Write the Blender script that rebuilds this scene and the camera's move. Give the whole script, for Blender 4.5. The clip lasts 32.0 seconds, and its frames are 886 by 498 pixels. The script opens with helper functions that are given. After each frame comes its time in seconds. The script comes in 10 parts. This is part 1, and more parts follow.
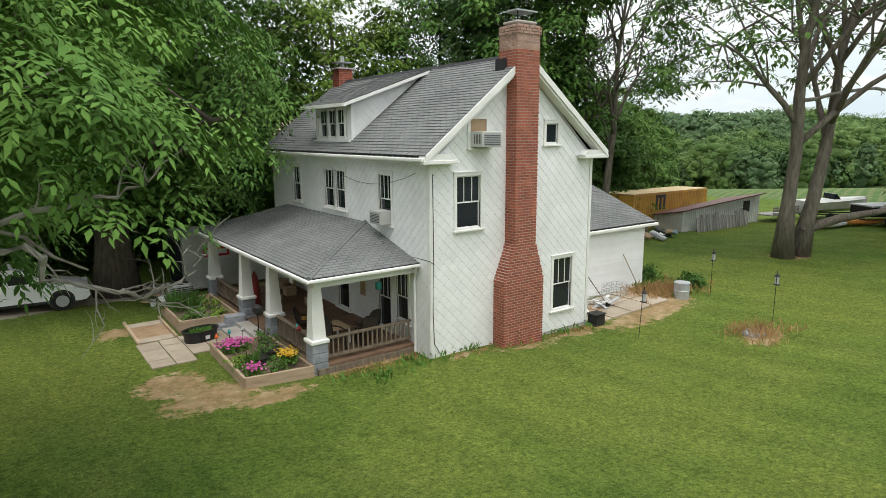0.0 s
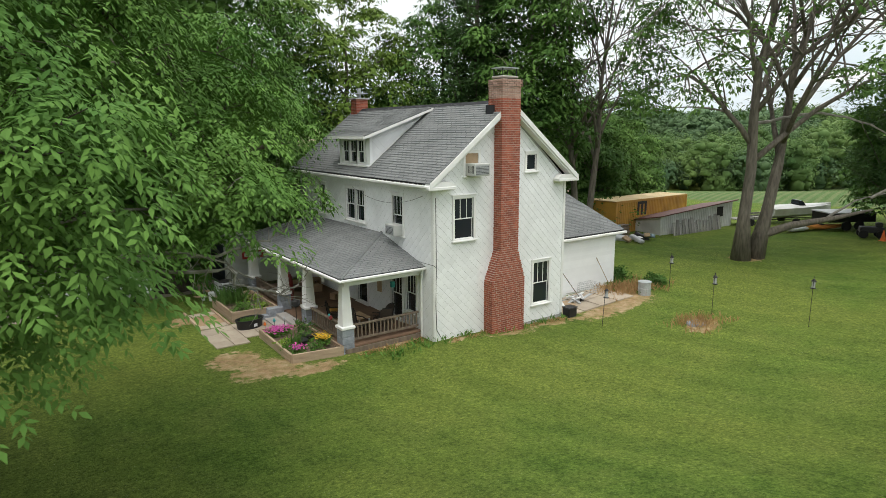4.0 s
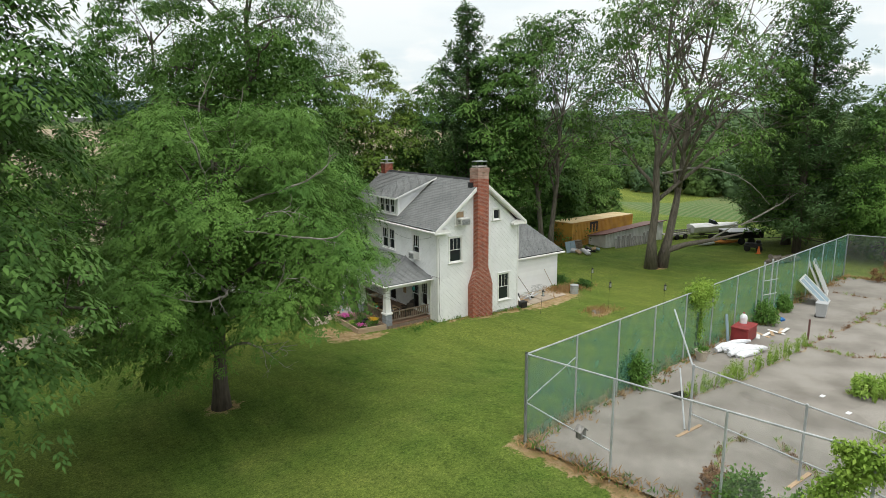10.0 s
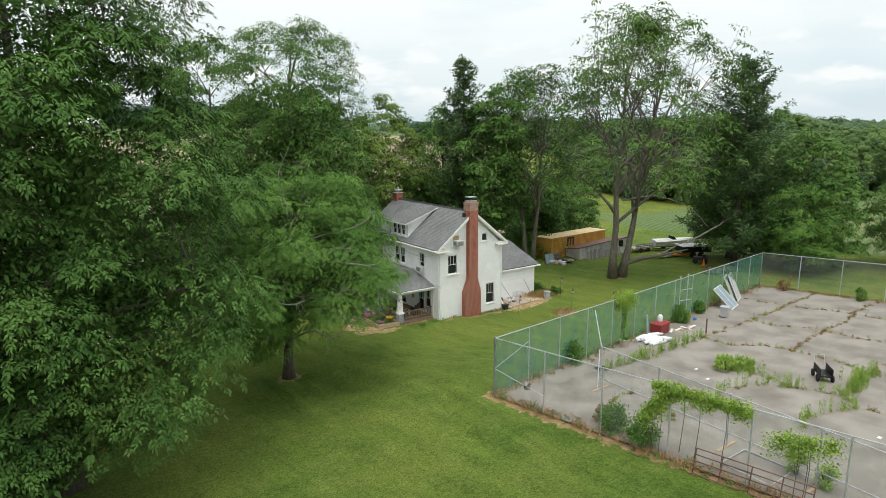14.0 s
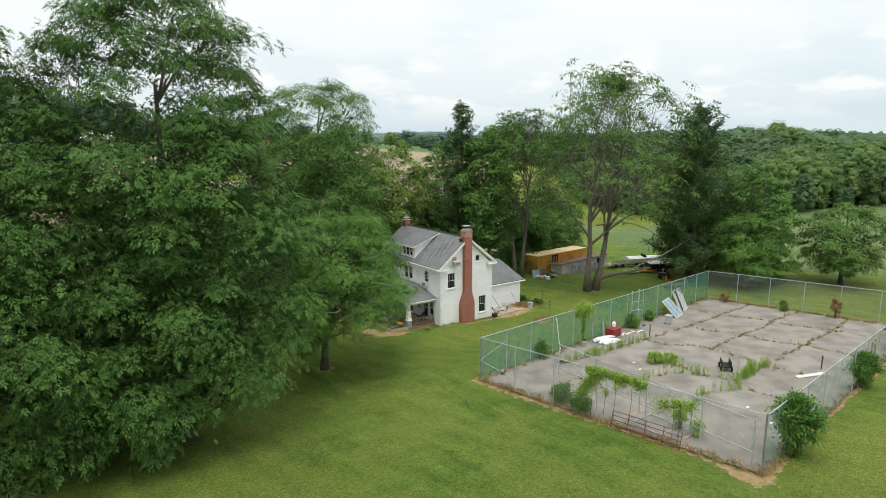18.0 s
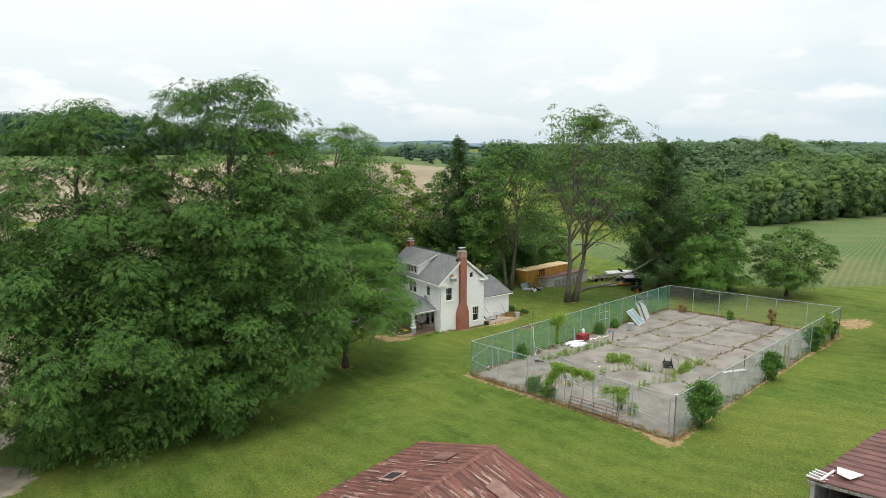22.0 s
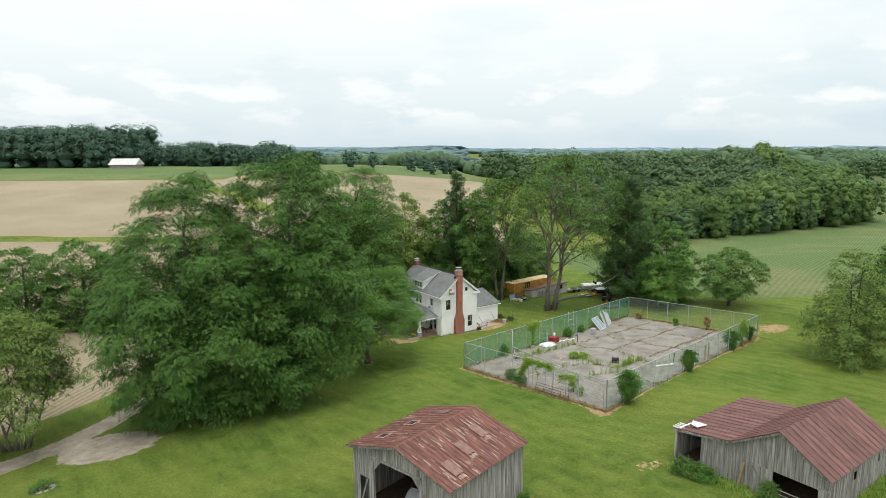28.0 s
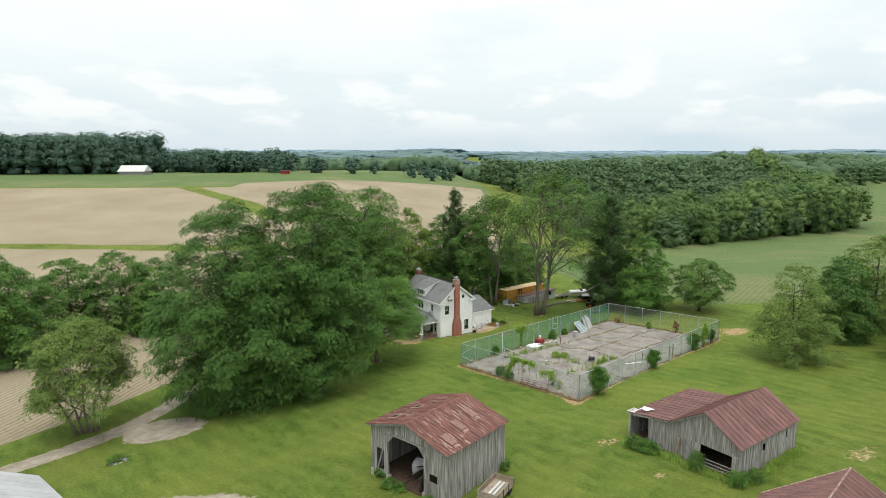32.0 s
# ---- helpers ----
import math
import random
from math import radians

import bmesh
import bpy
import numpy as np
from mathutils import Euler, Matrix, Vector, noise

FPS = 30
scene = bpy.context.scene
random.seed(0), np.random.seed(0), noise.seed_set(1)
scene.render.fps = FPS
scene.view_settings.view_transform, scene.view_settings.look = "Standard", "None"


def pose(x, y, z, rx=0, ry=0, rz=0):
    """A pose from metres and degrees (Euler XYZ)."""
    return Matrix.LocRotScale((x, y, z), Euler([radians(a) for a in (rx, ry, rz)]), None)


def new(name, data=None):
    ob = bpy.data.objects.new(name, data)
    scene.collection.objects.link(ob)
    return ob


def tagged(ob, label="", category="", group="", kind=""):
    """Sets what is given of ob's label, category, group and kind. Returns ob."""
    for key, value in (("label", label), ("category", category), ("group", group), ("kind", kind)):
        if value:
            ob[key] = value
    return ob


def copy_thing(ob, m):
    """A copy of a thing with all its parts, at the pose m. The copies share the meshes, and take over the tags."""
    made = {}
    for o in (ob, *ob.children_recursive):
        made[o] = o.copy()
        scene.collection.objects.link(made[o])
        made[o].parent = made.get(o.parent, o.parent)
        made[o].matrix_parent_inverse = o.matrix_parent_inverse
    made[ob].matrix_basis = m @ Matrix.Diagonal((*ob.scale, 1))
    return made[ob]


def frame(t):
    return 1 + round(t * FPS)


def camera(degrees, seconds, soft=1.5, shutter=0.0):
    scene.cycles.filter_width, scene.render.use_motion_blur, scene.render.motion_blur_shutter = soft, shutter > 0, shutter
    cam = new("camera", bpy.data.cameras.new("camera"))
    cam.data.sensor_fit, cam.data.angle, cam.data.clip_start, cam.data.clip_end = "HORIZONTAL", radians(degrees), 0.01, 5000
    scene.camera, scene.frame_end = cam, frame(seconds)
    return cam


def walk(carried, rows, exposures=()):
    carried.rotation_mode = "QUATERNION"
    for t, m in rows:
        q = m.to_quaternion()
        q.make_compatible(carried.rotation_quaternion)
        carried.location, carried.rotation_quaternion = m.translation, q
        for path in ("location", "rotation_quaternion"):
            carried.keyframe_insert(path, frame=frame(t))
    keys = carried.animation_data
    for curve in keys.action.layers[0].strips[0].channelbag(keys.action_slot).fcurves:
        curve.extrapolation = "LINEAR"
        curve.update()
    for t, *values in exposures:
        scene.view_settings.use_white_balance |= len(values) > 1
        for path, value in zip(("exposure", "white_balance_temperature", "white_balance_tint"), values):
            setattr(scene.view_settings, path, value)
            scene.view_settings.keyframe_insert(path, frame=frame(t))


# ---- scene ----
# ---- the camera and its way ----
cam = camera(71.56, 32.0, soft=0.75)
PATH = [
    (0.0, -9.693, -14.015, 6.396, -35.90, -10.59, -0.36),
    (0.5, -9.907, -14.324, 6.494, -35.84, -10.63, -0.38),
    (1.0, -10.151, -14.678, 6.608, -35.78, -10.72, -0.37),
    (1.5, -10.453, -15.115, 6.751, -35.68, -10.80, -0.36),
    (2.0, -10.783, -15.593, 6.909, -35.60, -10.91, -0.33),
    (2.5, -11.165, -16.146, 7.093, -35.52, -11.07, -0.28),
    (4.5, -12.834, -18.550, 7.911, -35.59, -10.95, -0.30),
    (5.0, -13.430, -19.405, 8.212, -35.49, -11.02, -0.26),
    (5.5, -14.079, -20.332, 8.542, -35.48, -11.15, -0.28),
    (6.0, -14.746, -21.284, 8.884, -35.53, -11.23, -0.31),
    (6.5, -15.456, -22.285, 9.241, -35.58, -11.33, -0.33),
    (7.0, -16.199, -23.316, 9.601, -35.56, -11.34, -0.39),
    (7.5, -16.987, -24.404, 9.980, -35.52, -11.39, -0.46),
    (8.0, -17.822, -25.559, 10.384, -35.47, -11.39, -0.49),
    (8.5, -18.676, -26.748, 10.804, -35.47, -11.42, -0.53),
    (9.0, -19.522, -27.941, 11.235, -35.47, -11.43, -0.54),
    (9.5, -20.368, -29.138, 11.674, -35.49, -11.42, -0.53),
    (10.0, -21.206, -30.315, 12.106, -35.50, -11.38, -0.50),
    (10.5, -22.044, -31.486, 12.538, -35.51, -11.38, -0.51),
    (11.0, -22.880, -32.650, 12.967, -35.51, -11.38, -0.48),
    (11.5, -23.703, -33.795, 13.390, -35.52, -11.32, -0.44),
    (12.0, -24.530, -34.947, 13.815, -35.53, -11.27, -0.39),
    (12.5, -25.356, -36.100, 14.240, -35.53, -11.29, -0.35),
    (13.0, -26.168, -37.239, 14.659, -35.54, -11.27, -0.32),
    (13.5, -26.970, -38.373, 15.074, -35.56, -11.24, -0.29),
    (14.0, -27.756, -39.494, 15.483, -35.53, -11.21, -0.26),
    (14.5, -28.528, -40.603, 15.886, -35.47, -11.18, -0.25),
    (16.5, -31.855, -45.426, 17.606, -35.26, -10.69, -0.15),
    (17.0, -32.635, -46.565, 18.007, -35.25, -10.58, -0.15),
    (17.5, -33.400, -47.684, 18.402, -35.28, -10.49, -0.16),
    (18.0, -34.165, -48.802, 18.797, -35.29, -10.41, -0.18),
    (18.5, -34.925, -49.913, 19.190, -35.30, -10.32, -0.17),
    (19.0, -35.694, -51.037, 19.590, -35.29, -10.26, -0.18),
    (19.5, -36.468, -52.165, 19.994, -35.27, -10.18, -0.18),
    (20.0, -37.251, -53.304, 20.406, -35.29, -10.06, -0.16),
    (20.5, -38.036, -54.448, 20.823, -35.27, -10.00, -0.16),
    (21.0, -38.823, -55.599, 21.244, -35.27, -9.91, -0.18),
    (21.5, -39.602, -56.744, 21.664, -35.26, -9.78, -0.20),
    (22.0, -40.385, -57.894, 22.088, -35.24, -9.67, -0.22),
    (22.5, -41.182, -59.065, 22.521, -35.24, -9.57, -0.24),
    (23.0, -41.984, -60.242, 22.957, -35.21, -9.46, -0.25),
    (23.5, -42.774, -61.398, 23.387, -35.20, -9.35, -0.27),
    (24.0, -43.562, -62.547, 23.814, -35.20, -9.37, -0.30),
    (24.5, -44.355, -63.696, 24.242, -35.19, -9.39, -0.31),
    (25.0, -45.152, -64.844, 24.670, -35.18, -9.42, -0.32),
    (25.5, -45.967, -66.009, 25.111, -35.15, -9.53, -0.36),
    (27.5, -49.182, -70.556, 26.881, -35.14, -9.34, -0.33),
    (28.0, -49.983, -71.687, 27.308, -35.14, -9.32, -0.34),
    (28.5, -50.784, -72.825, 27.732, -35.14, -9.29, -0.35),
    (29.0, -51.582, -73.967, 28.157, -35.15, -9.27, -0.33),
    (29.5, -52.375, -75.107, 28.582, -35.14, -9.23, -0.32),
    (30.0, -53.159, -76.240, 29.004, -35.15, -9.20, -0.31),
    (30.5, -53.936, -77.365, 29.424, -35.16, -9.16, -0.31),
    (31.0, -54.712, -78.490, 29.843, -35.16, -9.14, -0.29),
    (31.5, -55.490, -79.616, 30.263, -35.16, -9.13, -0.29),
    (32.0, -56.265, -80.736, 30.680, -35.16, -9.10, -0.28),
]
walk(cam, [(t, pose(x, y, z, 90 + pitch, 0, yaw) @ pose(0, 0, 0, 0, 0, roll)) for t, x, y, z, yaw, pitch, roll in PATH], [(0.0, 0.14), (3.0, 0.1), (6.0, 0.03), (9.0, 0.0)])

# ---- sky and sun: bright overcast ----
SUN_EL, SUN_AZ = radians(70), radians(208)
world = bpy.data.worlds.new("overcast_sky")
scene.world = world
world.use_nodes = True
wn, wl = world.node_tree.nodes, world.node_tree.links
wn.clear()
w_out = wn.new("ShaderNodeOutputWorld")
w_bg = wn.new("ShaderNodeBackground")
w_sky = wn.new("ShaderNodeTexSky")
w_sky.sky_type = "NISHITA"
w_sky.sun_disc = False
w_sky.sun_elevation, w_sky.sun_rotation = SUN_EL, SUN_AZ
w_sky.dust_density = 3.0
w_scale = wn.new("ShaderNodeVectorMath")
w_scale.operation = "SCALE"
w_scale.inputs["Scale"].default_value = 0.10
wl.new(w_sky.outputs["Color"], w_scale.inputs[0])
w_tc = wn.new("ShaderNodeTexCoord")
w_sep = wn.new("ShaderNodeSeparateXYZ")
wl.new(w_tc.outputs["Generated"], w_sep.inputs[0])
# cloud layer: white high up, a little bluer near the horizon
w_h = wn.new("ShaderNodeValToRGB")
w_h.color_ramp.elements[0].position, w_h.color_ramp.elements[0].color = 0.0, (0.68, 0.775, 0.83, 1)
w_h.color_ramp.elements[1].position, w_h.color_ramp.elements[1].color = 0.22, (0.97, 1.0, 0.99, 1)
e = w_h.color_ramp.elements.new(0.07)
e.color = (0.78, 0.86, 0.89, 1)
e = w_h.color_ramp.elements.new(1.0)
e.color = (1.62, 1.64, 1.62, 1)
wl.new(w_sep.outputs["Z"], w_h.inputs[0])
w_map = wn.new("ShaderNodeMapping")
w_map.inputs["Scale"].default_value = (1.0, 1.0, 3.5)
wl.new(w_tc.outputs["Generated"], w_map.inputs[0])
w_noise = wn.new("ShaderNodeTexNoise")
w_noise.inputs["Scale"].default_value, w_noise.inputs["Detail"].default_value = 4.6, 8.0
wl.new(w_map.outputs[0], w_noise.inputs["Vector"])
w_nr = wn.new("ShaderNodeValToRGB")
w_nr.color_ramp.elements[0].position, w_nr.color_ramp.elements[0].color = 0.34, (0.935, 0.97, 0.985, 1)
w_nr.color_ramp.elements[1].position, w_nr.color_ramp.elements[1].color = 0.52, (1.03, 1.03, 1.02, 1)
wl.new(w_noise.outputs["Fac"], w_nr.inputs[0])
w_mul = wn.new("ShaderNodeMix")
w_mul.data_type, w_mul.blend_type = "RGBA", "MULTIPLY"
w_mul.inputs["Factor"].default_value = 1.0
wl.new(w_h.outputs[0], w_mul.inputs["A"])
wl.new(w_nr.outputs[0], w_mul.inputs["B"])
# heaped fair-weather clouds low over the horizon
w_low = wn.new("ShaderNodeMapping")
w_low.inputs["Scale"].default_value = (1.0, 1.0, 3.0)
wl.new(w_tc.outputs["Generated"], w_low.inputs[0])
w_puff = wn.new("ShaderNodeTexNoise")
w_puff.inputs["Scale"].default_value, w_puff.inputs["Detail"].default_value, w_puff.inputs["Roughness"].default_value = 9.0, 6.0, 0.5
wl.new(w_low.outputs[0], w_puff.inputs["Vector"])
w_pr = wn.new("ShaderNodeMapRange")
w_pr.inputs[1].default_value, w_pr.inputs[2].default_value = 0.5, 0.6
wl.new(w_puff.outputs["Fac"], w_pr.inputs[0])
w_band = wn.new("ShaderNodeValToRGB")
for w_p, w_v in ((0.02, 0.0), (0.06, 0.85), (0.12, 0.7), (0.18, 0.0)):
    w_e = w_band.color_ramp.elements.new(w_p)
    w_e.color = (w_v, w_v, w_v, 1)
w_band.color_ramp.elements[0].color = w_band.color_ramp.elements[-1].color = (0, 0, 0, 1)
wl.new(w_sep.outputs["Z"], w_band.inputs[0])
w_pm = wn.new("ShaderNodeMath")
w_pm.operation = "MULTIPLY"
wl.new(w_pr.outputs[0], w_pm.inputs[0])
wl.new(w_band.outputs[0], w_pm.inputs[1])
w_cum = wn.new("ShaderNodeMix")
w_cum.data_type = "RGBA"
w_cum.inputs["B"].default_value = (0.97, 0.99, 0.98, 1)
wl.new(w_pm.outputs[0], w_cum.inputs["Factor"])
wl.new(w_mul.outputs["Result"], w_cum.inputs["A"])
w_mix = wn.new("ShaderNodeMix")
w_mix.data_type = "RGBA"
w_mix.inputs["Factor"].default_value = 0.93
wl.new(w_scale.outputs[0], w_mix.inputs["A"])
wl.new(w_cum.outputs["Result"], w_mix.inputs["B"])
wl.new(w_mix.outputs["Result"], w_bg.inputs["Color"])
w_bg.inputs["Strength"].default_value = 1.08
wl.new(w_bg.outputs[0], w_out.inputs[0])

sun = new("sun", bpy.data.lights.new("sun", "SUN"))
sun.data.energy, sun.data.angle, sun.data.color = 1.6, radians(28), (1.0, 0.965, 0.91)
sun.rotation_euler = (radians(90) - SUN_EL, 0, radians(180) - SUN_AZ)

# ---- materials ----
def M(name, c1, c2=None, scale=2.0, rough=0.8, bump=0.15, bscale=30.0, metal=0.0, spec=0.3, rand=0.0, stretch=(1, 1, 1), fine=0.5, lo=0.35, hi=0.65):
    """A surface with large stains, fine grain and relief; rand: brightness that differs from piece to piece."""
    m = bpy.data.materials.new(name)
    m.use_nodes = True
    n, l = m.node_tree.nodes, m.node_tree.links
    b = n["Principled BSDF"]
    c2 = c2 or tuple(v * 0.75 for v in c1)
    tc, mp = n.new("ShaderNodeTexCoord"), n.new("ShaderNodeMapping")
    mp.inputs["Scale"].default_value = stretch
    l.new(tc.outputs["Object"], mp.inputs[0])
    a, f = n.new("ShaderNodeTexNoise"), n.new("ShaderNodeTexNoise")
    a.inputs["Scale"].default_value, a.inputs["Detail"].default_value = scale, 6.0
    f.inputs["Scale"].default_value, f.inputs["Detail"].default_value = bscale, 3.0
    l.new(mp.outputs[0], a.inputs["Vector"])
    l.new(mp.outputs[0], f.inputs["Vector"])
    r = n.new("ShaderNodeMapRange")
    r.inputs[1].default_value, r.inputs[2].default_value = lo, hi
    l.new(a.outputs["Fac"], r.inputs[0])
    mix = n.new("ShaderNodeMix")
    mix.data_type = "RGBA"
    l.new(r.outputs[0], mix.inputs["Factor"])
    mix.inputs["A"].default_value, mix.inputs["B"].default_value = (*c1, 1), (*c2, 1)
    hsv = n.new("ShaderNodeHueSaturation")
    v = n.new("ShaderNodeMath")
    v.operation = "MULTIPLY_ADD"
    l.new(f.outputs["Fac"], v.inputs[0])
    v.inputs[1].default_value, v.inputs[2].default_value = fine, 1.0 - fine / 2
    last = v
    if rand:
        oi, k = n.new("ShaderNodeObjectInfo"), n.new("ShaderNodeMath")
        k.operation = "MULTIPLY_ADD"
        l.new(oi.outputs["Random"], k.inputs[0])
        k.inputs[1].default_value, k.inputs[2].default_value = rand, 1 - rand / 2
        gi, k2 = n.new("ShaderNodeNewGeometry"), n.new("ShaderNodeMath")
        k2.operation = "MULTIPLY_ADD"
        l.new(gi.outputs["Random Per Island"], k2.inputs[0])
        k2.inputs[1].default_value, k2.inputs[2].default_value = rand, 1 - rand / 2
        kk, kv = n.new("ShaderNodeMath"), n.new("ShaderNodeMath")
        kk.operation = kv.operation = "MULTIPLY"
        l.new(k.outputs[0], kk.inputs[0])
        l.new(k2.outputs[0], kk.inputs[1])
        l.new(kk.outputs[0], kv.inputs[0])
        l.new(v.outputs[0], kv.inputs[1])
        last = kv
    l.new(last.outputs[0], hsv.inputs["Value"])
    l.new(mix.outputs["Result"], hsv.inputs["Color"])
    l.new(hsv.outputs[0], b.inputs["Base Color"])
    b.inputs["Roughness"].default_value, b.inputs["Metallic"].default_value = rough, metal
    b.inputs["Specular IOR Level"].default_value = spec
    if bump:
        bp = n.new("ShaderNodeBump")
        bp.inputs["Strength"].default_value, bp.inputs["Distance"].default_value = bump, 0.02
        l.new(f.outputs["Fac"], bp.inputs["Height"])
        l.new(bp.outputs[0], b.inputs["Normal"])
    return m


def leaf_material(name, dark, light, glow=0.2, patch=0.5):
    """Leaves that let some light through, with a colour of their own each and by region of the crown."""
    m = bpy.data.materials.new(name)
    m.use_nodes = True
    n, l = m.node_tree.nodes, m.node_tree.links
    b, out = n["Principled BSDF"], n["Material Output"]
    g, tc, no = n.new("ShaderNodeNewGeometry"), n.new("ShaderNodeTexCoord"), n.new("ShaderNodeTexNoise")
    no.inputs["Scale"].default_value, no.inputs["Detail"].default_value = patch, 3.0
    l.new(tc.outputs["Object"], no.inputs["Vector"])
    ad = n.new("ShaderNodeMath")
    ad.operation = "MULTIPLY_ADD"
    l.new(g.outputs["Random Per Island"], ad.inputs[0])
    ad.inputs[1].default_value = 0.2
    r = n.new("ShaderNodeMapRange")
    r.inputs[1].default_value, r.inputs[2].default_value, r.inputs[3].default_value, r.inputs[4].default_value = 0.3, 0.7, 0.0, 0.75
    l.new(no.outputs["Fac"], r.inputs[0])
    l.new(r.outputs[0], ad.inputs[2])
    mix = n.new("ShaderNodeMix")
    mix.data_type = "RGBA"
    mix.inputs["A"].default_value, mix.inputs["B"].default_value = (*dark, 1), (*light, 1)
    l.new(ad.outputs[0], mix.inputs["Factor"])
    l.new(mix.outputs["Result"], b.inputs["Base Color"])
    b.inputs["Roughness"].default_value, b.inputs["Specular IOR Level"].default_value = 0.65, 0.1
    t, ms = n.new("ShaderNodeBsdfTranslucent"), n.new("ShaderNodeMixShader")
    l.new(mix.outputs["Result"], t.inputs["Color"])
    ms.inputs[0].default_value = glow
    l.new(b.outputs[0], ms.inputs[1])
    l.new(t.outputs[0], ms.inputs[2])
    l.new(ms.outputs[0], out.inputs["Surface"])
    return m


def glass_material(name, tint=(0.02, 0.025, 0.03)):
    m = bpy.data.materials.new(name)
    m.use_nodes = True
    b = m.node_tree.nodes["Principled BSDF"]
    b.inputs["Base Color"].default_value, b.inputs["Roughness"].default_value = (*tint, 1), 0.06
    b.inputs["Specular IOR Level"].default_value = 0.5
    return m


def mesh_fabric(name, colour, cover, ripple):
    """A woven sheet full of holes: it covers only part of what lies behind."""
    m = bpy.data.materials.new(name)
    m.use_nodes = True
    n, l = m.node_tree.nodes, m.node_tree.links
    b, out = n["Principled BSDF"], n["Material Output"]
    b.inputs["Base Color"].default_value, b.inputs["Roughness"].default_value = (*colour, 1), 0.6
    tr, ms = n.new("ShaderNodeBsdfTransparent"), n.new("ShaderNodeMixShader")
    tc, no, r = n.new("ShaderNodeTexCoord"), n.new("ShaderNodeTexNoise"), n.new("ShaderNodeMapRange")
    no.inputs["Scale"].default_value, no.inputs["Detail"].default_value = ripple, 8.0
    l.new(tc.outputs["Object"], no.inputs["Vector"])
    l.new(no.outputs["Fac"], r.inputs[0])
    r.inputs[1].default_value, r.inputs[2].default_value = 0.3, 0.7
    r.inputs[3].default_value, r.inputs[4].default_value = cover * 0.6, cover * 1.4
    l.new(r.outputs[0], ms.inputs[0])
    l.new(tr.outputs[0], ms.inputs[1])
    l.new(b.outputs[0], ms.inputs[2])
    l.new(ms.outputs[0], out.inputs["Surface"])
    return m


def worn(name, c1, c2, pale, stretch, pstretch, cut, rough=0.6, metal=0.1, pscale=1.0, rand=0.25):
    """Painted metal or board: mottled colour, and pale worn streaks with hard edges along its length."""
    m = M(name, c1, c2, 1.6, rough, 0.3, 12, metal=metal, rand=rand, stretch=stretch, fine=0.45)
    n, l = m.node_tree.nodes, m.node_tree.links
    b = n["Principled BSDF"]
    old = b.inputs["Base Color"].links[0].from_socket
    tc, mp, no, r, mx = n.new("ShaderNodeTexCoord"), n.new("ShaderNodeMapping"), n.new("ShaderNodeTexNoise"), n.new("ShaderNodeMapRange"), n.new("ShaderNodeMix")
    mp.inputs["Scale"].default_value = pstretch
    no.inputs["Scale"].default_value, no.inputs["Detail"].default_value, no.inputs["Roughness"].default_value = pscale, 7.0, 0.65
    r.inputs[1].default_value, r.inputs[2].default_value, r.inputs[3].default_value, r.inputs[4].default_value = cut, cut + 0.05, 0.0, 0.85
    mx.data_type = "RGBA"
    mx.inputs["B"].default_value = (*pale, 1)
    l.new(tc.outputs["Object"], mp.inputs[0])
    l.new(mp.outputs[0], no.inputs["Vector"])
    l.new(no.outputs["Fac"], r.inputs[0])
    l.new(r.outputs[0], mx.inputs["Factor"])
    l.new(old, mx.inputs["A"])
    l.new(mx.outputs["Result"], b.inputs["Base Color"])
    return m


white_siding = M("white_siding", (0.865, 0.875, 0.885), (0.795, 0.805, 0.81), 0.8, 0.6, 0.08, 20, rand=0.06, fine=0.06)
white_trim = M("white_trim", (0.83, 0.83, 0.82), (0.74, 0.74, 0.72), 1.5, 0.5, 0.05, 30, fine=0.06)
joint_grey = M("joint_grey", (0.42, 0.42, 0.41), (0.34, 0.34, 0.33), 2, 0.9, 0.05)
roof_grey = M("roof_grey", (0.2, 0.209, 0.207), (0.16, 0.168, 0.168), 0.9, 0.9, 0.4, 60, rand=0.14, fine=0.35)
roof_dark = M("roof_dark", (0.035, 0.036, 0.04), None, 2, 0.85, 0.2, 40)
brick_red = M("brick_red", (0.34, 0.105, 0.065), (0.22, 0.065, 0.045), 3, 0.85, 0.3, 60, rand=0.45, fine=0.25)
brick_pale = M("brick_pale", (0.5, 0.33, 0.27), (0.38, 0.23, 0.18), 3, 0.9, 0.3, 60, rand=0.35, fine=0.3)
mortar = M("mortar", (0.52, 0.42, 0.36), (0.42, 0.34, 0.29), 4, 0.95, 0.2, 60)
concrete = M("concrete", (0.42, 0.4, 0.37), (0.33, 0.31, 0.285), 1.2, 0.9, 0.2, 40, fine=0.2)
asphalt = M("asphalt", (0.275, 0.256, 0.228), (0.18, 0.164, 0.143), 0.55, 0.95, 0.4, 22, fine=0.5, lo=0.38, hi=0.68)
asphalt_stain = M("asphalt_stain", (0.262, 0.243, 0.215), (0.165, 0.15, 0.13), 0.55, 0.9, 0.2, 45, fine=0.3)
stone_block = M("stone_block", (0.3, 0.32, 0.35), (0.22, 0.24, 0.27), 5, 0.85, 0.7, 16, rand=0.25, fine=0.4)
old_wood = M("old_wood", (0.21, 0.165, 0.12), (0.14, 0.11, 0.085), 2, 0.85, 0.3, 30, rand=0.35, stretch=(4, 4, 0.5))
bed_wood = M("bed_wood", (0.47, 0.36, 0.25), (0.36, 0.27, 0.19), 2, 0.85, 0.3, 30, rand=0.2, stretch=(0.6, 0.6, 4))
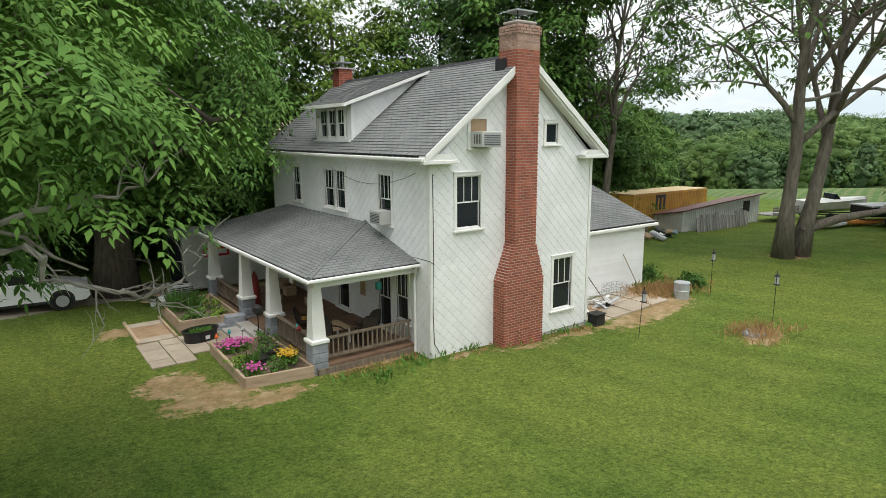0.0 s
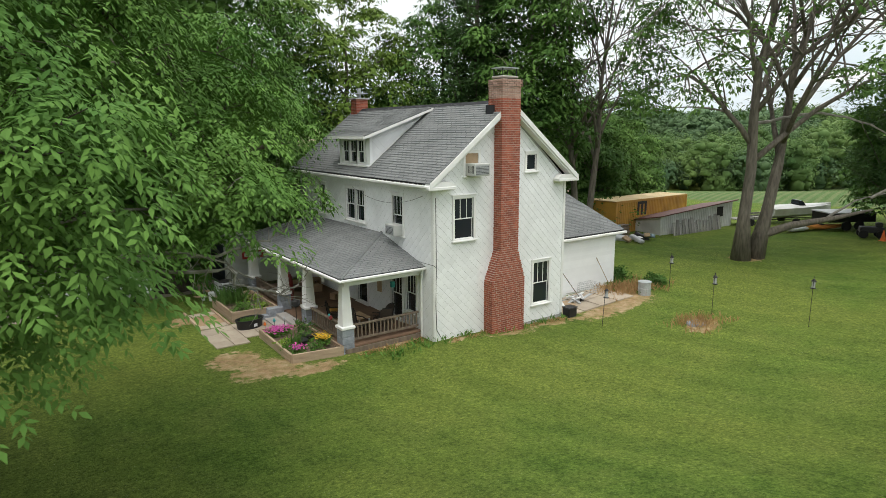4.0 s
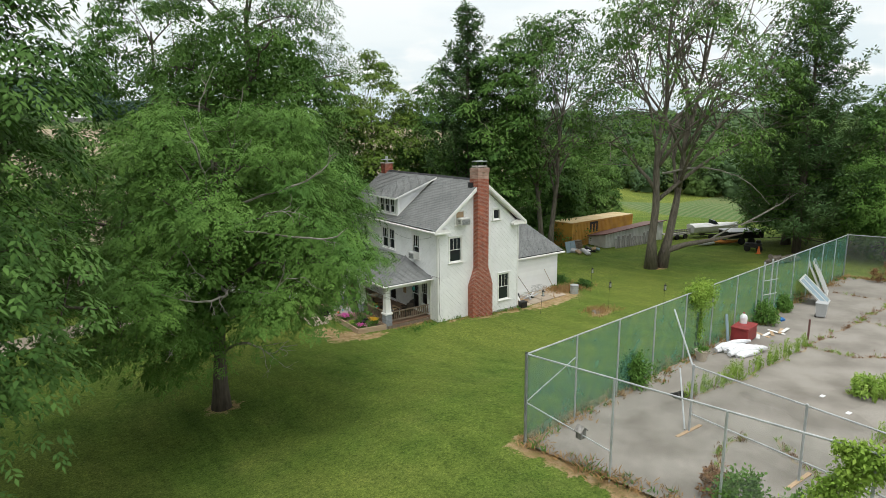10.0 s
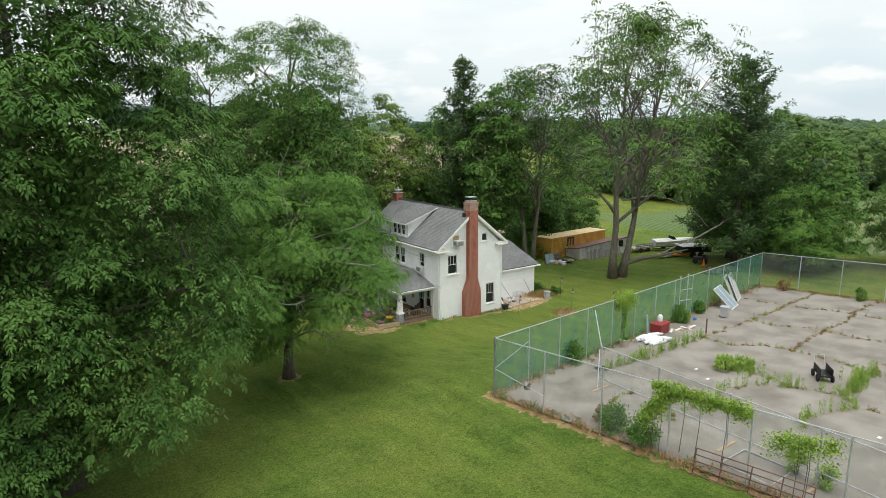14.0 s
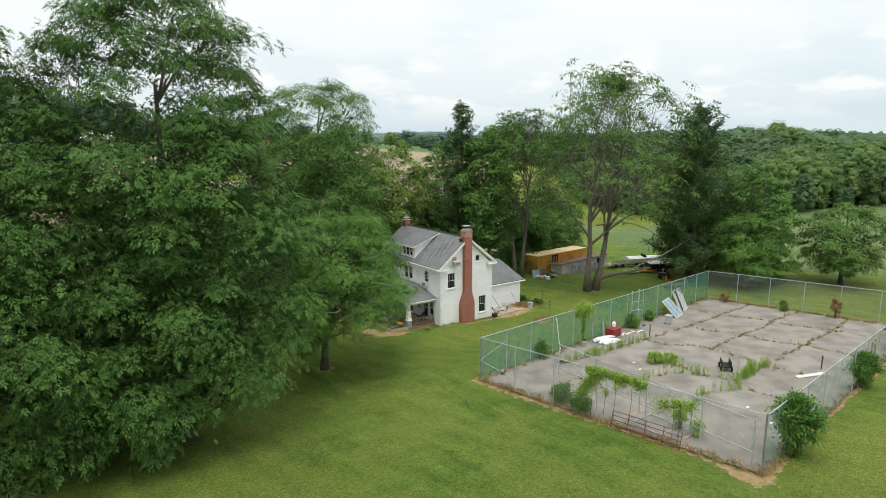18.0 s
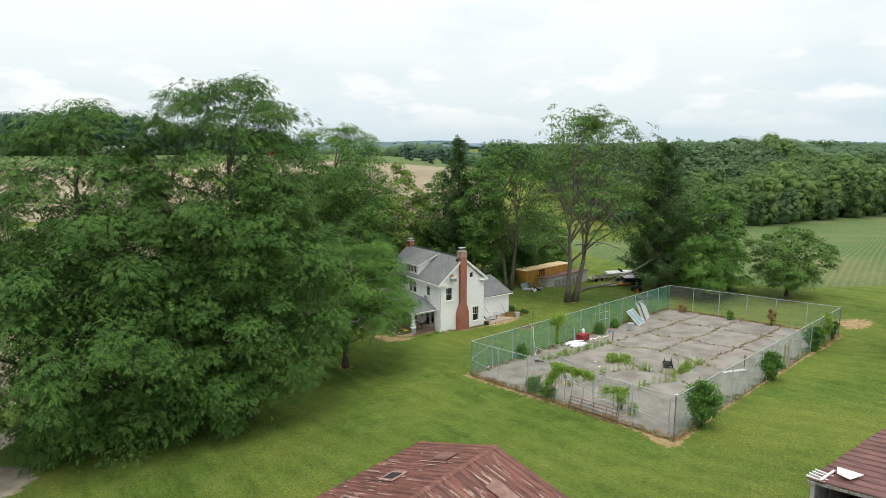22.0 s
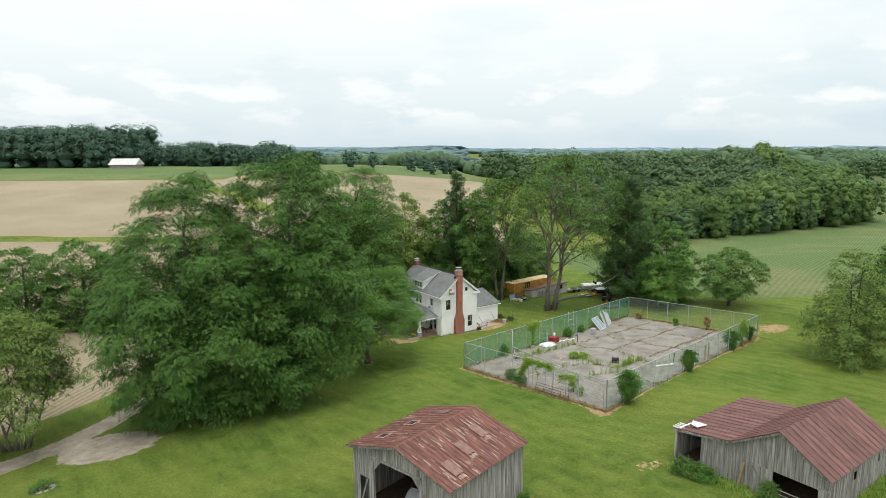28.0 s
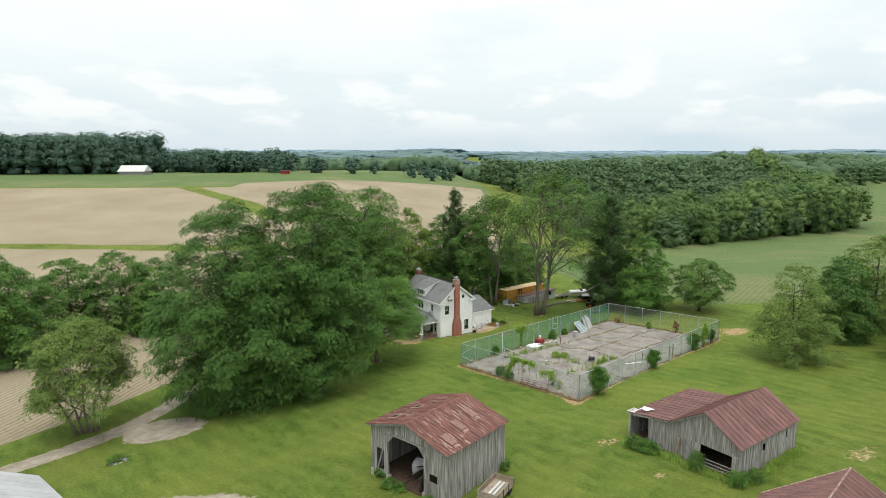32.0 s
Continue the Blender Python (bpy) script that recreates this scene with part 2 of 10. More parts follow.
deck_wood = M("deck_wood", (0.2, 0.125, 0.08), (0.145, 0.09, 0.06), 2, 0.7, 0.2, 30, rand=0.2)
grey_board = worn("grey_board", (0.31, 0.3, 0.285), (0.13, 0.123, 0.117), (0.52, 0.51, 0.48), (5, 5, 0.35), (9, 9, 1.2), 0.7, 0.9, 0.0, 1.0, 0.4)
dark_void = M("dark_void", (0.03, 0.028, 0.025), None, 2, 0.9, 0.1)
rust_roof = worn("rust_roof", (0.215, 0.092, 0.07), (0.105, 0.05, 0.043), (0.5, 0.4, 0.33), (3.5, 0.6, 0.6), (4.5, 0.55, 0.55), 0.6)
rust_bare = M("rust_bare", (0.4, 0.3, 0.26), (0.2, 0.1, 0.08), 5, 0.6, 0.2, 20)
rust_dull = worn("rust_dull", (0.2, 0.1, 0.088), (0.12, 0.062, 0.057), (0.4, 0.31, 0.25), (2.5, 0.6, 0.6), (2.5, 0.5, 0.5), 0.7)
galv = M("galvanised_steel", (0.46, 0.48, 0.49), (0.36, 0.38, 0.39), 3, 0.5, 0.05, 20, metal=0.25)
bark = M("bark", (0.125, 0.105, 0.085), (0.07, 0.058, 0.048), 3, 0.95, 0.9, 12, stretch=(3, 3, 0.6), fine=0.6)
bark_grey = M("bark_grey", (0.2, 0.175, 0.145), (0.11, 0.095, 0.078), 3, 0.95, 0.9, 12, stretch=(3, 3, 0.6), fine=0.6)
dead_wood = M("dead_wood", (0.33, 0.315, 0.28), (0.19, 0.175, 0.15), 4, 0.9, 0.4, 20)
soil = M("soil", (0.1, 0.065, 0.042), (0.06, 0.04, 0.028), 3, 0.95, 0.6, 25)
screen_green = mesh_fabric("green_windscreen", (0.085, 0.25, 0.185), 0.46, 1.6)
faded_screen = mesh_fabric("faded_windscreen", (0.14, 0.28, 0.22), 0.3, 1.0)
chain_link = mesh_fabric("chain_link", (0.36, 0.4, 0.38), 0.13, 3.0)
leaf_bright = leaf_material("leaf_walnut", (0.056, 0.138, 0.026), (0.16, 0.29, 0.06), 0.14)
leaf_mid = leaf_material("leaf_mid", (0.033, 0.085, 0.019), (0.112, 0.212, 0.048), 0.08)
leaf_young = leaf_material("leaf_young", (0.1, 0.175, 0.042), (0.21, 0.285, 0.075), 0.25)
leaf_dark = leaf_material("leaf_dark", (0.042, 0.104, 0.023), (0.135, 0.25, 0.052), 0.08)
leaf_yellow = leaf_material("leaf_yellow", (0.075, 0.14, 0.022), (0.19, 0.28, 0.05), 0.18)
leaf_sparse = leaf_material("leaf_sparse", (0.06, 0.13, 0.029), (0.155, 0.265, 0.064), 0.16)
leaf_wood = leaf_material("leaf_wood", (0.045, 0.1, 0.032), (0.17, 0.25, 0.075), 0.1, 0.06)
leaf_valley = leaf_material("leaf_valley", (0.042, 0.088, 0.042), (0.135, 0.205, 0.09), 0.1, 0.07)
# bluish leaf colour with the haze in front of the far hill painted in
leaf_hill_haze = leaf_material("leaf_hill_haze", (0.055, 0.105, 0.075), (0.09, 0.15, 0.105), 0.12, 0.05)
needle_dark = leaf_material("needle_dark", (0.045, 0.1, 0.038), (0.13, 0.215, 0.075), 0.2)
window_dark = glass_material("window_glass")

# ---- building helpers ----
def part(name, bm, material, parent=None, label="", smooth=False):
    """Links a bmesh as one mesh object, under a thing or a part where one is given."""
    me = bpy.data.meshes.new(name)
    bm.to_mesh(me)
    bm.free()
    return part_mesh(name, me, material, parent, label, smooth)


def part_mesh(name, me, material, parent=None, label="", smooth=False):
    if material:
        me.materials.append(material)
    if smooth:
        me.polygons.foreach_set("use_smooth", [True] * len(me.polygons))
    ob = new(name, me)
    if parent:
        ob.parent = parent
    return tagged(ob, label)


def thing(name, m, label, category, group="", kind=""):
    ob = new(name)
    ob.empty_display_size = 0.2
    ob.matrix_basis = m
    return tagged(ob, label, category, group, kind)


def B(*boxes, bevel=0.0, bm=None):
    """Boxes (x0, x1, y0, y1, z0, z1) in one bmesh."""
    bm = bm or bmesh.new()
    for x0, x1, y0, y1, z0, z1 in boxes:
        r = bmesh.ops.create_cube(bm, size=1, matrix=Matrix.Translation(((x0 + x1) / 2, (y0 + y1) / 2, (z0 + z1) / 2)) @ Matrix.Diagonal((abs(x1 - x0), abs(y1 - y0), abs(z1 - z0), 1)))
    if bevel:
        bmesh.ops.bevel(bm, geom=list(bm.edges), offset=bevel, segments=1, affect="EDGES")
    return bm


def prism(points, depth, axis="y", at=0.0, bm=None):
    """A flat outline (pairs) in the plane across axis, from at to at + depth."""
    bm = bm or bmesh.new()
    def place(p, d):
        a, b = p
        return {"x": (d, a, b), "y": (a, d, b), "z": (a, b, d)}[axis]
    lo = [bm.verts.new(place(p, at)) for p in points]
    hi = [bm.verts.new(place(p, at + depth)) for p in points]
    bm.faces.new(lo)
    bm.faces.new(hi[::-1])
    for i in range(len(points)):
        j = (i + 1) % len(points)
        bm.faces.new((lo[i], hi[i], hi[j], lo[j]))
    bmesh.ops.recalc_face_normals(bm, faces=bm.faces)
    return bm


def tube(points, radii, sides=8, bm=None):
    """A round tapered tube along a line of points."""
    bm = bm or bmesh.new()
    pts = [Vector(p) for p in points]
    rings = []
    for i, p in enumerate(pts):
        d = (pts[min(i + 1, len(pts) - 1)] - pts[max(i - 1, 0)]).normalized()
        a = d.orthogonal().normalized()
        b = d.cross(a)
        r = float(radii[i] if isinstance(radii, (list, tuple)) else radii)
        rings.append([bm.verts.new(p + r * (math.cos(k * math.tau / sides) * a + math.sin(k * math.tau / sides) * b)) for k in range(sides)])
    for ra, rb in zip(rings, rings[1:]):
        k0 = min(range(sides), key=lambda k: (rb[k].co - ra[0].co).length)
        rb[:] = rb[k0:] + rb[:k0]
        for k in range(sides):
            bm.faces.new((ra[k], ra[(k + 1) % sides], rb[(k + 1) % sides], rb[k]))
    bm.faces.new(rings[0][::-1])
    bm.faces.new(rings[-1])
    return bm


def ball(level):
    bm = bmesh.new()
    bmesh.ops.create_icosphere(bm, subdivisions=level, radius=1)
    v = np.array([q.co[:] for q in bm.verts])
    f = np.array([[q.index for q in g.verts] for g in bm.faces])
    bm.free()
    return v, f


BALL = ball(1)


def quads(name, corners, lumps=None, seed=5):
    """A mesh of loose four-sided leaves from an array (n, 4, 3); lumps: centres and radii of the close-packed foliage beneath them."""
    n = len(corners)
    co, idx, sizes = np.asarray(corners, np.float32).reshape(-1, 3), np.arange(4 * n), np.full(n, 4)
    if lumps is not None and len(lumps[0]):
        bv, bf = BALL
        c, r = np.asarray(lumps[0], float), np.asarray(lumps[1], float)
        k = 1 + np.random.default_rng(seed).normal(0, 0.3, (len(c), len(bv), 1))
        lv = c[:, None, :] + bv[None] * k * r[:, None, None] * (1, 1, 0.82)
        lf = bf[None] + (4 * n + np.arange(len(c)) * len(bv))[:, None, None]
        co, idx = np.concatenate([co, lv.reshape(-1, 3)]), np.concatenate([idx, lf.ravel()])
        sizes = np.concatenate([sizes, np.full(len(c) * len(bf), 3)])
    me = bpy.data.meshes.new(name)
    me.vertices.add(len(co))
    me.vertices.foreach_set("co", np.ascontiguousarray(co, np.float32).ravel())
    me.loops.add(len(idx))
    me.loops.foreach_set("vertex_index", idx.astype(np.int32))
    me.polygons.add(len(sizes))
    me.polygons.foreach_set("loop_start", (np.cumsum(sizes) - sizes).astype(np.int32))
    me.update(calc_edges=True)
    return me


def leaves(points, axes, normals, length, width, rng):
    """Leaf blades from points along axes, facing the normals."""
    n = len(points)
    axes = axes / np.linalg.norm(axes, axis=1, keepdims=True).clip(1e-6)
    side = np.cross(axes, normals)
    side /= np.linalg.norm(side, axis=1, keepdims=True).clip(1e-6)
    ln = length * rng.uniform(0.6, 1.3, (n, 1))
    wd = width * rng.uniform(0.6, 1.3, (n, 1))
    tip = points + axes * ln - np.c_[np.zeros(n), np.zeros(n), 0.15 * ln[:, 0]]
    mid = points + axes * ln * 0.45
    return np.stack([points, mid + side * wd / 2, tip, mid - side * wd / 2], 1)


# ---- the lie of the land ----
TURN = radians(35.2)
SN, CS = math.sin(TURN), math.cos(TURN)
LEVELS = [(0, 0, -.05), (6.7, 0, -.3), (12.6, 2, -.15), (-8.3, -16.7, 1.78), (-5.3, -35.2, 2.3), (30.9, -30.5, 1.65), (28.0, -12.1, 1.0), (-14.7, -4.8, .3), (23.3, .9, .03),
          (-51.7, -5.8, .17), (45.7, -17.9, 1.3), (21.9, -42.1, 2.6), (-10.1, -46.6, 3.3), (-6, 6, -.05), (0, 14, -.2), (26, 9, -.3), (-32, -37, 2.5), (-23, -42, 2.9), (-60, -60, 4),
          (0, -80, 4), (60, -60, 3.5), (-90, 10, -.5), (40, 30, -1.5), (-30, 40, -.5), (-1, 57, 4.6), (-40, -22, 1.3), (-10.4, -57.2, 4.0), (-0.4, -57.2, 4.1), (-10.4, -52, 3.75), (0, -47, 3.4)]
LV = np.array(LEVELS[:24] + LEVELS[25:])


def uv(x, y):
    """Across and along the flight line."""
    return CS * x - SN * y, SN * x + CS * y


def xy(u, v):
    return CS * u + SN * v, -SN * u + CS * v


def sstep(a, b, x):
    t = np.clip((x - a) / (b - a), 0, 1)
    return t * t * (3 - 2 * t)


def ground_z(x, y):
    x, y = np.asarray(x, float), np.asarray(y, float)
    d = (x[..., None] - LV[:, 0]) ** 2 + (y[..., None] - LV[:, 1]) ** 2 + 2.0
    k = d ** -1.5
    near = (k * LV[:, 2]).sum(-1) / k.sum(-1)
    u, v = uv(x, y)
    hill = 15.5 * sstep(30, 330, v) * sstep(110, -90, u) - 22 * sstep(330, 900, v) * sstep(110, -90, u)
    foot = 170 + np.maximum(0, u - 80) * 0.5
    right = -15 * sstep(20, foot, v) * sstep(-10, 60, u)
    beyond = v - 200 - 0.9 * (u - 110)
    valley = (14 * sstep(10, 170, beyond) - 22 * sstep(200, 700, beyond)) * sstep(-10, 60, u)
    far = 24 * sstep(900, 3600, v) + 9 * sstep(300, 900, v) * np.sin(u / 330 + 1.0) * np.sin(v / 410)
    away = hill + right + valley + far
    w = sstep(70, 120, np.hypot(u - 5, (v + 20) * 1.0))
    return near * (1 - w) + (away + near * sstep(400, 100, np.hypot(u, v))) * w


def gz(x, y):
    return float(ground_z(x, y))

# ---- ground: one sheet to the horizon ----
def spaced(lo, hi, step, a, b, na, nb, cap=2.2, grow=1.085):
    """Grid lines: even from lo to hi, then wider, up to cap as far as na and nb, then wider still to a and b."""
    def run(start, near, end):
        out, d, p = [], step, start
        while p < end:
            d = min(d * grow, cap) if p < near else d * grow
            p += d
            out.append(p)
        return out
    mid = list(np.arange(lo, hi + step / 2, step))
    return np.array([-p for p in run(-lo, -na, -a)][::-1] + mid + run(hi, nb, b))


DRIVE = [(-75, -84), (-52, -56), (-40.6, -41.8), (-35.8, -35.2), (-33.4, -30.3), (-31.0, -23.1), (-28, -12), (-22, -2), (-15, 6.5), (-8, 12)]
SPUR = [(-33.5, -32.5), (-30.5, -37.5), (-28.5, -41), (-24, -48.5), (-19, -54)]
EARTH = [(-5.9, 1.0, 1.7, 1.1, 0.3), (-6.6, 2.4, 1.2, 1.3, 0), (-4.6, 0.1, 1.5, .5, .2), (-6.6, 8.3, 1.6, .8, .4), (9.4, -.6, 3.2, .9, .1), (11.6, .2, 1.6, 1.5, 0), (8.9, 0.9, 3.2, 1.2, 0), (3.3, -.75, 1.3, .35, 0),
         (5.6, -.45, 1.4, .35, 0), (1.2, -.35, 1.2, .25, 0), (-1.5, .75, 1.8, .3, 0), (-8.1, -16.7, 1.0, .8, 0), (-5.6, -34.5, 1.4, 2, -.15), (9.8, -4.7, 1.3, .7, 0),
         (23.3, .9, 1.3, 1.2, 0), (-14.7, -4.8, 1.0, .8, 0)]


def line_distance(u, v, pts):
    best = np.full(u.shape, 1e9)
    for (a, b), (c, d) in zip(pts, pts[1:]):
        t = np.clip(((u - a) * (c - a) + (v - b) * (d - b)) / ((c - a) ** 2 + (d - b) ** 2), 0, 1)
        best = np.minimum(best, np.hypot(u - a - t * (c - a), v - b - t * (d - b)))
    return best


us = spaced(-46, 46, 0.55, -3200, 3200, -190, 130)
vs = spaced(-62, 24, 0.55, -260, 4400, -70, 275)
U, V = np.meshgrid(us, vs)
X, Y = xy(U, V)
Z = ground_z(X, Y)
rng = np.random.default_rng(3)
me = bpy.data.meshes.new("ground")
nv, nu = U.shape
ids = np.arange(nu * nv).reshape(nv, nu)
faces = np.stack([ids[:-1, :-1], ids[:-1, 1:], ids[1:, 1:], ids[1:, :-1]], -1).reshape(-1, 4)
me.vertices.add(nu * nv)
me.vertices.foreach_set("co", np.stack([X, Y, Z], -1).astype(np.float32).ravel())
me.loops.add(faces.size)
me.loops.foreach_set("vertex_index", faces.astype(np.int32).ravel())
me.polygons.add(len(faces))
me.polygons.foreach_set("loop_start", np.arange(0, faces.size, 4, dtype=np.int32))
me.update(calc_edges=True)
# what grows or lies where: bare earth and gravel, ploughed stubble, young crop, straw-dry grass
dd = np.minimum(line_distance(U, V, DRIVE) - 1.15, line_distance(U, V, SPUR) + 0.25)
gravel = sstep(0.7, -0.5, dd)
gravel = np.maximum(gravel, sstep(1.3, 0.6, np.hypot((U + 30.0) / 4.6, (V + 35.2) / 3.4)))
gravel = np.maximum(gravel, 0.72 * sstep(1.3, 0.5, np.hypot((U + 20) / 6.5, (V + 52) / 3.2)))
COURT = [(-8.28, -16.74), (-5.3, -35.17), (30.93, -30.5), (27.6, -11.9), (-8.28, -16.74)]
dirt = 0.75 * sstep(0.9, 0.2, line_distance(X, Y, COURT))
for ex, ey, ea, eb, turn in EARTH:
    c, s_ = math.cos(turn), math.sin(turn)
    px, py = X - ex, Y - ey
    dirt = np.maximum(dirt, 0.78 * sstep(1.5, 0.2, np.hypot((c * px + s_ * py) / ea, (c * py - s_ * px) / eb)))
for ex, ey, ea, eb in ((-12, -45.0, 2.6, 1.2), (36, -27.5, 4.0, 2.0), (3, -60.5, 4.5, 1.4), (33, -29, 2, 1.5), (-14, -52, 1.2, .8), (-9, -59.5, 1.4, .7)):
    dirt = np.maximum(dirt, 0.5 * sstep(1.5, 0.2, np.hypot((X - ex) / ea, (Y - ey) / eb)))
dirt = np.maximum(dirt, 0.7 * sstep(1.5, 0.2, np.hypot((X - 37.5) / 4.2, (Y + 29.5) / 2.2)))
field = sstep(-2, 2, -(U - (-45 + 0.62 * (V + 36)))) * sstep(-90, -60, V)
field = np.where(V > -8, sstep(2, -2, U - (-27.5 - 0.0 * V)) * sstep(-8, -2, V) + field * sstep(0, -8, V), field)
field = np.where(V > 48, sstep(24, 14, U - 0.02 * V), field)
field *= sstep(4, -4, V - np.where(U < -112, 231 - 0.02 * (U + 180), 262 + 0.4 * (U + 80)))
field *= 1 - sstep(4.5, 3, np.abs(V - 86 + 0.06 * (U + 90))) * sstep(-20, -60, U)
field *= 1 - sstep(5.5, 3, line_distance(U, V, [(-142, 238), (-111, 201), (-85, 172), (-66, 140)]))
crop = sstep(55, 62, U + 0.55 * V) * sstep(12, 22, V - 0.1 * (U - 60)) * sstep(12, 0, V - np.where(U > 104, 181 + 0.53 * (U - 104) + 2.6 * np.maximum(0, U - 238), 181 + 0.9 * (U - 104))) * sstep(20, 40, U)
crop *= 1 - sstep(0.5, 1, field)
crop = np.maximum(crop, 0.9 * sstep(225, 245, V) * sstep(40, 20, U))
me.color_attributes.new("cover", "FLOAT_COLOR", "POINT")
me.color_attributes["cover"].data.foreach_set("color", np.stack([np.clip(gravel, 0, 1), np.clip(dirt, 0, 1), np.clip(field, 0, 1), np.clip(crop, 0, 1)], -1).astype(np.float32).ravel())
dry = sstep(-10, -62, V) * 0.5 + 0.9 * sstep(40, 80, V) + 0.5 * sstep(20, 60, U) * sstep(40, -10, V)
me.attributes.new("dry", "FLOAT", "POINT")
me.attributes["dry"].data.foreach_set("value", np.clip(dry, 0, 1).astype(np.float32).ravel())
me.polygons.foreach_set("use_smooth", [True] * len(me.polygons))


def ground_material():
    m = bpy.data.materials.new("lawn_and_fields")
    m.use_nodes = True
    n, l = m.node_tree.nodes, m.node_tree.links
    b = n["Principled BSDF"]
    b.inputs["Roughness"].default_value, b.inputs["Specular IOR Level"].default_value = 0.95, 0.1
    tc = n.new("ShaderNodeTexCoord")
    at = n.new("ShaderNodeAttribute")
    at.attribute_name = "cover"
    sp = n.new("ShaderNodeSeparateColor")
    l.new(at.outputs["Color"], sp.inputs[0])
    def noise(scale, detail=5.0, rough=0.6, vec=None):
        k = n.new("ShaderNodeTexNoise")
        k.inputs["Scale"].default_value, k.inputs["Detail"].default_value, k.inputs["Roughness"].default_value = scale, detail, rough
        l.new(vec or tc.outputs["Object"], k.inputs["Vector"])
        return k.outputs["Fac"]
    def ramp(fac, *stops):
        k = n.new("ShaderNodeValToRGB")
        while len(k.color_ramp.elements) < len(stops):
            k.color_ramp.elements.new(0.5)
        for e_, (p, c) in zip(k.color_ramp.elements, stops):
            e_.position, e_.color = p, (*c, 1)
        l.new(fac, k.inputs[0])
        return k.outputs[0]
    def mix(fac, a, c, how="MIX"):
        k = n.new("ShaderNodeMix")
        k.data_type, k.blend_type = "RGBA", how
        for val, sock in ((fac, k.inputs["Factor"]), (a, k.inputs["A"]), (c, k.inputs["B"])):
            if isinstance(val, (int, float)):
                sock.default_value = val
            elif isinstance(val, tuple):
                sock.default_value = (*val, 1)
            else:
                l.new(val, sock)
        return k.outputs["Result"]
    def rng_(fac, a, c, lo=0.0, hi=1.0):
        k = n.new("ShaderNodeMapRange")
        k.inputs[1].default_value, k.inputs[2].default_value, k.inputs[3].default_value, k.inputs[4].default_value = a, c, lo, hi
        l.new(fac, k.inputs[0])
        return k.outputs[0]
    def edge(mask, scale, amount):
        k = n.new("ShaderNodeMath")
        k.operation = "MULTIPLY_ADD"
        l.new(noise(scale, 9.0, 0.78), k.inputs[0])
        k.inputs[1].default_value = amount
        j = n.new("ShaderNodeMath")
        j.operation = "ADD"
        l.new(mask, j.inputs[0])
        j.inputs[1].default_value = -amount / 2
        l.new(j.outputs[0], k.inputs[2])
        return rng_(k.outputs[0], 0.44, 0.56)
    big, mid_, fine, tiny = noise(0.09), noise(0.55), noise(5.0, 4.0, 0.7), noise(38.0, 3.0, 0.7)
    grass = ramp(mid_, (0.3, (0.074, 0.132, 0.023)), (0.5, (0.1, 0.162, 0.031)), (0.72, (0.138, 0.187, 0.045)))
    dr = n.new("ShaderNodeAttribute")
    dr.attribute_name = "dry"
    grass = mix(dr.outputs["Fac"], grass, mix(1.0, grass, (1.1, 0.9, 1.0), "MULTIPLY"))
    st = n.new("ShaderNodeMapping")
    st.inputs["Rotation"].default_value, st.inputs["Scale"].default_value = (0, 0, radians(-17.5)), (1.0, 0.09, 1.0)
    l.new(tc.outputs["Object"], st.inputs[0])
    grass = mix(1.0, grass, ramp(noise(1.1, 5.0, 0.7, st.outputs[0]), (0.35, (0.8, 0.83, 0.8)), (0.65, (1.16, 1.13, 1.1))), "MULTIPLY")
    grass = mix(1.0, grass, ramp(noise(1.6, 4.0, 0.7), (0.35, (0.93, 0.94, 0.93)), (0.65, (1.07, 1.05, 1.05))), "MULTIPLY")
    grass = mix(rng_(big, 0.4, 0.62), grass, mix(0.6, grass, (0.185, 0.215, 0.047)))
    # faint mowing lines along the flight line
    mp = n.new("ShaderNodeMapping")
    mp.inputs["Rotation"].default_value = (0, 0, radians(-17.5))
    l.new(tc.outputs["Object"], mp.inputs[0])
    wv = n.new("ShaderNodeTexWave")
    wv.inputs["Scale"].default_value, wv.inputs["Distortion"].default_value, wv.inputs["Detail"].default_value, wv.inputs["Detail Scale"].default_value = 0.15, 2.6, 3.0, 0.4
    l.new(mp.outputs[0], wv.inputs["Vector"])
    grass = mix(1.0, grass, ramp(wv.outputs["Fac"], (0.2, (0.95, 0.957, 0.95)), (0.8, (1.045, 1.04, 1.03))), "MULTIPLY")
    grass = mix(rng_(noise(0.3, 6.0, 0.75), 0.66, 0.78, 0, 0.5), grass, (0.25, 0.2, 0.065))
    grass = mix(1.0, grass, ramp(fine, (0.32, (0.72, 0.76, 0.72)), (0.68, (1.22, 1.2, 1.16))), "MULTIPLY")
    grass = mix(1.0, grass, ramp(noise(13.0, 3.0, 0.75), (0.34, (0.56, 0.62, 0.55)), (0.5, (1.0, 1.0, 1.0)), (0.68, (1.45, 1.38, 1.4))), "MULTIPLY")
    grass = mix(1.0, grass, ramp(tiny, (0.3, (0.62, 0.66, 0.6)), (0.7, (1.36, 1.33, 1.36))), "MULTIPLY")
    clover = rng_(noise(16.0, 2.0, 0.5), 0.70, 0.74, 0, 0.55)
    grass = mix(clover, grass, (0.3, 0.36, 0.2))
    earth = ramp(noise(1.3, 6.0, 0.7), (0.3, (0.24, 0.14, 0.075)), (0.5, (0.42, 0.285, 0.16)), (0.7, (0.55, 0.42, 0.27)))
    earth = mix(1.0, earth, ramp(tiny, (0.25, (0.75, 0.75, 0.75)), (0.75, (1.2, 1.2, 1.2))), "MULTIPLY")
    stone = ramp(noise(0.8, 6.0, 0.7), (0.3, (0.25, 0.215, 0.165)), (0.7, (0.46, 0.41, 0.335)))
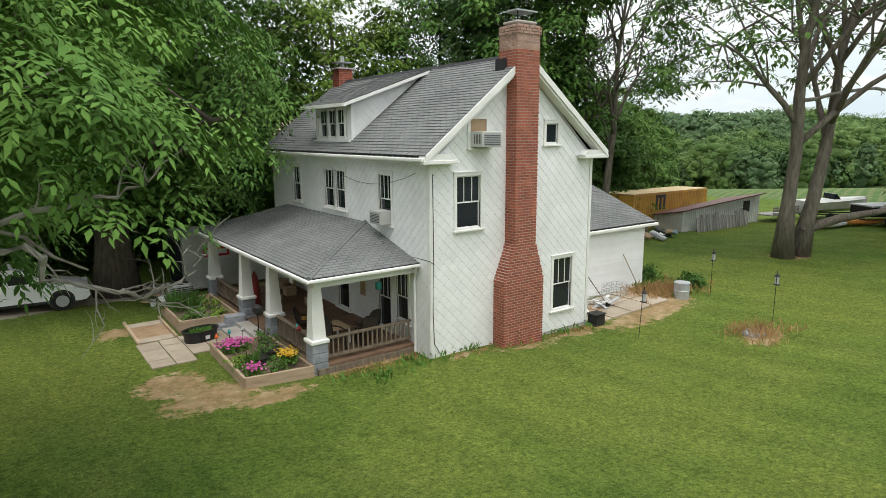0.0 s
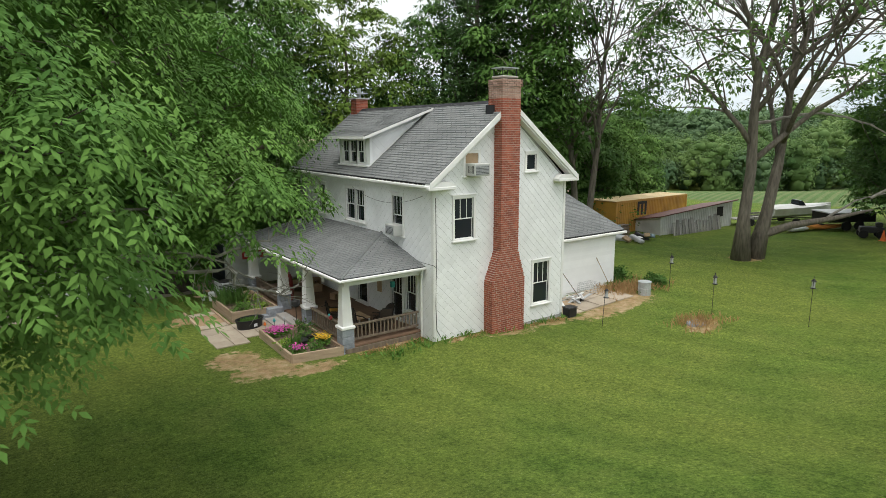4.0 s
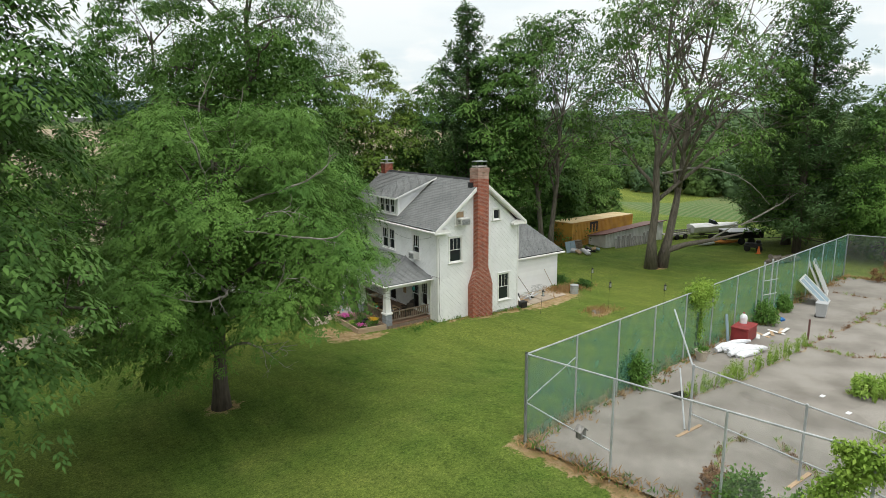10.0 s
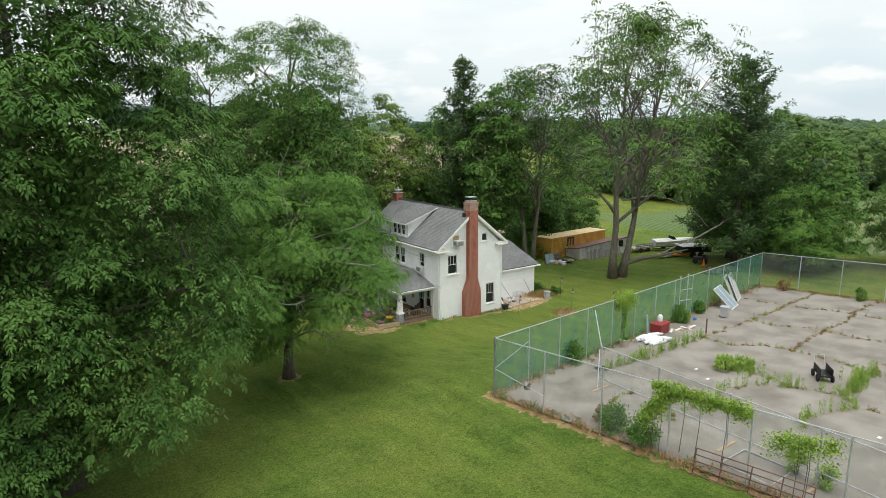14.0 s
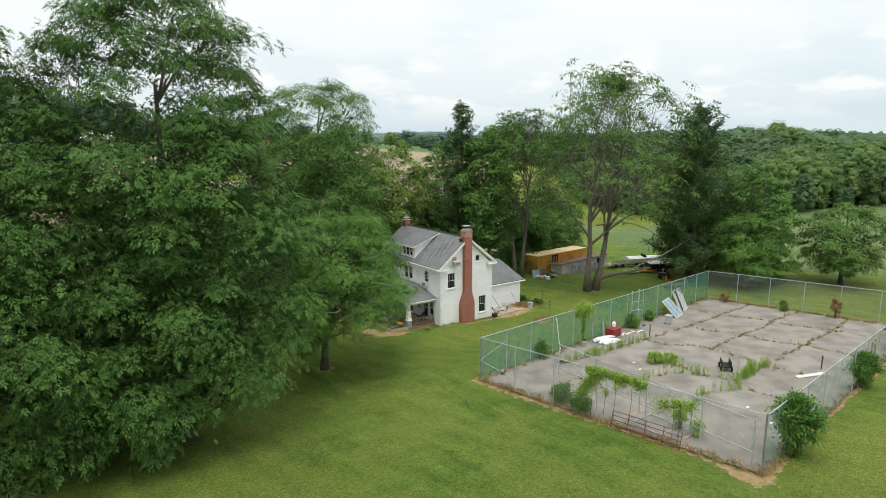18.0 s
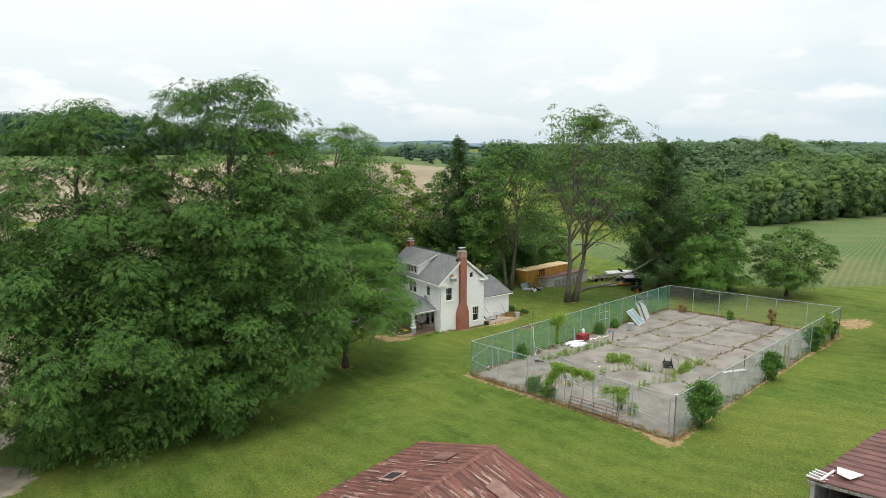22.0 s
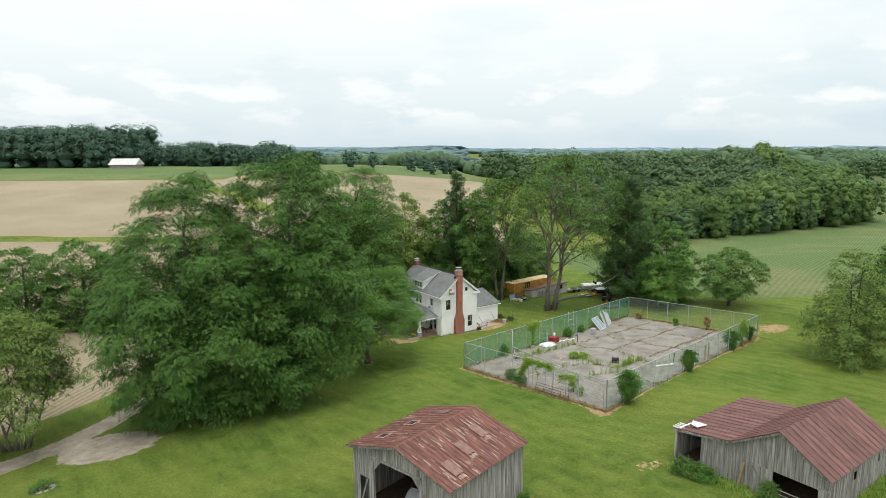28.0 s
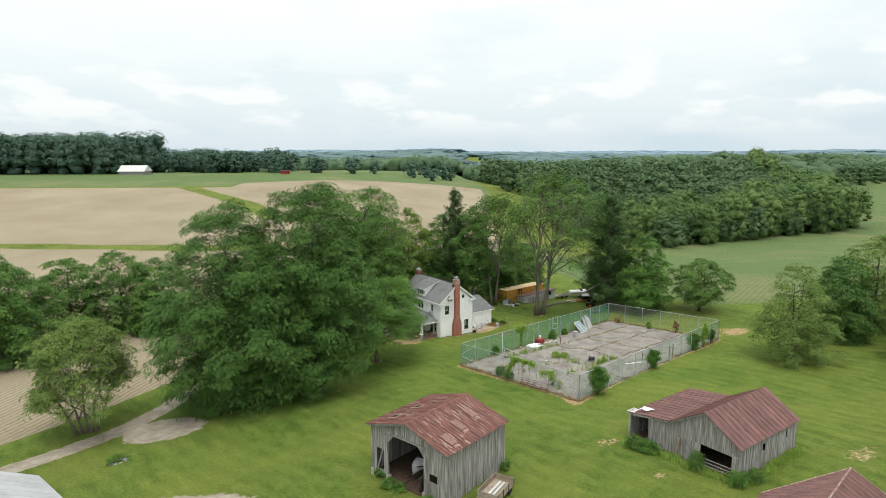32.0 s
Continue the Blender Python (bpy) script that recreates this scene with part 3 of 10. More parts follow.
    stone = mix(1.0, stone, ramp(tiny, (0.25, (0.8, 0.8, 0.8)), (0.75, (1.15, 1.15, 1.15))), "MULTIPLY")
    rows = n.new("ShaderNodeMapping")
    rows.inputs["Rotation"].default_value = (0, 0, radians(48))
    l.new(tc.outputs["Object"], rows.inputs[0])
    rw = n.new("ShaderNodeTexWave")
    rw.inputs["Scale"].default_value, rw.inputs["Distortion"].default_value, rw.inputs["Detail"].default_value = 0.42, 1.2, 3.0
    l.new(rows.outputs[0], rw.inputs["Vector"])
    stubble = ramp(noise(0.035, 5.0, 0.6), (0.3, (0.262, 0.22, 0.153)), (0.7, (0.35, 0.3, 0.212)))
    stubble = mix(1.0, stubble, ramp(rw.outputs["Fac"], (0.0, (0.8, 0.81, 0.8)), (1.0, (1.1, 1.09, 1.08))), "MULTIPLY")
    stubble = mix(1.0, stubble, ramp(noise(2.5, 5.0, 0.75), (0.3, (0.8, 0.8, 0.78)), (0.7, (1.15, 1.15, 1.15))), "MULTIPLY")
    cw = n.new("ShaderNodeMapping")
    cw.inputs["Rotation"].default_value = (0, 0, radians(-107.7))
    l.new(tc.outputs["Object"], cw.inputs[0])
    cv = n.new("ShaderNodeTexWave")
    cv.inputs["Scale"].default_value, cv.inputs["Distortion"].default_value = 0.3, 0.6
    l.new(cw.outputs[0], cv.inputs["Vector"])
    young = ramp(cv.outputs["Fac"], (0.2, (0.135, 0.17, 0.072)), (0.7, (0.085, 0.145, 0.048)))
    young = mix(rng_(noise(0.02, 4.0), 0.52, 0.66, 0.0, 0.75), young, mix(0.5, young, (0.24, 0.215, 0.11)))
    young = mix(1.0, young, ramp(noise(1.2, 5.0, 0.8), (0.3, (0.75, 0.78, 0.75)), (0.7, (1.2, 1.2, 1.2))), "MULTIPLY")
    col = mix(edge(at.outputs["Alpha"], 0.6, 0.5), grass, young)
    col = mix(edge(sp.outputs[2], 0.5, 0.4), col, stubble)
    col = mix(edge(sp.outputs[1], 2.6, 1.5), col, mix(rng_(noise(3.2, 5.0, 0.7), 0.42, 0.6, 0.0, 0.55), earth, (0.2, 0.19, 0.06)))
    col = mix(edge(sp.outputs[0], 1.1, 1.3), col, stone)
    l.new(col, b.inputs["Base Color"])
    bp = n.new("ShaderNodeBump")
    bp.inputs["Strength"].default_value, bp.inputs["Distance"].default_value = 0.8, 0.1
    l.new(noise(18.0, 4.0, 0.8), bp.inputs["Height"])
    l.new(bp.outputs[0], b.inputs["Normal"])
    return m


ground = part_mesh("ground", me, ground_material())
tagged(ground, "mown green lawn with bare earth patches, gravel drive and fields", "ground", kind="structure")

# ---- house ----
W, D, EAVE, RIDGE = 6.7, 11.75, 5.66, 8.72
SL = (RIDGE - 5.83) / (W / 2 + 0.35)
house = thing("house", pose(0, 0, 0), "white two-storey farmhouse with grey shingle roof and red brick chimney", "house")


def wall_with_openings(name, width, tops, holes, m, thick=0.2, base=-0.6):
    """A wall in x (0..width), z, of the given top outline, with rectangular holes through it. Built of upright strips."""
    cuts = sorted({0.0, width, *[h[0] for h in holes], *[h[1] for h in holes], *[t[0] for t in tops]})
    top = lambda x: float(np.interp(x, [t[0] for t in tops], [t[1] for t in tops]))
    bm = bmesh.new()
    for a, b in zip(cuts, cuts[1:]):
        inside = sorted([h for h in holes if h[0] <= a + 1e-6 and h[1] >= b - 1e-6], key=lambda h: h[2])
        z = base
        spans = []
        for h in inside:
            spans.append((z, z, h[2], h[2]))
            z = h[3]
        spans.append((z, z, top(a), top(b)))
        for z0a, z0b, z1a, z1b in spans:
            prism([(a, z0a), (b, z0b), (b, z1b), (a, z1a)], thick, "y", 0.0, bm)
    bmesh.ops.remove_doubles(bm, verts=bm.verts, dist=0.001)
    for v in bm.verts:
        v.co = m @ v.co
    return part(name, bm, joint_grey, house)


GABLE_HOLES = [(0.93, 1.81, 3.68, 5.21), (4.95, 5.83, 0.55, 2.31), (4.46, 4.98, 6.08, 6.71), (1.42, 2.02, 6.02, 6.82)]
FRONT_HOLES = [(2.02, 2.74, 3.68, 5.19), (5.05, 5.78, 3.84, 5.19), (5.92, 6.69, 3.84, 5.19), (8.85, 9.55, 3.84, 5.19), (1.15, 1.85, 0.75, 2.25), (2.15, 2.95, 0.25, 2.3), (5.0, 5.9, 0.25, 2.3), (7.5, 8.4, 0.8, 2.2)]
wall_with_openings("wall_south", W, [(0, EAVE), (W / 2, RIDGE - 0.12), (W, EAVE)], GABLE_HOLES, pose(0, 0, 0))
FRONT = Matrix(((0, 1, 0, 0), (1, 0, 0, 0), (0, 0, 1, 0), (0, 0, 0, 1)))
wall_with_openings("wall_west", D - 0.4, [(0, EAVE), (D - 0.4, EAVE)], [(a - 0.2, b - 0.2, c, d) for a, b, c, d in FRONT_HOLES], Matrix.Translation((0, 0.2, 0)) @ FRONT)
part("wall_north", prism([(0, -0.6), (W, -0.6), (W, EAVE), (W / 2, RIDGE - 0.12), (0, EAVE)], 0.2, "y", D - 0.2), white_siding, house)
part("wall_east", B((W - 0.2, W, 0.2, D - 0.2, -0.6, EAVE)), white_siding, house)
part("inner_floor", B((0.2, W - 0.2, 0.2, D - 0.2, 0.1, 0.2), (0.2, W - 0.2, 0.2, D - 0.2, 2.9, 3.05), (0.2, W - 0.2, 0.2, D - 0.2, 5.4, 5.5)), deck_wood, house)

# roof: slabs with courses of shingles
def roof_slab(name, x_eave, z_eave, x_top, z_top, y0, y1, parent, thick=0.12, course=0.14, tab=0.3, mat=None, seed=1, clip=None):
    """A slope from an eave line up to a top line, both along y, with stepped shingle tabs laid on it."""
    n = Vector((-(z_top - z_eave), 0, x_top - x_eave)).normalized()
    if n.z < 0:
        n = -n
    a, b = Vector((x_eave, 0, z_eave)), Vector((x_top, 0, z_top))
    slab = prism([(p.x, p.z) for p in (a, b, b - n * thick, a - n * thick)], y1 - y0, "y", y0)
    deck = part(name, slab, roof_dark, parent)
    ln = (b - a).length
    d = (b - a) / ln
    r = np.random.default_rng(seed)
    out = []
    rows_ = int(ln / course)
    for i in range(rows_ + 1):
        s0, s1 = i * course - 0.01, min((i + 1) * course + 0.03, ln)
        y = y0 + (i % 2) * tab / 2 - tab
        while y < y1:
            ya, yb = max(y, y0), min(y + tab - 0.014, y1)
            y += tab
            if yb - ya < 0.03 or (clip and clip((ya + yb) / 2, (s0 + s1) / 2 / ln)):
                continue
            lift = 0.024 + r.uniform(-0.004, 0.006)
            p = [a + d * s0 + n * lift, a + d * s1 + n * 0.004]
            out.append([(p[0].x, ya, p[0].z), (p[0].x, yb, p[0].z), (p[1].x, yb, p[1].z), (p[1].x, ya, p[1].z)])
            q = a + d * s0 + n * 0.001
            out.append([(q.x, ya, q.z), (q.x, yb, q.z), (p[0].x, yb, p[0].z), (p[0].x, ya, p[0].z)])
    sh = part_mesh("shingles", quads("shingles", np.array(out)), mat or roof_grey, deck)
    tagged(sh, "weathered grey asphalt shingles", kind="stuff")
    return deck


roof_slab("roof", -0.35, 5.83, W / 2, RIDGE, -0.32, D + 0.3, house, thick=0.06, seed=1)
roof_slab("roof", W + 0.35, 5.83, W / 2, RIDGE, -0.32, D + 0.3, house, thick=0.06, seed=2)
part("ridge_cap", prism([(W / 2 - 0.16, RIDGE - 0.1), (W / 2, RIDGE + 0.04), (W / 2 + 0.16, RIDGE - 0.1)], D + 0.6, "y", -0.31), roof_dark, house)
part("gutter", B((-0.47, -0.33, -0.3, D + 0.3, 5.66, 5.76), bevel=0.02), white_trim, house)
part("gutter", B((W + 0.33, W + 0.47, -0.3, D + 0.3, 5.66, 5.76), bevel=0.02), white_trim, house)
part("soffit", B((-0.35, -0.005, -0.3, D + 0.3, 5.6, 5.66)), white_trim, house)
part("soffit", B((W + 0.005, W + 0.35, -0.3, D + 0.3, 5.6, 5.66)), white_trim, house)
for sgn in (-1, 1):
    x = lambda d: W / 2 + sgn * d
    drop = SL * (W / 2 + 0.35)
    part("rake_board", prism([(x(0), RIDGE + 0.015), (x(W / 2 + 0.36), RIDGE - drop - 0.005), (x(W / 2 + 0.36), RIDGE - drop - 0.2), (x(0), RIDGE - 0.21)], 0.05, "y", -0.375), white_trim, house)
    part("rake_soffit", prism([(x(0), RIDGE - 0.1), (x(W / 2 + 0.3), RIDGE - drop - 0.06), (x(W / 2 + 0.3), RIDGE - drop - 0.25), (x(0), RIDGE - 0.29)], 0.318, "y", -0.322), white_trim, house)
    a, b = sorted((x(W / 2 + 0.42), x(W / 2 - 0.75)))
    part("eave_return", B((a, b, -0.36, -0.005, 5.58, 5.7), bevel=0.02), white_trim, house)
    part("return_roof", prism([(x(W / 2 + 0.42), 5.705), (x(W / 2 - 0.78), 5.705), (x(W / 2 - 0.55), 5.86), (x(W / 2 + 0.3), 5.86)], 0.3, "y", -0.33), white_trim, house)
    c0, c1 = (0.0, 0.12) if sgn < 0 else (W - 0.12, W)
    part("corner_board", B((c0, c1, -0.022, -0.002, -0.1, 5.6)), white_trim, house)
part("corner_board", B((-0.022, -0.002, 0.0, 0.12, -0.1, 5.6)), white_trim, house)
part("corner_board", B((-0.022, -0.002, D - 0.12, D, -0.1, 5.6)), white_trim, house)


def window(name, m, w, h, parent=house, panes=3, label="dark double-hung window with white frame", sill=True, rail=True):
    """A sash window; x across, z up from the opening's lower left corner, y into the wall."""
    fr = part("frame", B((-0.1, 0, -0.045, 0.1, -0.03, h + 0.1), (w, w + 0.1, -0.045, 0.1, -0.03, h + 0.1), (0, w, -0.045, 0.1, h, h + 0.1), (0, w, -0.02, 0.1, -0.03, 0.02)), white_trim)
    win = tagged(new(name), label)
    win.parent = parent
    win.matrix_basis = m
    fr.parent = win
    part("drip_cap", B((-0.13, w + 0.13, -0.07, 0, h + 0.1, h + 0.13)), white_trim, win)
    if sill:
        part("sill", B((-0.14, w + 0.14, -0.1, 0.1, -0.09, -0.03), bevel=0.01), white_trim, win)
    mid_ = h * 0.5 if rail else 0.03
    part("upper_sash", B((0, 0.035, 0.02, 0.05, mid_, h), (w - 0.035, w, 0.02, 0.05, mid_, h), (0, w, 0.02, 0.05, h - 0.035, h), (0, w, 0.02, 0.05, mid_ - 0.02, mid_ + 0.02)), white_trim, win)
    if rail:
        part("lower_sash", B((0, 0.035, 0.05, 0.08, 0, mid_), (w - 0.035, w, 0.05, 0.08, 0, mid_), (0, w, 0.05, 0.08, 0, 0.045)), white_trim, win)
    for i in range(1, panes):
        part("glazing_bar", B((w * i / panes - 0.011, w * i / panes + 0.011, 0.018, 0.05, mid_ + 0.02, h - 0.035)), white_trim, win)
    part("pane", B((0.03, w - 0.03, 0.033, 0.04, mid_, h - 0.03)), window_dark, win)
    if rail:
        part("pane", B((0.03, w - 0.03, 0.062, 0.069, 0.03, mid_)), window_dark, win)
    return win


for a, b, c, d in GABLE_HOLES[:2]:
    window("window", pose(a, 0, c), b - a, d - c)
window("attic_window", pose(*[GABLE_HOLES[2][0], 0, GABLE_HOLES[2][2]]), GABLE_HOLES[2][1] - GABLE_HOLES[2][0], 0.63, panes=1, label="small square attic window", rail=False)
window("attic_window", pose(*[GABLE_HOLES[3][0], 0, GABLE_HOLES[3][2]]), 0.6, 0.8, panes=1, label="attic window behind an air conditioner")
TOFRONT = lambda y, z: Matrix.Translation((0, y, z)) @ Matrix(((0, 1, 0, 0), (-1, 0, 0, 0), (0, 0, 1, 0), (0, 0, 0, 1)))
for a, b, c, d in FRONT_HOLES:
    if c > 0.3 or True:
        window("window" if c > 0.3 else "porch_door", TOFRONT(b, c), b - a, d - c, panes=3, label="" if c > 0.3 else "dark glazed porch door with white frame")

# dormer
DY0, DY1 = 4.71, 7.49
part("dormer_front", wall_bm := B((0.12, 0.24, DY0, DY1, 6.1, 6.28), (0.12, 0.24, DY0, DY0 + 0.3, 6.28, 7.28), (0.12, 0.24, DY1 - 0.3, DY1, 6.28, 7.28), (0.12, 0.24, DY0, DY1, 7.28, 7.5)), white_siding, house)
for y in (DY0, DY1 - 0.1):
    part("dormer_cheek", prism([(0.24, 6.2), (0.24, 7.5), (2.8, 8.36), (2.95, 8.36)], 0.1, "y", y), white_siding, house)
roof_slab("dormer_roof", -0.3, 7.42, 3.2, 8.64, DY0 - 0.3, DY1 + 0.3, house, thick=0.1, seed=4)
part("dormer_fascia", B((-0.33, -0.29, DY0 - 0.3, DY1 + 0.3, 7.3, 7.42)), white_trim, house)
for y in (DY0 - 0.33, DY1 + 0.29):
    part("dormer_rake", prism([(-0.3, 7.41), (3.1, 8.6), (3.1, 8.5), (-0.3, 7.3)], 0.04, "y", y), white_trim, house)
for k in range(3):
    yy = DY1 - 0.36 - 0.69 * k
    window("dormer_window", Matrix.Translation((0.12, 0, 0)) @ TOFRONT(yy, 6.3), 0.58, 0.96, panes=2, sill=False, label="dormer window with white frame")
part("dormer_sill", B((0.0, 0.12, DY0, DY1, 6.16, 6.22)), white_trim, house)

# back extension
EX0, EX1, EY0, EY1 = W, 12.64, 2.05, 10.5
part("extension_wall", B((EX0, EX1, EY0, EY0 + 0.15, -0.7, 2.55)), white_siding, house)
part("extension_wall", prism([(EY0 + 0.15, -0.7), (EY1, -0.7), (EY1, 2.55), ((EY0 + EY1) / 2, 4.3), (EY0 + 0.15, 2.6)], 0.15, "x", EX1 - 0.15), white_siding, house)
part("extension_wall", B((EX0, EX1 - 0.15, EY1 - 0.15, EY1, -0.7, 2.55)), white_siding, house)
ROT = Matrix(((0, 1, 0, 0), (1, 0, 0, 0), (0, 0, 1, 0), (0, 0, 0, 1)))
for ye, seed in ((EY0 - 0.25, 7), (EY1 + 0.25, 8)):
    sl = roof_slab("extension_roof", ye, 2.68, (EY0 + EY1) / 2, 4.35, EX0 - (0 if seed == 7 else 0), EX1 + 0.35, house, seed=seed)
    sl.matrix_basis = ROT
for i in range(16):
    z = -0.35 + i * 0.18
    part("siding_board", prism([(EY0 - 0.03, z), (EY0 - 0.002, z), (EY0 - 0.002, z + 0.18), (EY0 - 0.012, z + 0.18)], EX1 - EX0 - 0.05, "x", EX0 + 0.02), white_siding, house)
part("gutter", B((EX0, EX1 + 0.45, EY0 - 0.38, EY0 - 0.25, 2.5, 2.62), bevel=0.02), white_trim, house)
part("vent_pipe", tube([(9.6, 6.2, 3.9), (9.6, 6.2, 5.6)], 0.06), galv, house)

# porch
PX, PY0, PY1, PF = -3.1, 0.75, 11.2, 0.2
def porch_roof():
    ex, y0, y1, zt, ze = -3.45, 0.55, 11.5, 3.58, 2.72
    hip = 3.7
    tops = [(0, hip, zt), (0, y1 - 1.2, zt)]
    low = [(ex, y0, ze), (ex, y1, ze)]
    bm = bmesh.new()
    def slab(pts):
        top = [bm.verts.new(p) for p in pts]
        bot = [bm.verts.new((p[0], p[1], p[2] - 0.06)) for p in pts]
        bm.faces.new(top)
        bm.faces.new(bot[::-1])
        for i in range(len(pts)):
            j = (i + 1) % len(pts)
            bm.faces.new((top[i], bot[i], bot[j], top[j]))
    slab([(ex, y0, ze), (ex, y1, ze), (0, y1 - 1.2, zt), (0, hip, zt)])
    slab([(ex, y0, ze), (0, hip, zt), (0, y0, ze)])
    bmesh.ops.recalc_face_normals(bm, faces=bm.faces)
    deck = part("porch_roof", bm, roof_dark, house)
    out = []
    # front slope courses
    n = 26
    for i in range(n):
        f0, f1 = i / n, (i + 1.25) / n
        f1 = min(f1, 1)
        P = lambda f, lift: (ex * (1 - f), ze + (zt - ze) * f + lift)
        ya0, yb0 = y0 + (hip - y0) * f0, y1 - 1.2 * f0
        y = math.floor(ya0 / 0.3) * 0.3 + (i % 2) * 0.15 - 0.3
        while y < yb0:
            a, b = max(y, ya0), min(y + 0.285, yb0)
            y += 0.3
            if b - a < 0.03:
                continue
            (x0, z0), (x1, z1) = P(f0, 0.026), P(f1, 0.005)
            a1, b1 = max(a, y0 + (hip - y0) * f1), min(b, y1 - 1.2 * f1)
            if b1 > a1:
                out.append([(x0, a, z0), (x0, b, z0), (x1, b1, z1), (x1, a1, z1)])
                out.append([(x0, a, z0 - 0.022), (x0, b, z0 - 0.022), (x0, b, z0), (x0, a, z0)])
    # side slope courses: rise towards +y
    m = 22
    for i in range(m):
        f0, f1 = i / m, min((i + 1.25) / m, 1)
        Q = lambda f, lift: (y0 + (hip - y0) * f, ze + (zt - ze) * f + lift)
        (ya, z0), (yb, z1) = Q(f0, 0.026), Q(f1, 0.005)
        xl0 = ex * (1 - f0)
        x = math.floor(xl0 / 0.3) * 0.3 + (i % 2) * 0.15 - 0.3
        while x < 0:
            a, b = max(x, xl0), min(x + 0.285, 0)
            x += 0.3
            a1 = max(a, ex * (1 - f1))
            if b - a1 < 0.02:
                continue
            out.append([(a, ya, z0), (b, ya, z0), (b, yb, z1), (a1, yb, z1)])
            out.append([(a, ya, z0 - 0.022), (b, ya, z0 - 0.022), (b, ya, z0), (a, ya, z0)])
    tagged(part_mesh("shingles", quads("shingles", np.array(out)), roof_grey, deck), "weathered grey asphalt shingles", kind="stuff")
    part("gutter", B((ex - 0.09, ex + 0.0, y0 - 0.09, y1, ze - 0.11, ze - 0.02), bevel=0.02), white_trim, house)
    part("gutter", B((ex + 0.0, 0.0, y0 - 0.09, y0 + 0.0, ze - 0.11, ze - 0.02), bevel=0.02), white_trim, house)
    for k in range(24):
        f = k / 24
        a, b = Vector((ex, y0, ze)).lerp(Vector((0, hip, zt)), f), Vector((ex, y0, ze)).lerp(Vector((0, hip, zt)), f + 0.05)
        part("hip_shingle", tube([a + Vector((0, 0, 0.008)), b + Vector((0, 0, -0.006))], [0.075, 0.075], 6), roof_grey, deck)
    part("porch_beam", B((PX - 0.13, PX + 0.13, y0 + 0.2, y1 - 0.3, ze - 0.32, ze - 0.13)), white_trim, house)
    part("porch_beam", B((PX + 0.13, -0.0, y0 + 0.2, y0 + 0.46, ze - 0.32, ze - 0.13)), white_trim, house)
    part("porch_ceiling", B((PX + 0.13, 0.0, y0 + 0.46, y1 - 0.3, ze - 0.17, ze - 0.13)), white_trim, house)
porch_roof()
for i in range(24):
    y = PY0 + 0.05 + i * 0.44
    part("deck_board", B((PX - 0.1, -0.01, y, y + 0.43, PF - 0.06, PF)), deck_wood, house)
part("porch_rim", B((PX - 0.14, PX - 0.11, PY0, PY1, -0.1, PF - 0.01), (PX - 0.1, 0, PY0 - 0.02, PY0 + 0.04, -0.25, PF - 0.07)), old_wood, house)


def porch_post(y):
    p = new("porch_post")
    p.parent = house
    p.matrix_basis = pose(PX, y, 0)
    for i, z in enumerate((-0.25, 0.03, 0.3, 0.57)):
        part("stone_block", B((-0.23, 0.23, -0.23, 0.23, z, z + 0.265), bevel=0.02), stone_block, p)
    part("cap", B((-0.27, 0.27, -0.27, 0.27, 0.84, 0.95), bevel=0.02), white_trim, p)
    bm = bmesh.new()
    lo = [bm.verts.new((a * 0.2, b * 0.2, 0.95)) for a, b in ((-1, -1), (1, -1), (1, 1), (-1, 1))]
    hi = [bm.verts.new((a * 0.13, b * 0.13, 2.4)) for a, b in ((-1, -1), (1, -1), (1, 1), (-1, 1))]
    bm.faces.new(lo[::-1]); bm.faces.new(hi)
    for k in range(4):
        bm.faces.new((lo[k], lo[(k + 1) % 4], hi[(k + 1) % 4], hi[k]))
    part("shaft", bm, white_trim, p)


for y in (1.0, 4.14, 6.75, 10.5):
    porch_post(y)


def railing(x0, y0, x1, y1):
    n = int(math.hypot(x1 - x0, y1 - y0) / 0.155)
    ang = math.degrees(math.atan2(y1 - y0, x1 - x0))
    ln = math.hypot(x1 - x0, y1 - y0)
    r = new("railing")
    r.parent = house
    r.matrix_basis = pose(x0, y0, 0, 0, 0, ang)
    part("top_rail", B((0, ln, -0.05, 0.05, 0.86, 0.92)), old_wood, r)
    part("bottom_rail", B((0, ln, -0.03, 0.03, 0.32, 0.4)), old_wood, r)
    sp_ = B((-0.02, 0.02, -0.02, 0.02, 0.4, 0.86))
    first = part("baluster", sp_, old_wood, r)
    first.location = (0.08, 0, 0)
    for i in range(1, n):
        o = first.copy()
        scene.collection.objects.link(o)
        o.location = (0.08 + i * ln / n, 0, 0)


railing(PX + 0.25, 1.0, -0.05, 1.0)
railing(PX, 1.25, PX, 3.9)
railing(PX, 7.0, PX, 10.25)
part("downpipe", tube([(-0.1, 0.6, 2.6), (-0.1, 0.62, 2.4), (-0.08, 0.7, 2.2), (-0.08, 0.7, 0)], 0.045), white_trim, house)

# chimney
chimney = thing("chimney", pose(0, 0, 0), "tall red brick chimney against the white gable wall", "chimney")
CHIM = [(-0.4, 2.36, 4.02, 0.5), (1.95, 2.36, 4.02, 0.5), (3.1, 2.8, 3.7, 0.45), (9.5, 2.8, 3.7, 0.45)]
def chim(z):
    zs = [c[0] for c in CHIM]
    return [float(np.interp(z, zs, [c[k] for c in CHIM])) for k in (1, 2, 3)]
core = bmesh.new()
rings = []
for z in (-0.4, 1.95, 3.1, 9.48):
    x0, x1, p = chim(z)
    rings.append([core.verts.new(q) for q in ((x0 + 0.012, -p + 0.012, z), (x1 - 0.012, -p + 0.012, z), (x1 - 0.012, -0.003, z), (x0 + 0.012, -0.003, z))])
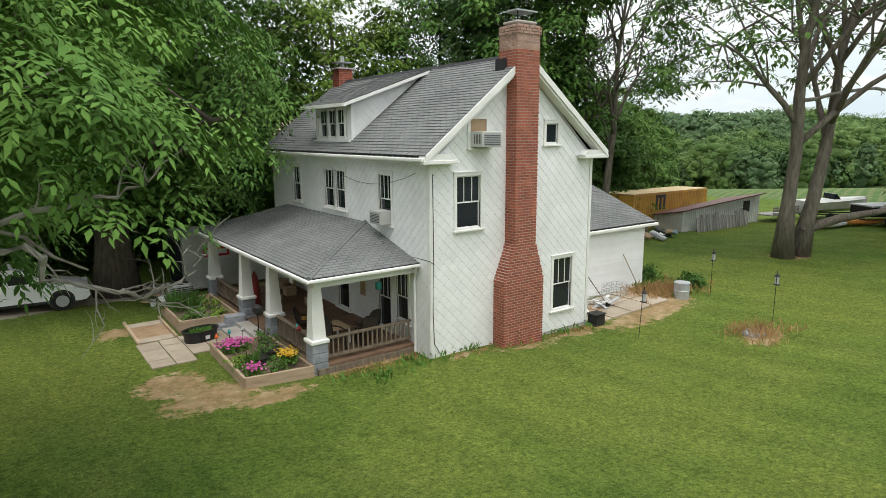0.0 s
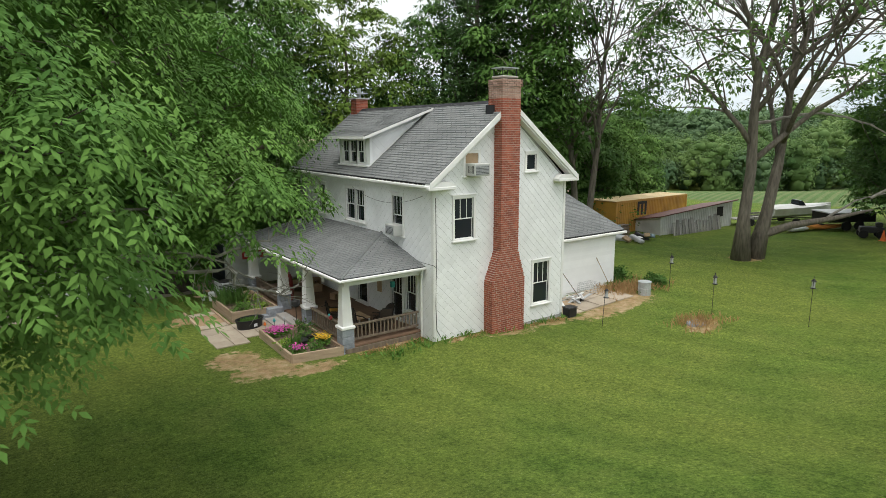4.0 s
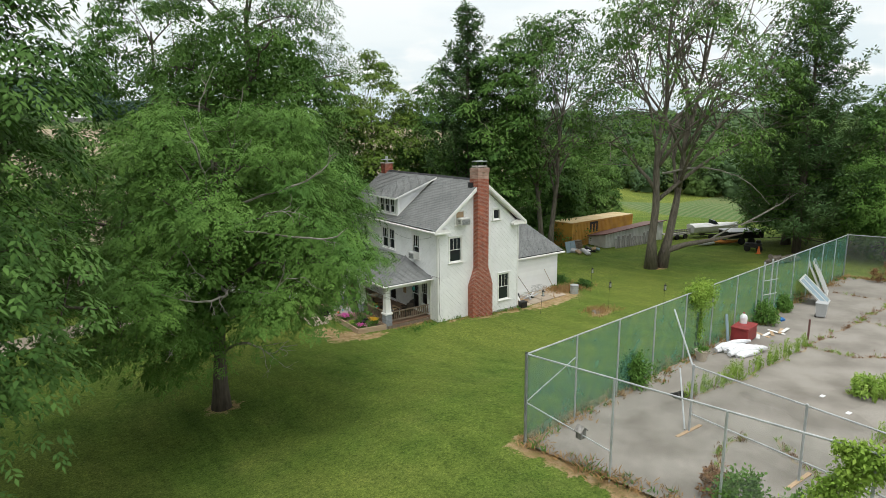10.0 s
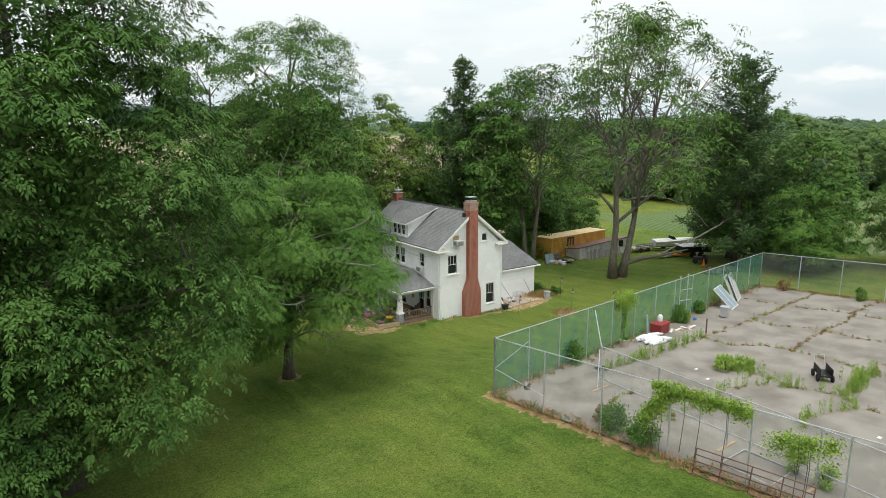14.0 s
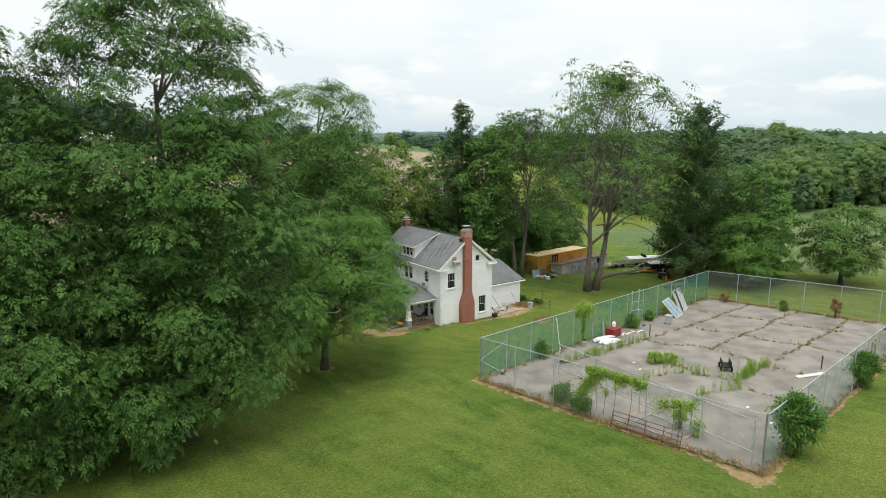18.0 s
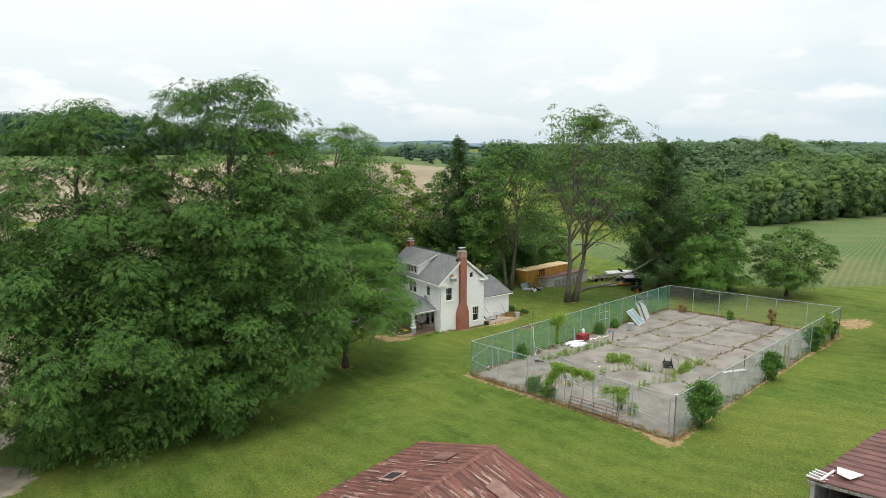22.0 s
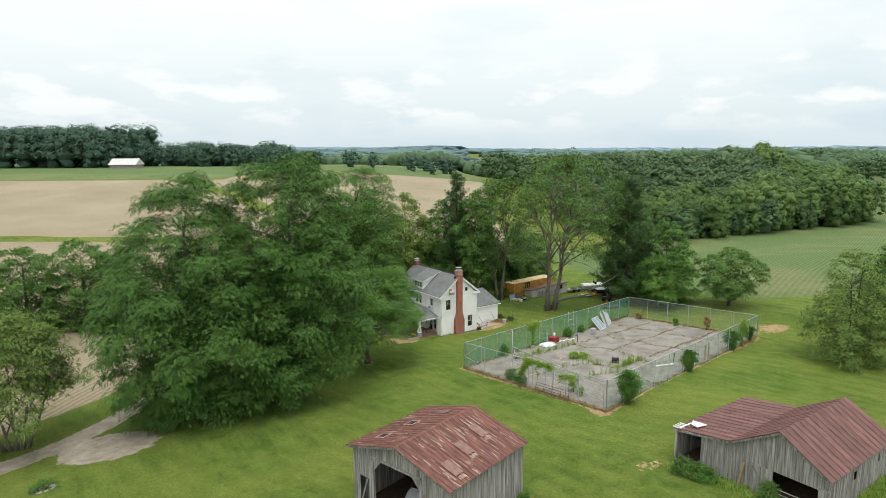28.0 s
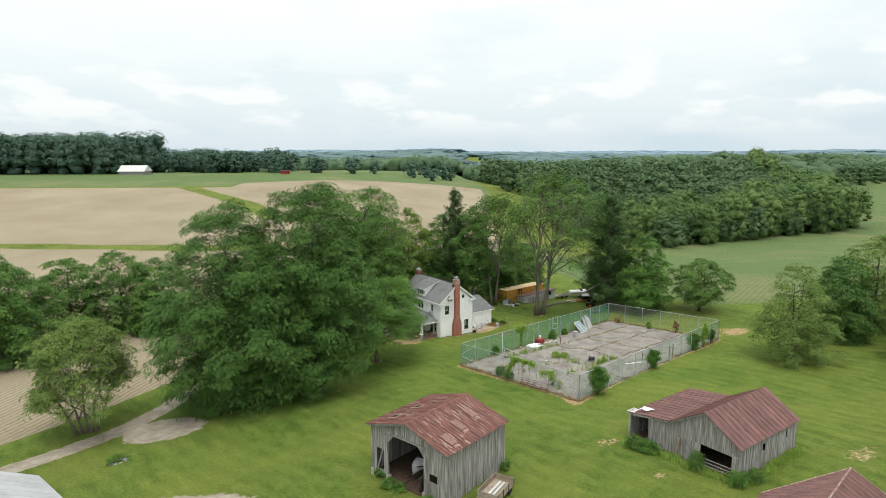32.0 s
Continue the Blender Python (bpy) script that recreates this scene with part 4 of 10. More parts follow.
for ra, rb in zip(rings, rings[1:]):
    for k in range(4):
        core.faces.new((ra[k], ra[(k + 1) % 4], rb[(k + 1) % 4], rb[k]))
core.faces.new(rings[-1])
part("core", core, mortar, chimney)
part("stack_core", B((2.812, 3.688, 0.0, 0.34, 8.3, 9.47)), mortar, chimney)

part("chimney_cap", B((2.86, 3.64, -0.38, 0.28, 9.52, 9.6), bevel=0.03), concrete, chimney, "pale concrete crown")
part("flashing", B((2.7, 3.8, 0.0, 0.4, 8.2, 8.56)), roof_dark, chimney, "black flashing")
part("rain_hood", B((2.85, 3.65, -0.36, 0.26, 9.86, 9.9)), galv, chimney, "metal rain cap")
for a, b in ((2.92, -0.3), (3.58, -0.3), (2.92, 0.2), (3.58, 0.2)):
    part("hood_leg", B((a - 0.015, a + 0.015, b - 0.015, b + 0.015, 9.58, 9.87)), roof_dark, chimney)

# ---- trees ----
def unit_rows(a):
    return a / np.linalg.norm(a, axis=1, keepdims=True).clip(1e-6)


def sprays(rng, centres, ups, radii, fronds, leaf, wide, leaflets=1, droop=0.5):
    """Umbrella-shaped tufts of drooping leaves, one tuft at each centre; leaflets: 1 for whole leaves, more for feathered ones."""
    ups = unit_rows(np.asarray(ups, float))
    n = np.maximum(3, (fronds * rng.uniform(0.7, 1.3, len(centres))).astype(int))
    c, nz, r = np.repeat(centres, n, 0), np.repeat(ups, n, 0), np.repeat(radii, n)
    m = len(c)
    e1 = unit_rows(np.cross(nz, np.array([0.31, 0.95, 0.05])))
    e2 = np.cross(nz, e1)
    an, q = rng.uniform(0, math.tau, m), np.sqrt(rng.random(m)) * 0.92
    way = e1 * np.cos(an)[:, None] + e2 * np.sin(an)[:, None]
    p = c + way * (q * r)[:, None] + nz * (r * (0.2 - 0.42 * q * q + rng.normal(0, 0.06, m)))[:, None]
    axis = unit_rows(way + rng.normal(0, 0.38, (m, 3)) - nz * (0.42 * q)[:, None] - np.array([0, 0, droop * 0.35]))
    nor = nz + way * (0.55 * q)[:, None] + rng.normal(0, 0.24, (m, 3))
    if leaflets == 1:
        return leaves(p, axis, nor, leaf, wide, rng)
    side = unit_rows(np.cross(axis, nor))
    ln = leaf * rng.uniform(0.7, 1.25, (m, 1))
    sag = np.array([0, 0, -1.0])
    out = []
    pairs = leaflets // 2
    for k in range(pairs):
        s = 0.28 + 0.6 * k / max(1, pairs - 0.4)
        root = p + axis * ln * s + sag * ln * (0.22 * s * s)
        size = wide * (1.0 - 0.25 * abs(s - 0.5))
        for sg in (-1, 1):
            ax = axis * 0.62 + side * sg * 0.8 + sag * 0.12 + rng.normal(0, 0.1, (m, 3))
            out.append(leaves(root, ax, nor + side * sg * 0.3, size, size * 0.44, rng))
    root = p + axis * ln * 0.82 + sag * ln * 0.16
    out.append(leaves(root, axis + sag * 0.25, nor, wide * 0.95, wide * 0.42, rng))
    return np.concatenate(out)


DOME = ((0.0, 0.62), (0.08, 0.86), (0.25, 1.0), (0.45, 0.98), (0.65, 0.86), (0.8, 0.66), (0.92, 0.4), (1.0, 0.08))
ROUND = ((0.0, 0.3), (0.1, 0.66), (0.25, 0.9), (0.45, 1.0), (0.65, 0.93), (0.82, 0.68), (0.93, 0.4), (1.0, 0.08))


def bough_parts(rng, height, radius, crown_lo, trunk_r=0.3, boughs=60, rb=2.0, clumps=7, fronds=28, leaf=0.42, wide=0.2, leaflets=1, limbs=14, lump=0.16, lean=(0, 0), forks=1, bend=0.4, core=1.0, core_leaf=0.0, inner=0.35, shape=DOME, skirt=(0, 0), lift=0.5, deepest=0.72):
    """A full crown: large boughs over a lumpy outline, each a heap of leafy tufts, on limbs that carry them; dark foliage inside.
    skirt: a bearing and a rise, where the crown's lower edge is higher on that side."""
    lob = rng.uniform(0, math.tau, 6)
    hs, rs = [a for a, _ in shape], [b for _, b in shape]

    def surface(az, h, f):
        k = 1 + lump * (0.55 * np.sin(2 * az + lob[0]) + 0.5 * np.sin(3 * az + lob[1] + 5 * h) + 0.45 * np.sin(5 * az - 7 * h + lob[2]) + 0.3 * np.sin(11 * h + lob[3] + az))
        lo = crown_lo + skirt[1] * (0.5 + 0.5 * np.cos(az - skirt[0]))
        rr = np.interp(h, hs, rs) * radius * k * f
        z = lo + (height - lo) * h * (0.9 + 0.1 * k)
        z = np.where(f < 0.68, lo + (z - lo) * (0.45 + 0.5 * f), z - 0.35 * rb * h)
        return np.stack([lean[0] * h + rr * np.cos(az), lean[1] * h + rr * np.sin(az), z], -1)

    nb = boughs + int(boughs * inner)
    hh = np.linspace(0.02, 1.0, 200)
    prof = np.interp(hh, hs, rs)
    wgt = (prof + 0.12) * np.hypot(height - crown_lo, radius * np.gradient(prof, hh))
    cdf = np.cumsum(wgt) / wgt.sum()
    pick = (np.arange(nb) * 0.754878 + rng.uniform(0, 1)) % 1.0
    h = np.interp(pick, cdf, hh)
    az = np.arange(nb) * 0.569840 * math.tau + rng.normal(0, 0.2, nb)
    f = np.where(np.arange(nb) < boughs, 0.76 + 0.3 * rng.uniform(0, 1, nb) ** 0.6, rng.uniform(0.4, 0.66, nb))
    f = np.where(np.arange(nb) < boughs, np.maximum(0.7, f - 0.35 * rb / radius), f)
    rad_b = rb * rng.uniform(0.7, 1.25, nb)
    cen = surface(az, h, f)
    slope = np.interp(h, [0, 0.15, 0.5, 0.8, 1.0], [-0.25, 0.1, 0.35, 0.9, 2.5])
    out_n = unit_rows(np.stack([np.cos(az), np.sin(az), slope], 1))
    # tufts over the upper, outer side of each bough
    kc = np.maximum(3, (clumps * (rad_b / rb) ** 1.6).astype(int))
    bi = np.repeat(np.arange(nb), kc)
    w = unit_rows(rng.normal(0, 1, (len(bi), 3)) + out_n[bi] * 0.75 + (0, 0, lift))
    tc = cen[bi] + w * (rad_b[bi] * rng.uniform(0.35, 1.0, len(bi)))[:, None] * (1, 1, 0.72)
    tc[:, 2] -= 0.18 * np.hypot(*(tc - cen[bi])[:, :2].T)
    tc[:, 2] = np.maximum(tc[:, 2], 0.35 + rng.uniform(0, 0.3, len(tc)))
    tn = 0.28 * w + 0.16 * out_n[bi] + np.array([0, 0, 1.0])
    tr = rad_b[bi] * 0.46 * rng.uniform(0.75, 1.3, len(bi))
    deep = bi >= boughs
    blades = [sprays(rng, tc[~deep], tn[~deep], tr[~deep], fronds, leaf, wide, leaflets)]
    if deep.any():
        blades.append(sprays(rng, tc[deep], tn[deep], tr[deep], max(8, fronds // 2), leaf * 0.8, wide if leaflets == 1 else leaf * 0.42))
    # foliage deep inside
    m_ = int(core * boughs * 55)
    ha, aa = np.interp(rng.random(m_), cdf, hh), rng.uniform(0, math.tau, m_)
    p = surface(aa, ha * 0.95, rng.uniform(0.2, deepest, m_))
    big = core_leaf or 0.26 + 0.025 * radius
    blades.append(leaves(p, rng.normal(0, 1, (m_, 3)), rng.normal(0, 0.8, (m_, 3)) + (0, 0, 1), big, big * 0.65, rng))
    # wood
    lines, stems = [], []
    top_z = crown_lo + (height - crown_lo) * 0.8
    for s_ in range(forks):
        off = Vector((0.5 * trunk_r * (s_ - (forks - 1) / 2) * 2, 0.2 * trunk_r * s_, 0))
        topp = Vector((lean[0] + (s_ - (forks - 1) / 2) * radius * 0.5, lean[1], top_z))
        trunk = [off.lerp(topp, float(q)) + Vector((rng.uniform(-1, 1), rng.uniform(-1, 1), 0)) * (0.05 * height * float(q * (1 - q)) * bend) for q in np.linspace(0, 1, 10)]
        stems.append(trunk)
        lines.append((trunk, [trunk_r * (1.55 if q == 0 else 1.15 if q < 0.12 else 1.0) * (1 - 0.85 * q) + 0.02 for q in np.linspace(0, 1, 10)]))
    goals = []
    for k in range(limbs):
        g = Vector(cen[int((k + 0.5) * boughs / limbs)])
        trunk = stems[k % forks]
        s = max(0.14, min(0.95, (g.z - 0.4 * math.hypot(g.x - lean[0], g.y - lean[1])) / max(trunk[-1].z, 1)))
        j = min(int(s * 9), 8)
        start = trunk[j].lerp(trunk[j + 1], s * 9 - j)
        mid_ = start.lerp(g, 0.5) + Vector((0, 0, 0.12 * (g - start).length))
        limb = [start * (1 - q) ** 2 + mid_ * (2 * q * (1 - q)) + g * q * q + Vector([float(w_) for w_ in rng.uniform(-1, 1, 3)]) * (0.03 * radius * q) for q in [float(w_) for w_ in np.linspace(0, 1, 7)]]
        r0 = max(0.05, trunk_r * (1 - 0.75 * s) * 0.55)
        lines.append((limb, [r0 * (1 - 0.8 * q) + 0.012 for q in np.linspace(0, 1, 7)]))
        goals.append((limb, r0))
    for k, c in enumerate(cen):
        c = Vector(c)
        limb, r0 = min(goals, key=lambda g: min((g[0][3] - c).length, (g[0][6] - c).length, (g[0][5] - c).length))
        p0 = min(limb[2:], key=lambda q: (q - c).length)
        mm = p0.lerp(c, 0.5) + Vector((0, 0, 0.1 * (c - p0).length))
        lines.append(([p0, mm, c], [max(0.02, r0 * 0.4), 0.024, 0.014]))
        for tip in tc[bi == k][::2]:
            tip = Vector(tip)
            lines.append(([c, c.lerp(tip, 0.55) + Vector((0, 0, 0.06)), tip], [0.016, 0.01, 0.005]))
    return lines, np.concatenate(blades)


def limb_parts(rng, height, radius, crown_lo, limbs=9, subs=7, lean=(0, 0), forks=1, trunk_r=0.3, gap=0.0, fronds=26, leaf=0.3, wide=0.15, leaflets=1, lump=0.25, bend=0.3, clump=0.9, spread=1.0, low=-0.45, fan=0.55, first=-0.5):
    """An open tree: forked stems, spreading limbs, twigs, and tufts of leaves at their ends with sky between."""
    lines, tips = [], []
    zc, rz = (height + crown_lo) / 2, (height - crown_lo) / 2
    lob = rng.uniform(0, math.tau, 4)
    def env(az, el):
        k = 1 + lump * (math.sin(2 * az + lob[0]) * 0.5 + math.sin(3 * az + lob[1] + 2 * el) * 0.5 + 0.4 * math.sin(5 * el + lob[2]))
        return Vector((radius * k * math.cos(el) * math.cos(az), radius * k * math.cos(el) * math.sin(az), rz * (1 + 0.3 * (k - 1)) * math.sin(el)))
    for f in range(forks):
        off = Vector((1.5 * trunk_r * (f - (forks - 1) / 2) * 2, -0.6 * trunk_r * f, 0))
        top = Vector((lean[0] + (f - (forks - 1) / 2) * radius * fan, lean[1] + rng.uniform(-0.5, 0.5), zc + rz * 0.55))
        trunk = [off + (top - off) * s + Vector((rng.uniform(-1, 1), rng.uniform(-1, 1), 0)) * 0.03 * height * s * (1 - s) * 4 * bend for s in np.linspace(0, 1, 9)]
        radii = [trunk_r * (1.5 - 0.5 * min(1, s * 10)) * (1 - 0.82 * s) if s > 0 else trunk_r * 1.6 for s in np.linspace(0, 1, 9)]
        lines.append((trunk, radii))
        for i in range(limbs):
            s = 0.25 + 0.72 * (i + rng.uniform(0, 0.9)) / limbs if crown_lo / height > 0.2 else 0.14 + 0.83 * (i + rng.uniform(0, 0.9)) / limbs
            k = s * 8
            j = min(int(k), 7)
            start = trunk[j].lerp(trunk[j + 1], k - j)
            az = i * 2.4 + rng.uniform(-0.5, 0.5) + f * 1.3
            el = max(low, min(1.35, first + (1.4 - first) * (i + 0.5) / limbs + rng.uniform(-0.35, 0.35)))
            goal = Vector((lean[0], lean[1], zc)) + env(az, el) * rng.uniform(0.72, 0.92)
            mid_ = start.lerp(goal, 0.5) + Vector((0, 0, abs(goal.z - start.z) * 0.15 + radius * 0.1))
            limb = [start * (1 - q) ** 2 + mid_ * 2 * q * (1 - q) + goal * q * q + Vector(rng.uniform(-1, 1, 3)) * 0.04 * radius * q for q in np.linspace(0, 1, 7)]
            r0 = max(0.03, trunk_r * (1 - 0.8 * s) * 0.6)
            lines.append((limb, [r0 * (1 - 0.85 * q) + 0.008 for q in np.linspace(0, 1, 7)]))
            tips.append(goal)
            for m_ in range(subs):
                q = rng.uniform(0.3, 1.0)
                p = limb[min(int(q * 6), 6)]
                az2, el2 = az + rng.normal(0, 0.55 * spread), el + rng.normal(0, 0.45)
                el2 = max(low - 0.1, min(1.5, el2))
                end = Vector((lean[0], lean[1], zc)) + env(az2, el2) * rng.uniform(0.55 + 0.35 * q, 1.03)
                mm = p.lerp(end, 0.5) + Vector((0, 0, 0.12 * (end - p).length))
                tw = [p * (1 - h) ** 2 + mm * 2 * h * (1 - h) + end * h * h for h in np.linspace(0, 1, 5)]
                lines.append((tw, [max(0.012, r0 * 0.42) * (1 - 0.8 * h) + 0.004 for h in np.linspace(0, 1, 5)]))
                tips += [end, tw[3]] if rng.random() > 0.35 else [end]
                for _ in range(2):
                    e2 = end + Vector([float(w_) for w_ in rng.normal(0, clump * 0.65, 3)])
                    lines.append(([tw[3], tw[3].lerp(e2, 0.6) + Vector((0, 0, 0.1)), e2], [0.014, 0.01, 0.005]))
                    tips.append(e2)
    tips = np.array([tuple(t) for t in tips])
    tips = tips[rng.random(len(tips)) >= gap]
    up = rng.normal(0, 0.3, (len(tips), 3)) + (0, 0, 1) + 0.04 * (tips - (lean[0], lean[1], zc)) * (1, 1, 0)
    return lines, sprays(rng, tips, up, clump * rng.uniform(0.6, 1.35, len(tips)), fronds, leaf, wide, leaflets)


def tree(name, x, y, label, seed, material, wood=None, category="tree", group="", z=None, style="bough", dead_limbs=(), **kw):
    """A tree on the ground: trunk, each main limb, the twigs, the crown, and bare limbs where it has them."""
    rng_ = np.random.default_rng(seed)
    lines, blades = (bough_parts if style == "bough" else limb_parts)(rng_, **kw)
    t = thing(name, pose(x, y, (gz(x, y) if z is None else z) - 0.05), label, category, group)
    tr = kw.get("trunk_r", 0.3)
    rest = []
    for pts, rad in lines:
        if rad[0] > tr * 1.2:
            part("trunk", tube(pts, rad, 12), wood or bark, t, smooth=True)
        elif len(pts) == 7 and rad[0] > 0.06:
            part("limb", tube(pts, rad, 7), wood or bark, t, smooth=True)
        else:
            rest.append((pts, rad))
    tagged(part_mesh("twig", sticks("twig", rest), wood or bark, t), kind="stuff")
    part_mesh("crown", quads("crown", blades), material, t)
    for pts, r0 in dead_limbs:
        bare_limb(t, [Vector(p) for p in pts], r0, rng_)
    return t


def sticks(name, lines):
    """Thin three-sided twigs along many lines, as one mesh."""
    V_, F_, k = [], [], 0
    for pts, rad in lines:
        pts = np.array([tuple(p) for p in pts])
        d = unit_rows(np.gradient(pts, axis=0))
        a = unit_rows(np.cross(d, np.array([0.43, 0.31, 0.85])))
        b = np.cross(d, a)
        r = np.array([float(v) for v in rad])[:, None]
        ring = [pts + r * (math.cos(q) * a + math.sin(q) * b) for q in (0, 2.0944, 4.1888)]
        n = len(pts)
        V_.append(np.stack(ring, 1).reshape(-1, 3))
        i = np.arange(n - 1)[:, None] * 3
        for s in range(3):
            F_.append(k + np.concatenate([i + s, i + (s + 1) % 3, i + 3 + (s + 1) % 3, i + 3 + s], 1))
        k += 3 * n
    V_, F_ = np.concatenate(V_), np.concatenate(F_)
    me = bpy.data.meshes.new(name)
    me.vertices.add(len(V_))
    me.vertices.foreach_set("co", V_.astype(np.float32).ravel())
    me.loops.add(F_.size)
    me.loops.foreach_set("vertex_index", F_.astype(np.int32).ravel())
    me.polygons.add(len(F_))
    me.polygons.foreach_set("loop_start", np.arange(0, F_.size, 4, dtype=np.int32))
    me.update(calc_edges=True)
    return me


def bare_limb(parent, pts, r0, rng_, twig=1.0):
    """A dead grey limb, curved, with forking twigs."""
    bm = bmesh.new()
    j = lambda k: Vector([float(w) for w in rng_.normal(0, k, 3)])
    ext = [pts[0] * 2 - pts[1]] + list(pts) + [pts[-1] * 2 - pts[-2]]
    fine = []
    for p0, p1, p2, p3 in zip(ext, ext[1:], ext[2:], ext[3:]):
        for q in (0.0, 0.2, 0.4, 0.6, 0.8):
            fine.append(0.5 * (2 * p1 + (p2 - p0) * q + (2 * p0 - 5 * p1 + 4 * p2 - p3) * q * q + (3 * p1 - p0 - 3 * p2 + p3) * q ** 3) + j(0.03))
    fine.append(pts[-1])
    n = len(fine)
    tube(fine, [r0 * (1 - 0.88 * i / (n - 1)) + 0.004 for i in range(n)], 6, bm)
    def shoot(start, way, ln, r, level):
        line, d = [start], way.normalized()
        for _ in range(4):
            d = (d + j(0.28)).normalized()
            line.append(line[-1] + d * ln / 4)
        tube(line, [r * (1 - 0.2 * k) for k in range(5)], 4, bm)
        if level:
            for k in (1, 2, 3):
                shoot(line[k], d + j(0.75), ln * rng_.uniform(0.3, 0.55), r * 0.55, level - 1)
    for i in range(4, n - 1):
        if rng_.random() < 0.55:
            shoot(fine[i], (fine[i + 1] - fine[i - 1]).normalized() * 0.9 + j(0.55), rng_.uniform(0.4, 1.3) * twig, (0.2 * r0 + 0.008) * (0.5 + 0.5 * twig), 1)
    part("dead_limb", bm, dead_wood, parent, "bare grey dead limb")


def conifer(x, y, height, radius, seed, label, bare=0.12, material=None):
    """A pine: a straight stem, whorls of boughs that sweep up at the tips, tufts of needles along them."""
    rng_ = np.random.default_rng(seed)
    t = thing("pine_tree", pose(x, y, gz(x, y) - 0.05), label, "tree")
    part("trunk", tube([(0, 0, 0), (0.1, 0.05, height * 0.5), (0, 0, height)], [0.36, 0.22, 0.03], 10), bark, t, smooth=True)
    lines, cen, ups, rad = [], [], [], []
    z = height * bare
    while z < height - 0.25:
        k = 1 - z / height
        for b_ in range(7):
            az = rng_.uniform(0, math.tau)
            ln = radius * (0.16 + 0.95 * min(1.0, k * 1.25) ** 0.7) * rng_.uniform(0.45, 1.12)
            way = np.array([math.cos(az), math.sin(az), 0])
            root = np.array([0, 0, z])
            tip = root + way * ln + (0, 0, ln * rng_.uniform(0.2, 0.7) + 0.3)
            mid_ = root + way * ln * 0.6 + (0, 0, ln * rng_.uniform(-0.12, 0.08))
            lines.append(([root, mid_, tip], [0.05, 0.03, 0.01]))
            for q in np.arange(0.3, 1.01, 0.42 / max(0.5, ln)):
                c = root * (1 - q) ** 2 + mid_ * 2 * q * (1 - q) + tip * q * q
                cen.append(c + rng_.normal(0, 0.22, 3) * (1, 1, 0.35))
                ups.append(way * 0.35 + (0, 0, 1) + rng_.normal(0, 0.2, 3))
                rad.append(0.34 + 0.08 * ln)
        z += height * rng_.uniform(0.022, 0.036)
    tagged(part_mesh("bough", sticks("bough", lines), bark, t), kind="stuff")
    cen, ups, rad = np.array(cen), unit_rows(np.array(ups)), np.array(rad)
    n = 30
    c, u_, r = np.repeat(cen, n, 0), np.repeat(ups, n, 0), np.repeat(rad, n)
    ax = unit_rows(rng_.normal(0, 1, (len(c), 3)) * (1, 1, 0.55) + u_ * 0.55)
    blades = leaves(c + ax * (r * rng_.uniform(0.05, 0.7, len(c)))[:, None], ax, rng_.normal(0, 0.5, (len(c), 3)) + (0, 0, 1), 0.38, 0.125, rng_)
    part_mesh("crown", quads("crown", blades), material or needle_dark, t)
    return t


def at_uv(u, v):
    return xy(u, v)


FULL = ((0.0, 0.55), (0.08, 0.75), (0.2, 0.96), (0.32, 1.02), (0.5, 0.97), (0.7, 0.9), (0.85, 0.78), (0.93, 0.62), (0.98, 0.4), (1.0, 0.12))
DEAD_TWIGS = (
    ([(0, -0.5, 5.8), (-0.7, -4.6, 6.2), (-1.9, -5.6, 6.4), (-3.2, -5.8, 7.0)], 0.07), ([(0.2, -3.5, 5.9), (0.3, -6.2, 6.5), (0.7, -7.0, 7.2)], 0.045),
    ([(-0.1, -1, 2.8), (-0.2, -4.2, 4.2), (0.6, -5.2, 4.0), (1.0, -5.7, 4.5)], 0.06), ([(0.6, -3, 8.0), (1.7, -7.4, 8.3), (2.3, -8.1, 8.7)], 0.045),
    ([(0.3, -2, 8), (0.5, -5.8, 9.0), (0.9, -7.0, 9.3)], 0.045), ([(0, -0.8, 9), (-0.8, -3.4, 10.6), (-1.5, -4.2, 12.2)], 0.06),
    ([(0.5, -2, 9), (2.0, -5.6, 10.0), (2.8, -6.4, 10.9)], 0.05), ([(0.2, -1, 5), (-1.6, -4.6, 7.2), (-2.4, -5.4, 8.4)], 0.05))
tree("walnut_tree", -14.73, -4.76, "leafy walnut tree with dead grey twigs on the lawn", 11, leaf_bright, dead_limbs=DEAD_TWIGS, lean=(0.5, -0.3), height=12.8, radius=6.6, crown_lo=2.9, skirt=(0.1, 2.3), boughs=78, rb=1.5, clumps=11, fronds=42, leaf=0.42, wide=0.125, leaflets=7, core=4.0, core_leaf=0.16, deepest=0.6, trunk_r=0.27, limbs=18, lump=0.3, shape=((0.0, 0.4), (0.12, 0.7), (0.3, 1.0), (0.48, 0.95), (0.65, 0.8), (0.82, 0.58), (0.94, 0.34), (1.0, 0.1)))
tree("walnut_tree", *at_uv(-24.7, -28.3), "huge spreading walnut tree with foliage down to the lawn", 21, leaf_mid, height=24.2, radius=8.1, crown_lo=0.3, boughs=150, rb=2.1, clumps=12, fronds=27, leaf=0.38, wide=0.2, leaflets=5, core=4.5, core_leaf=0.24, deepest=0.66, trunk_r=0.5, limbs=20, lump=0.1, inner=0.5, shape=((0.0, 0.45), (0.08, 0.7), (0.2, 0.94), (0.34, 1.02), (0.48, 0.98), (0.62, 0.86), (0.78, 0.66), (0.9, 0.42), (1.0, 0.12)))
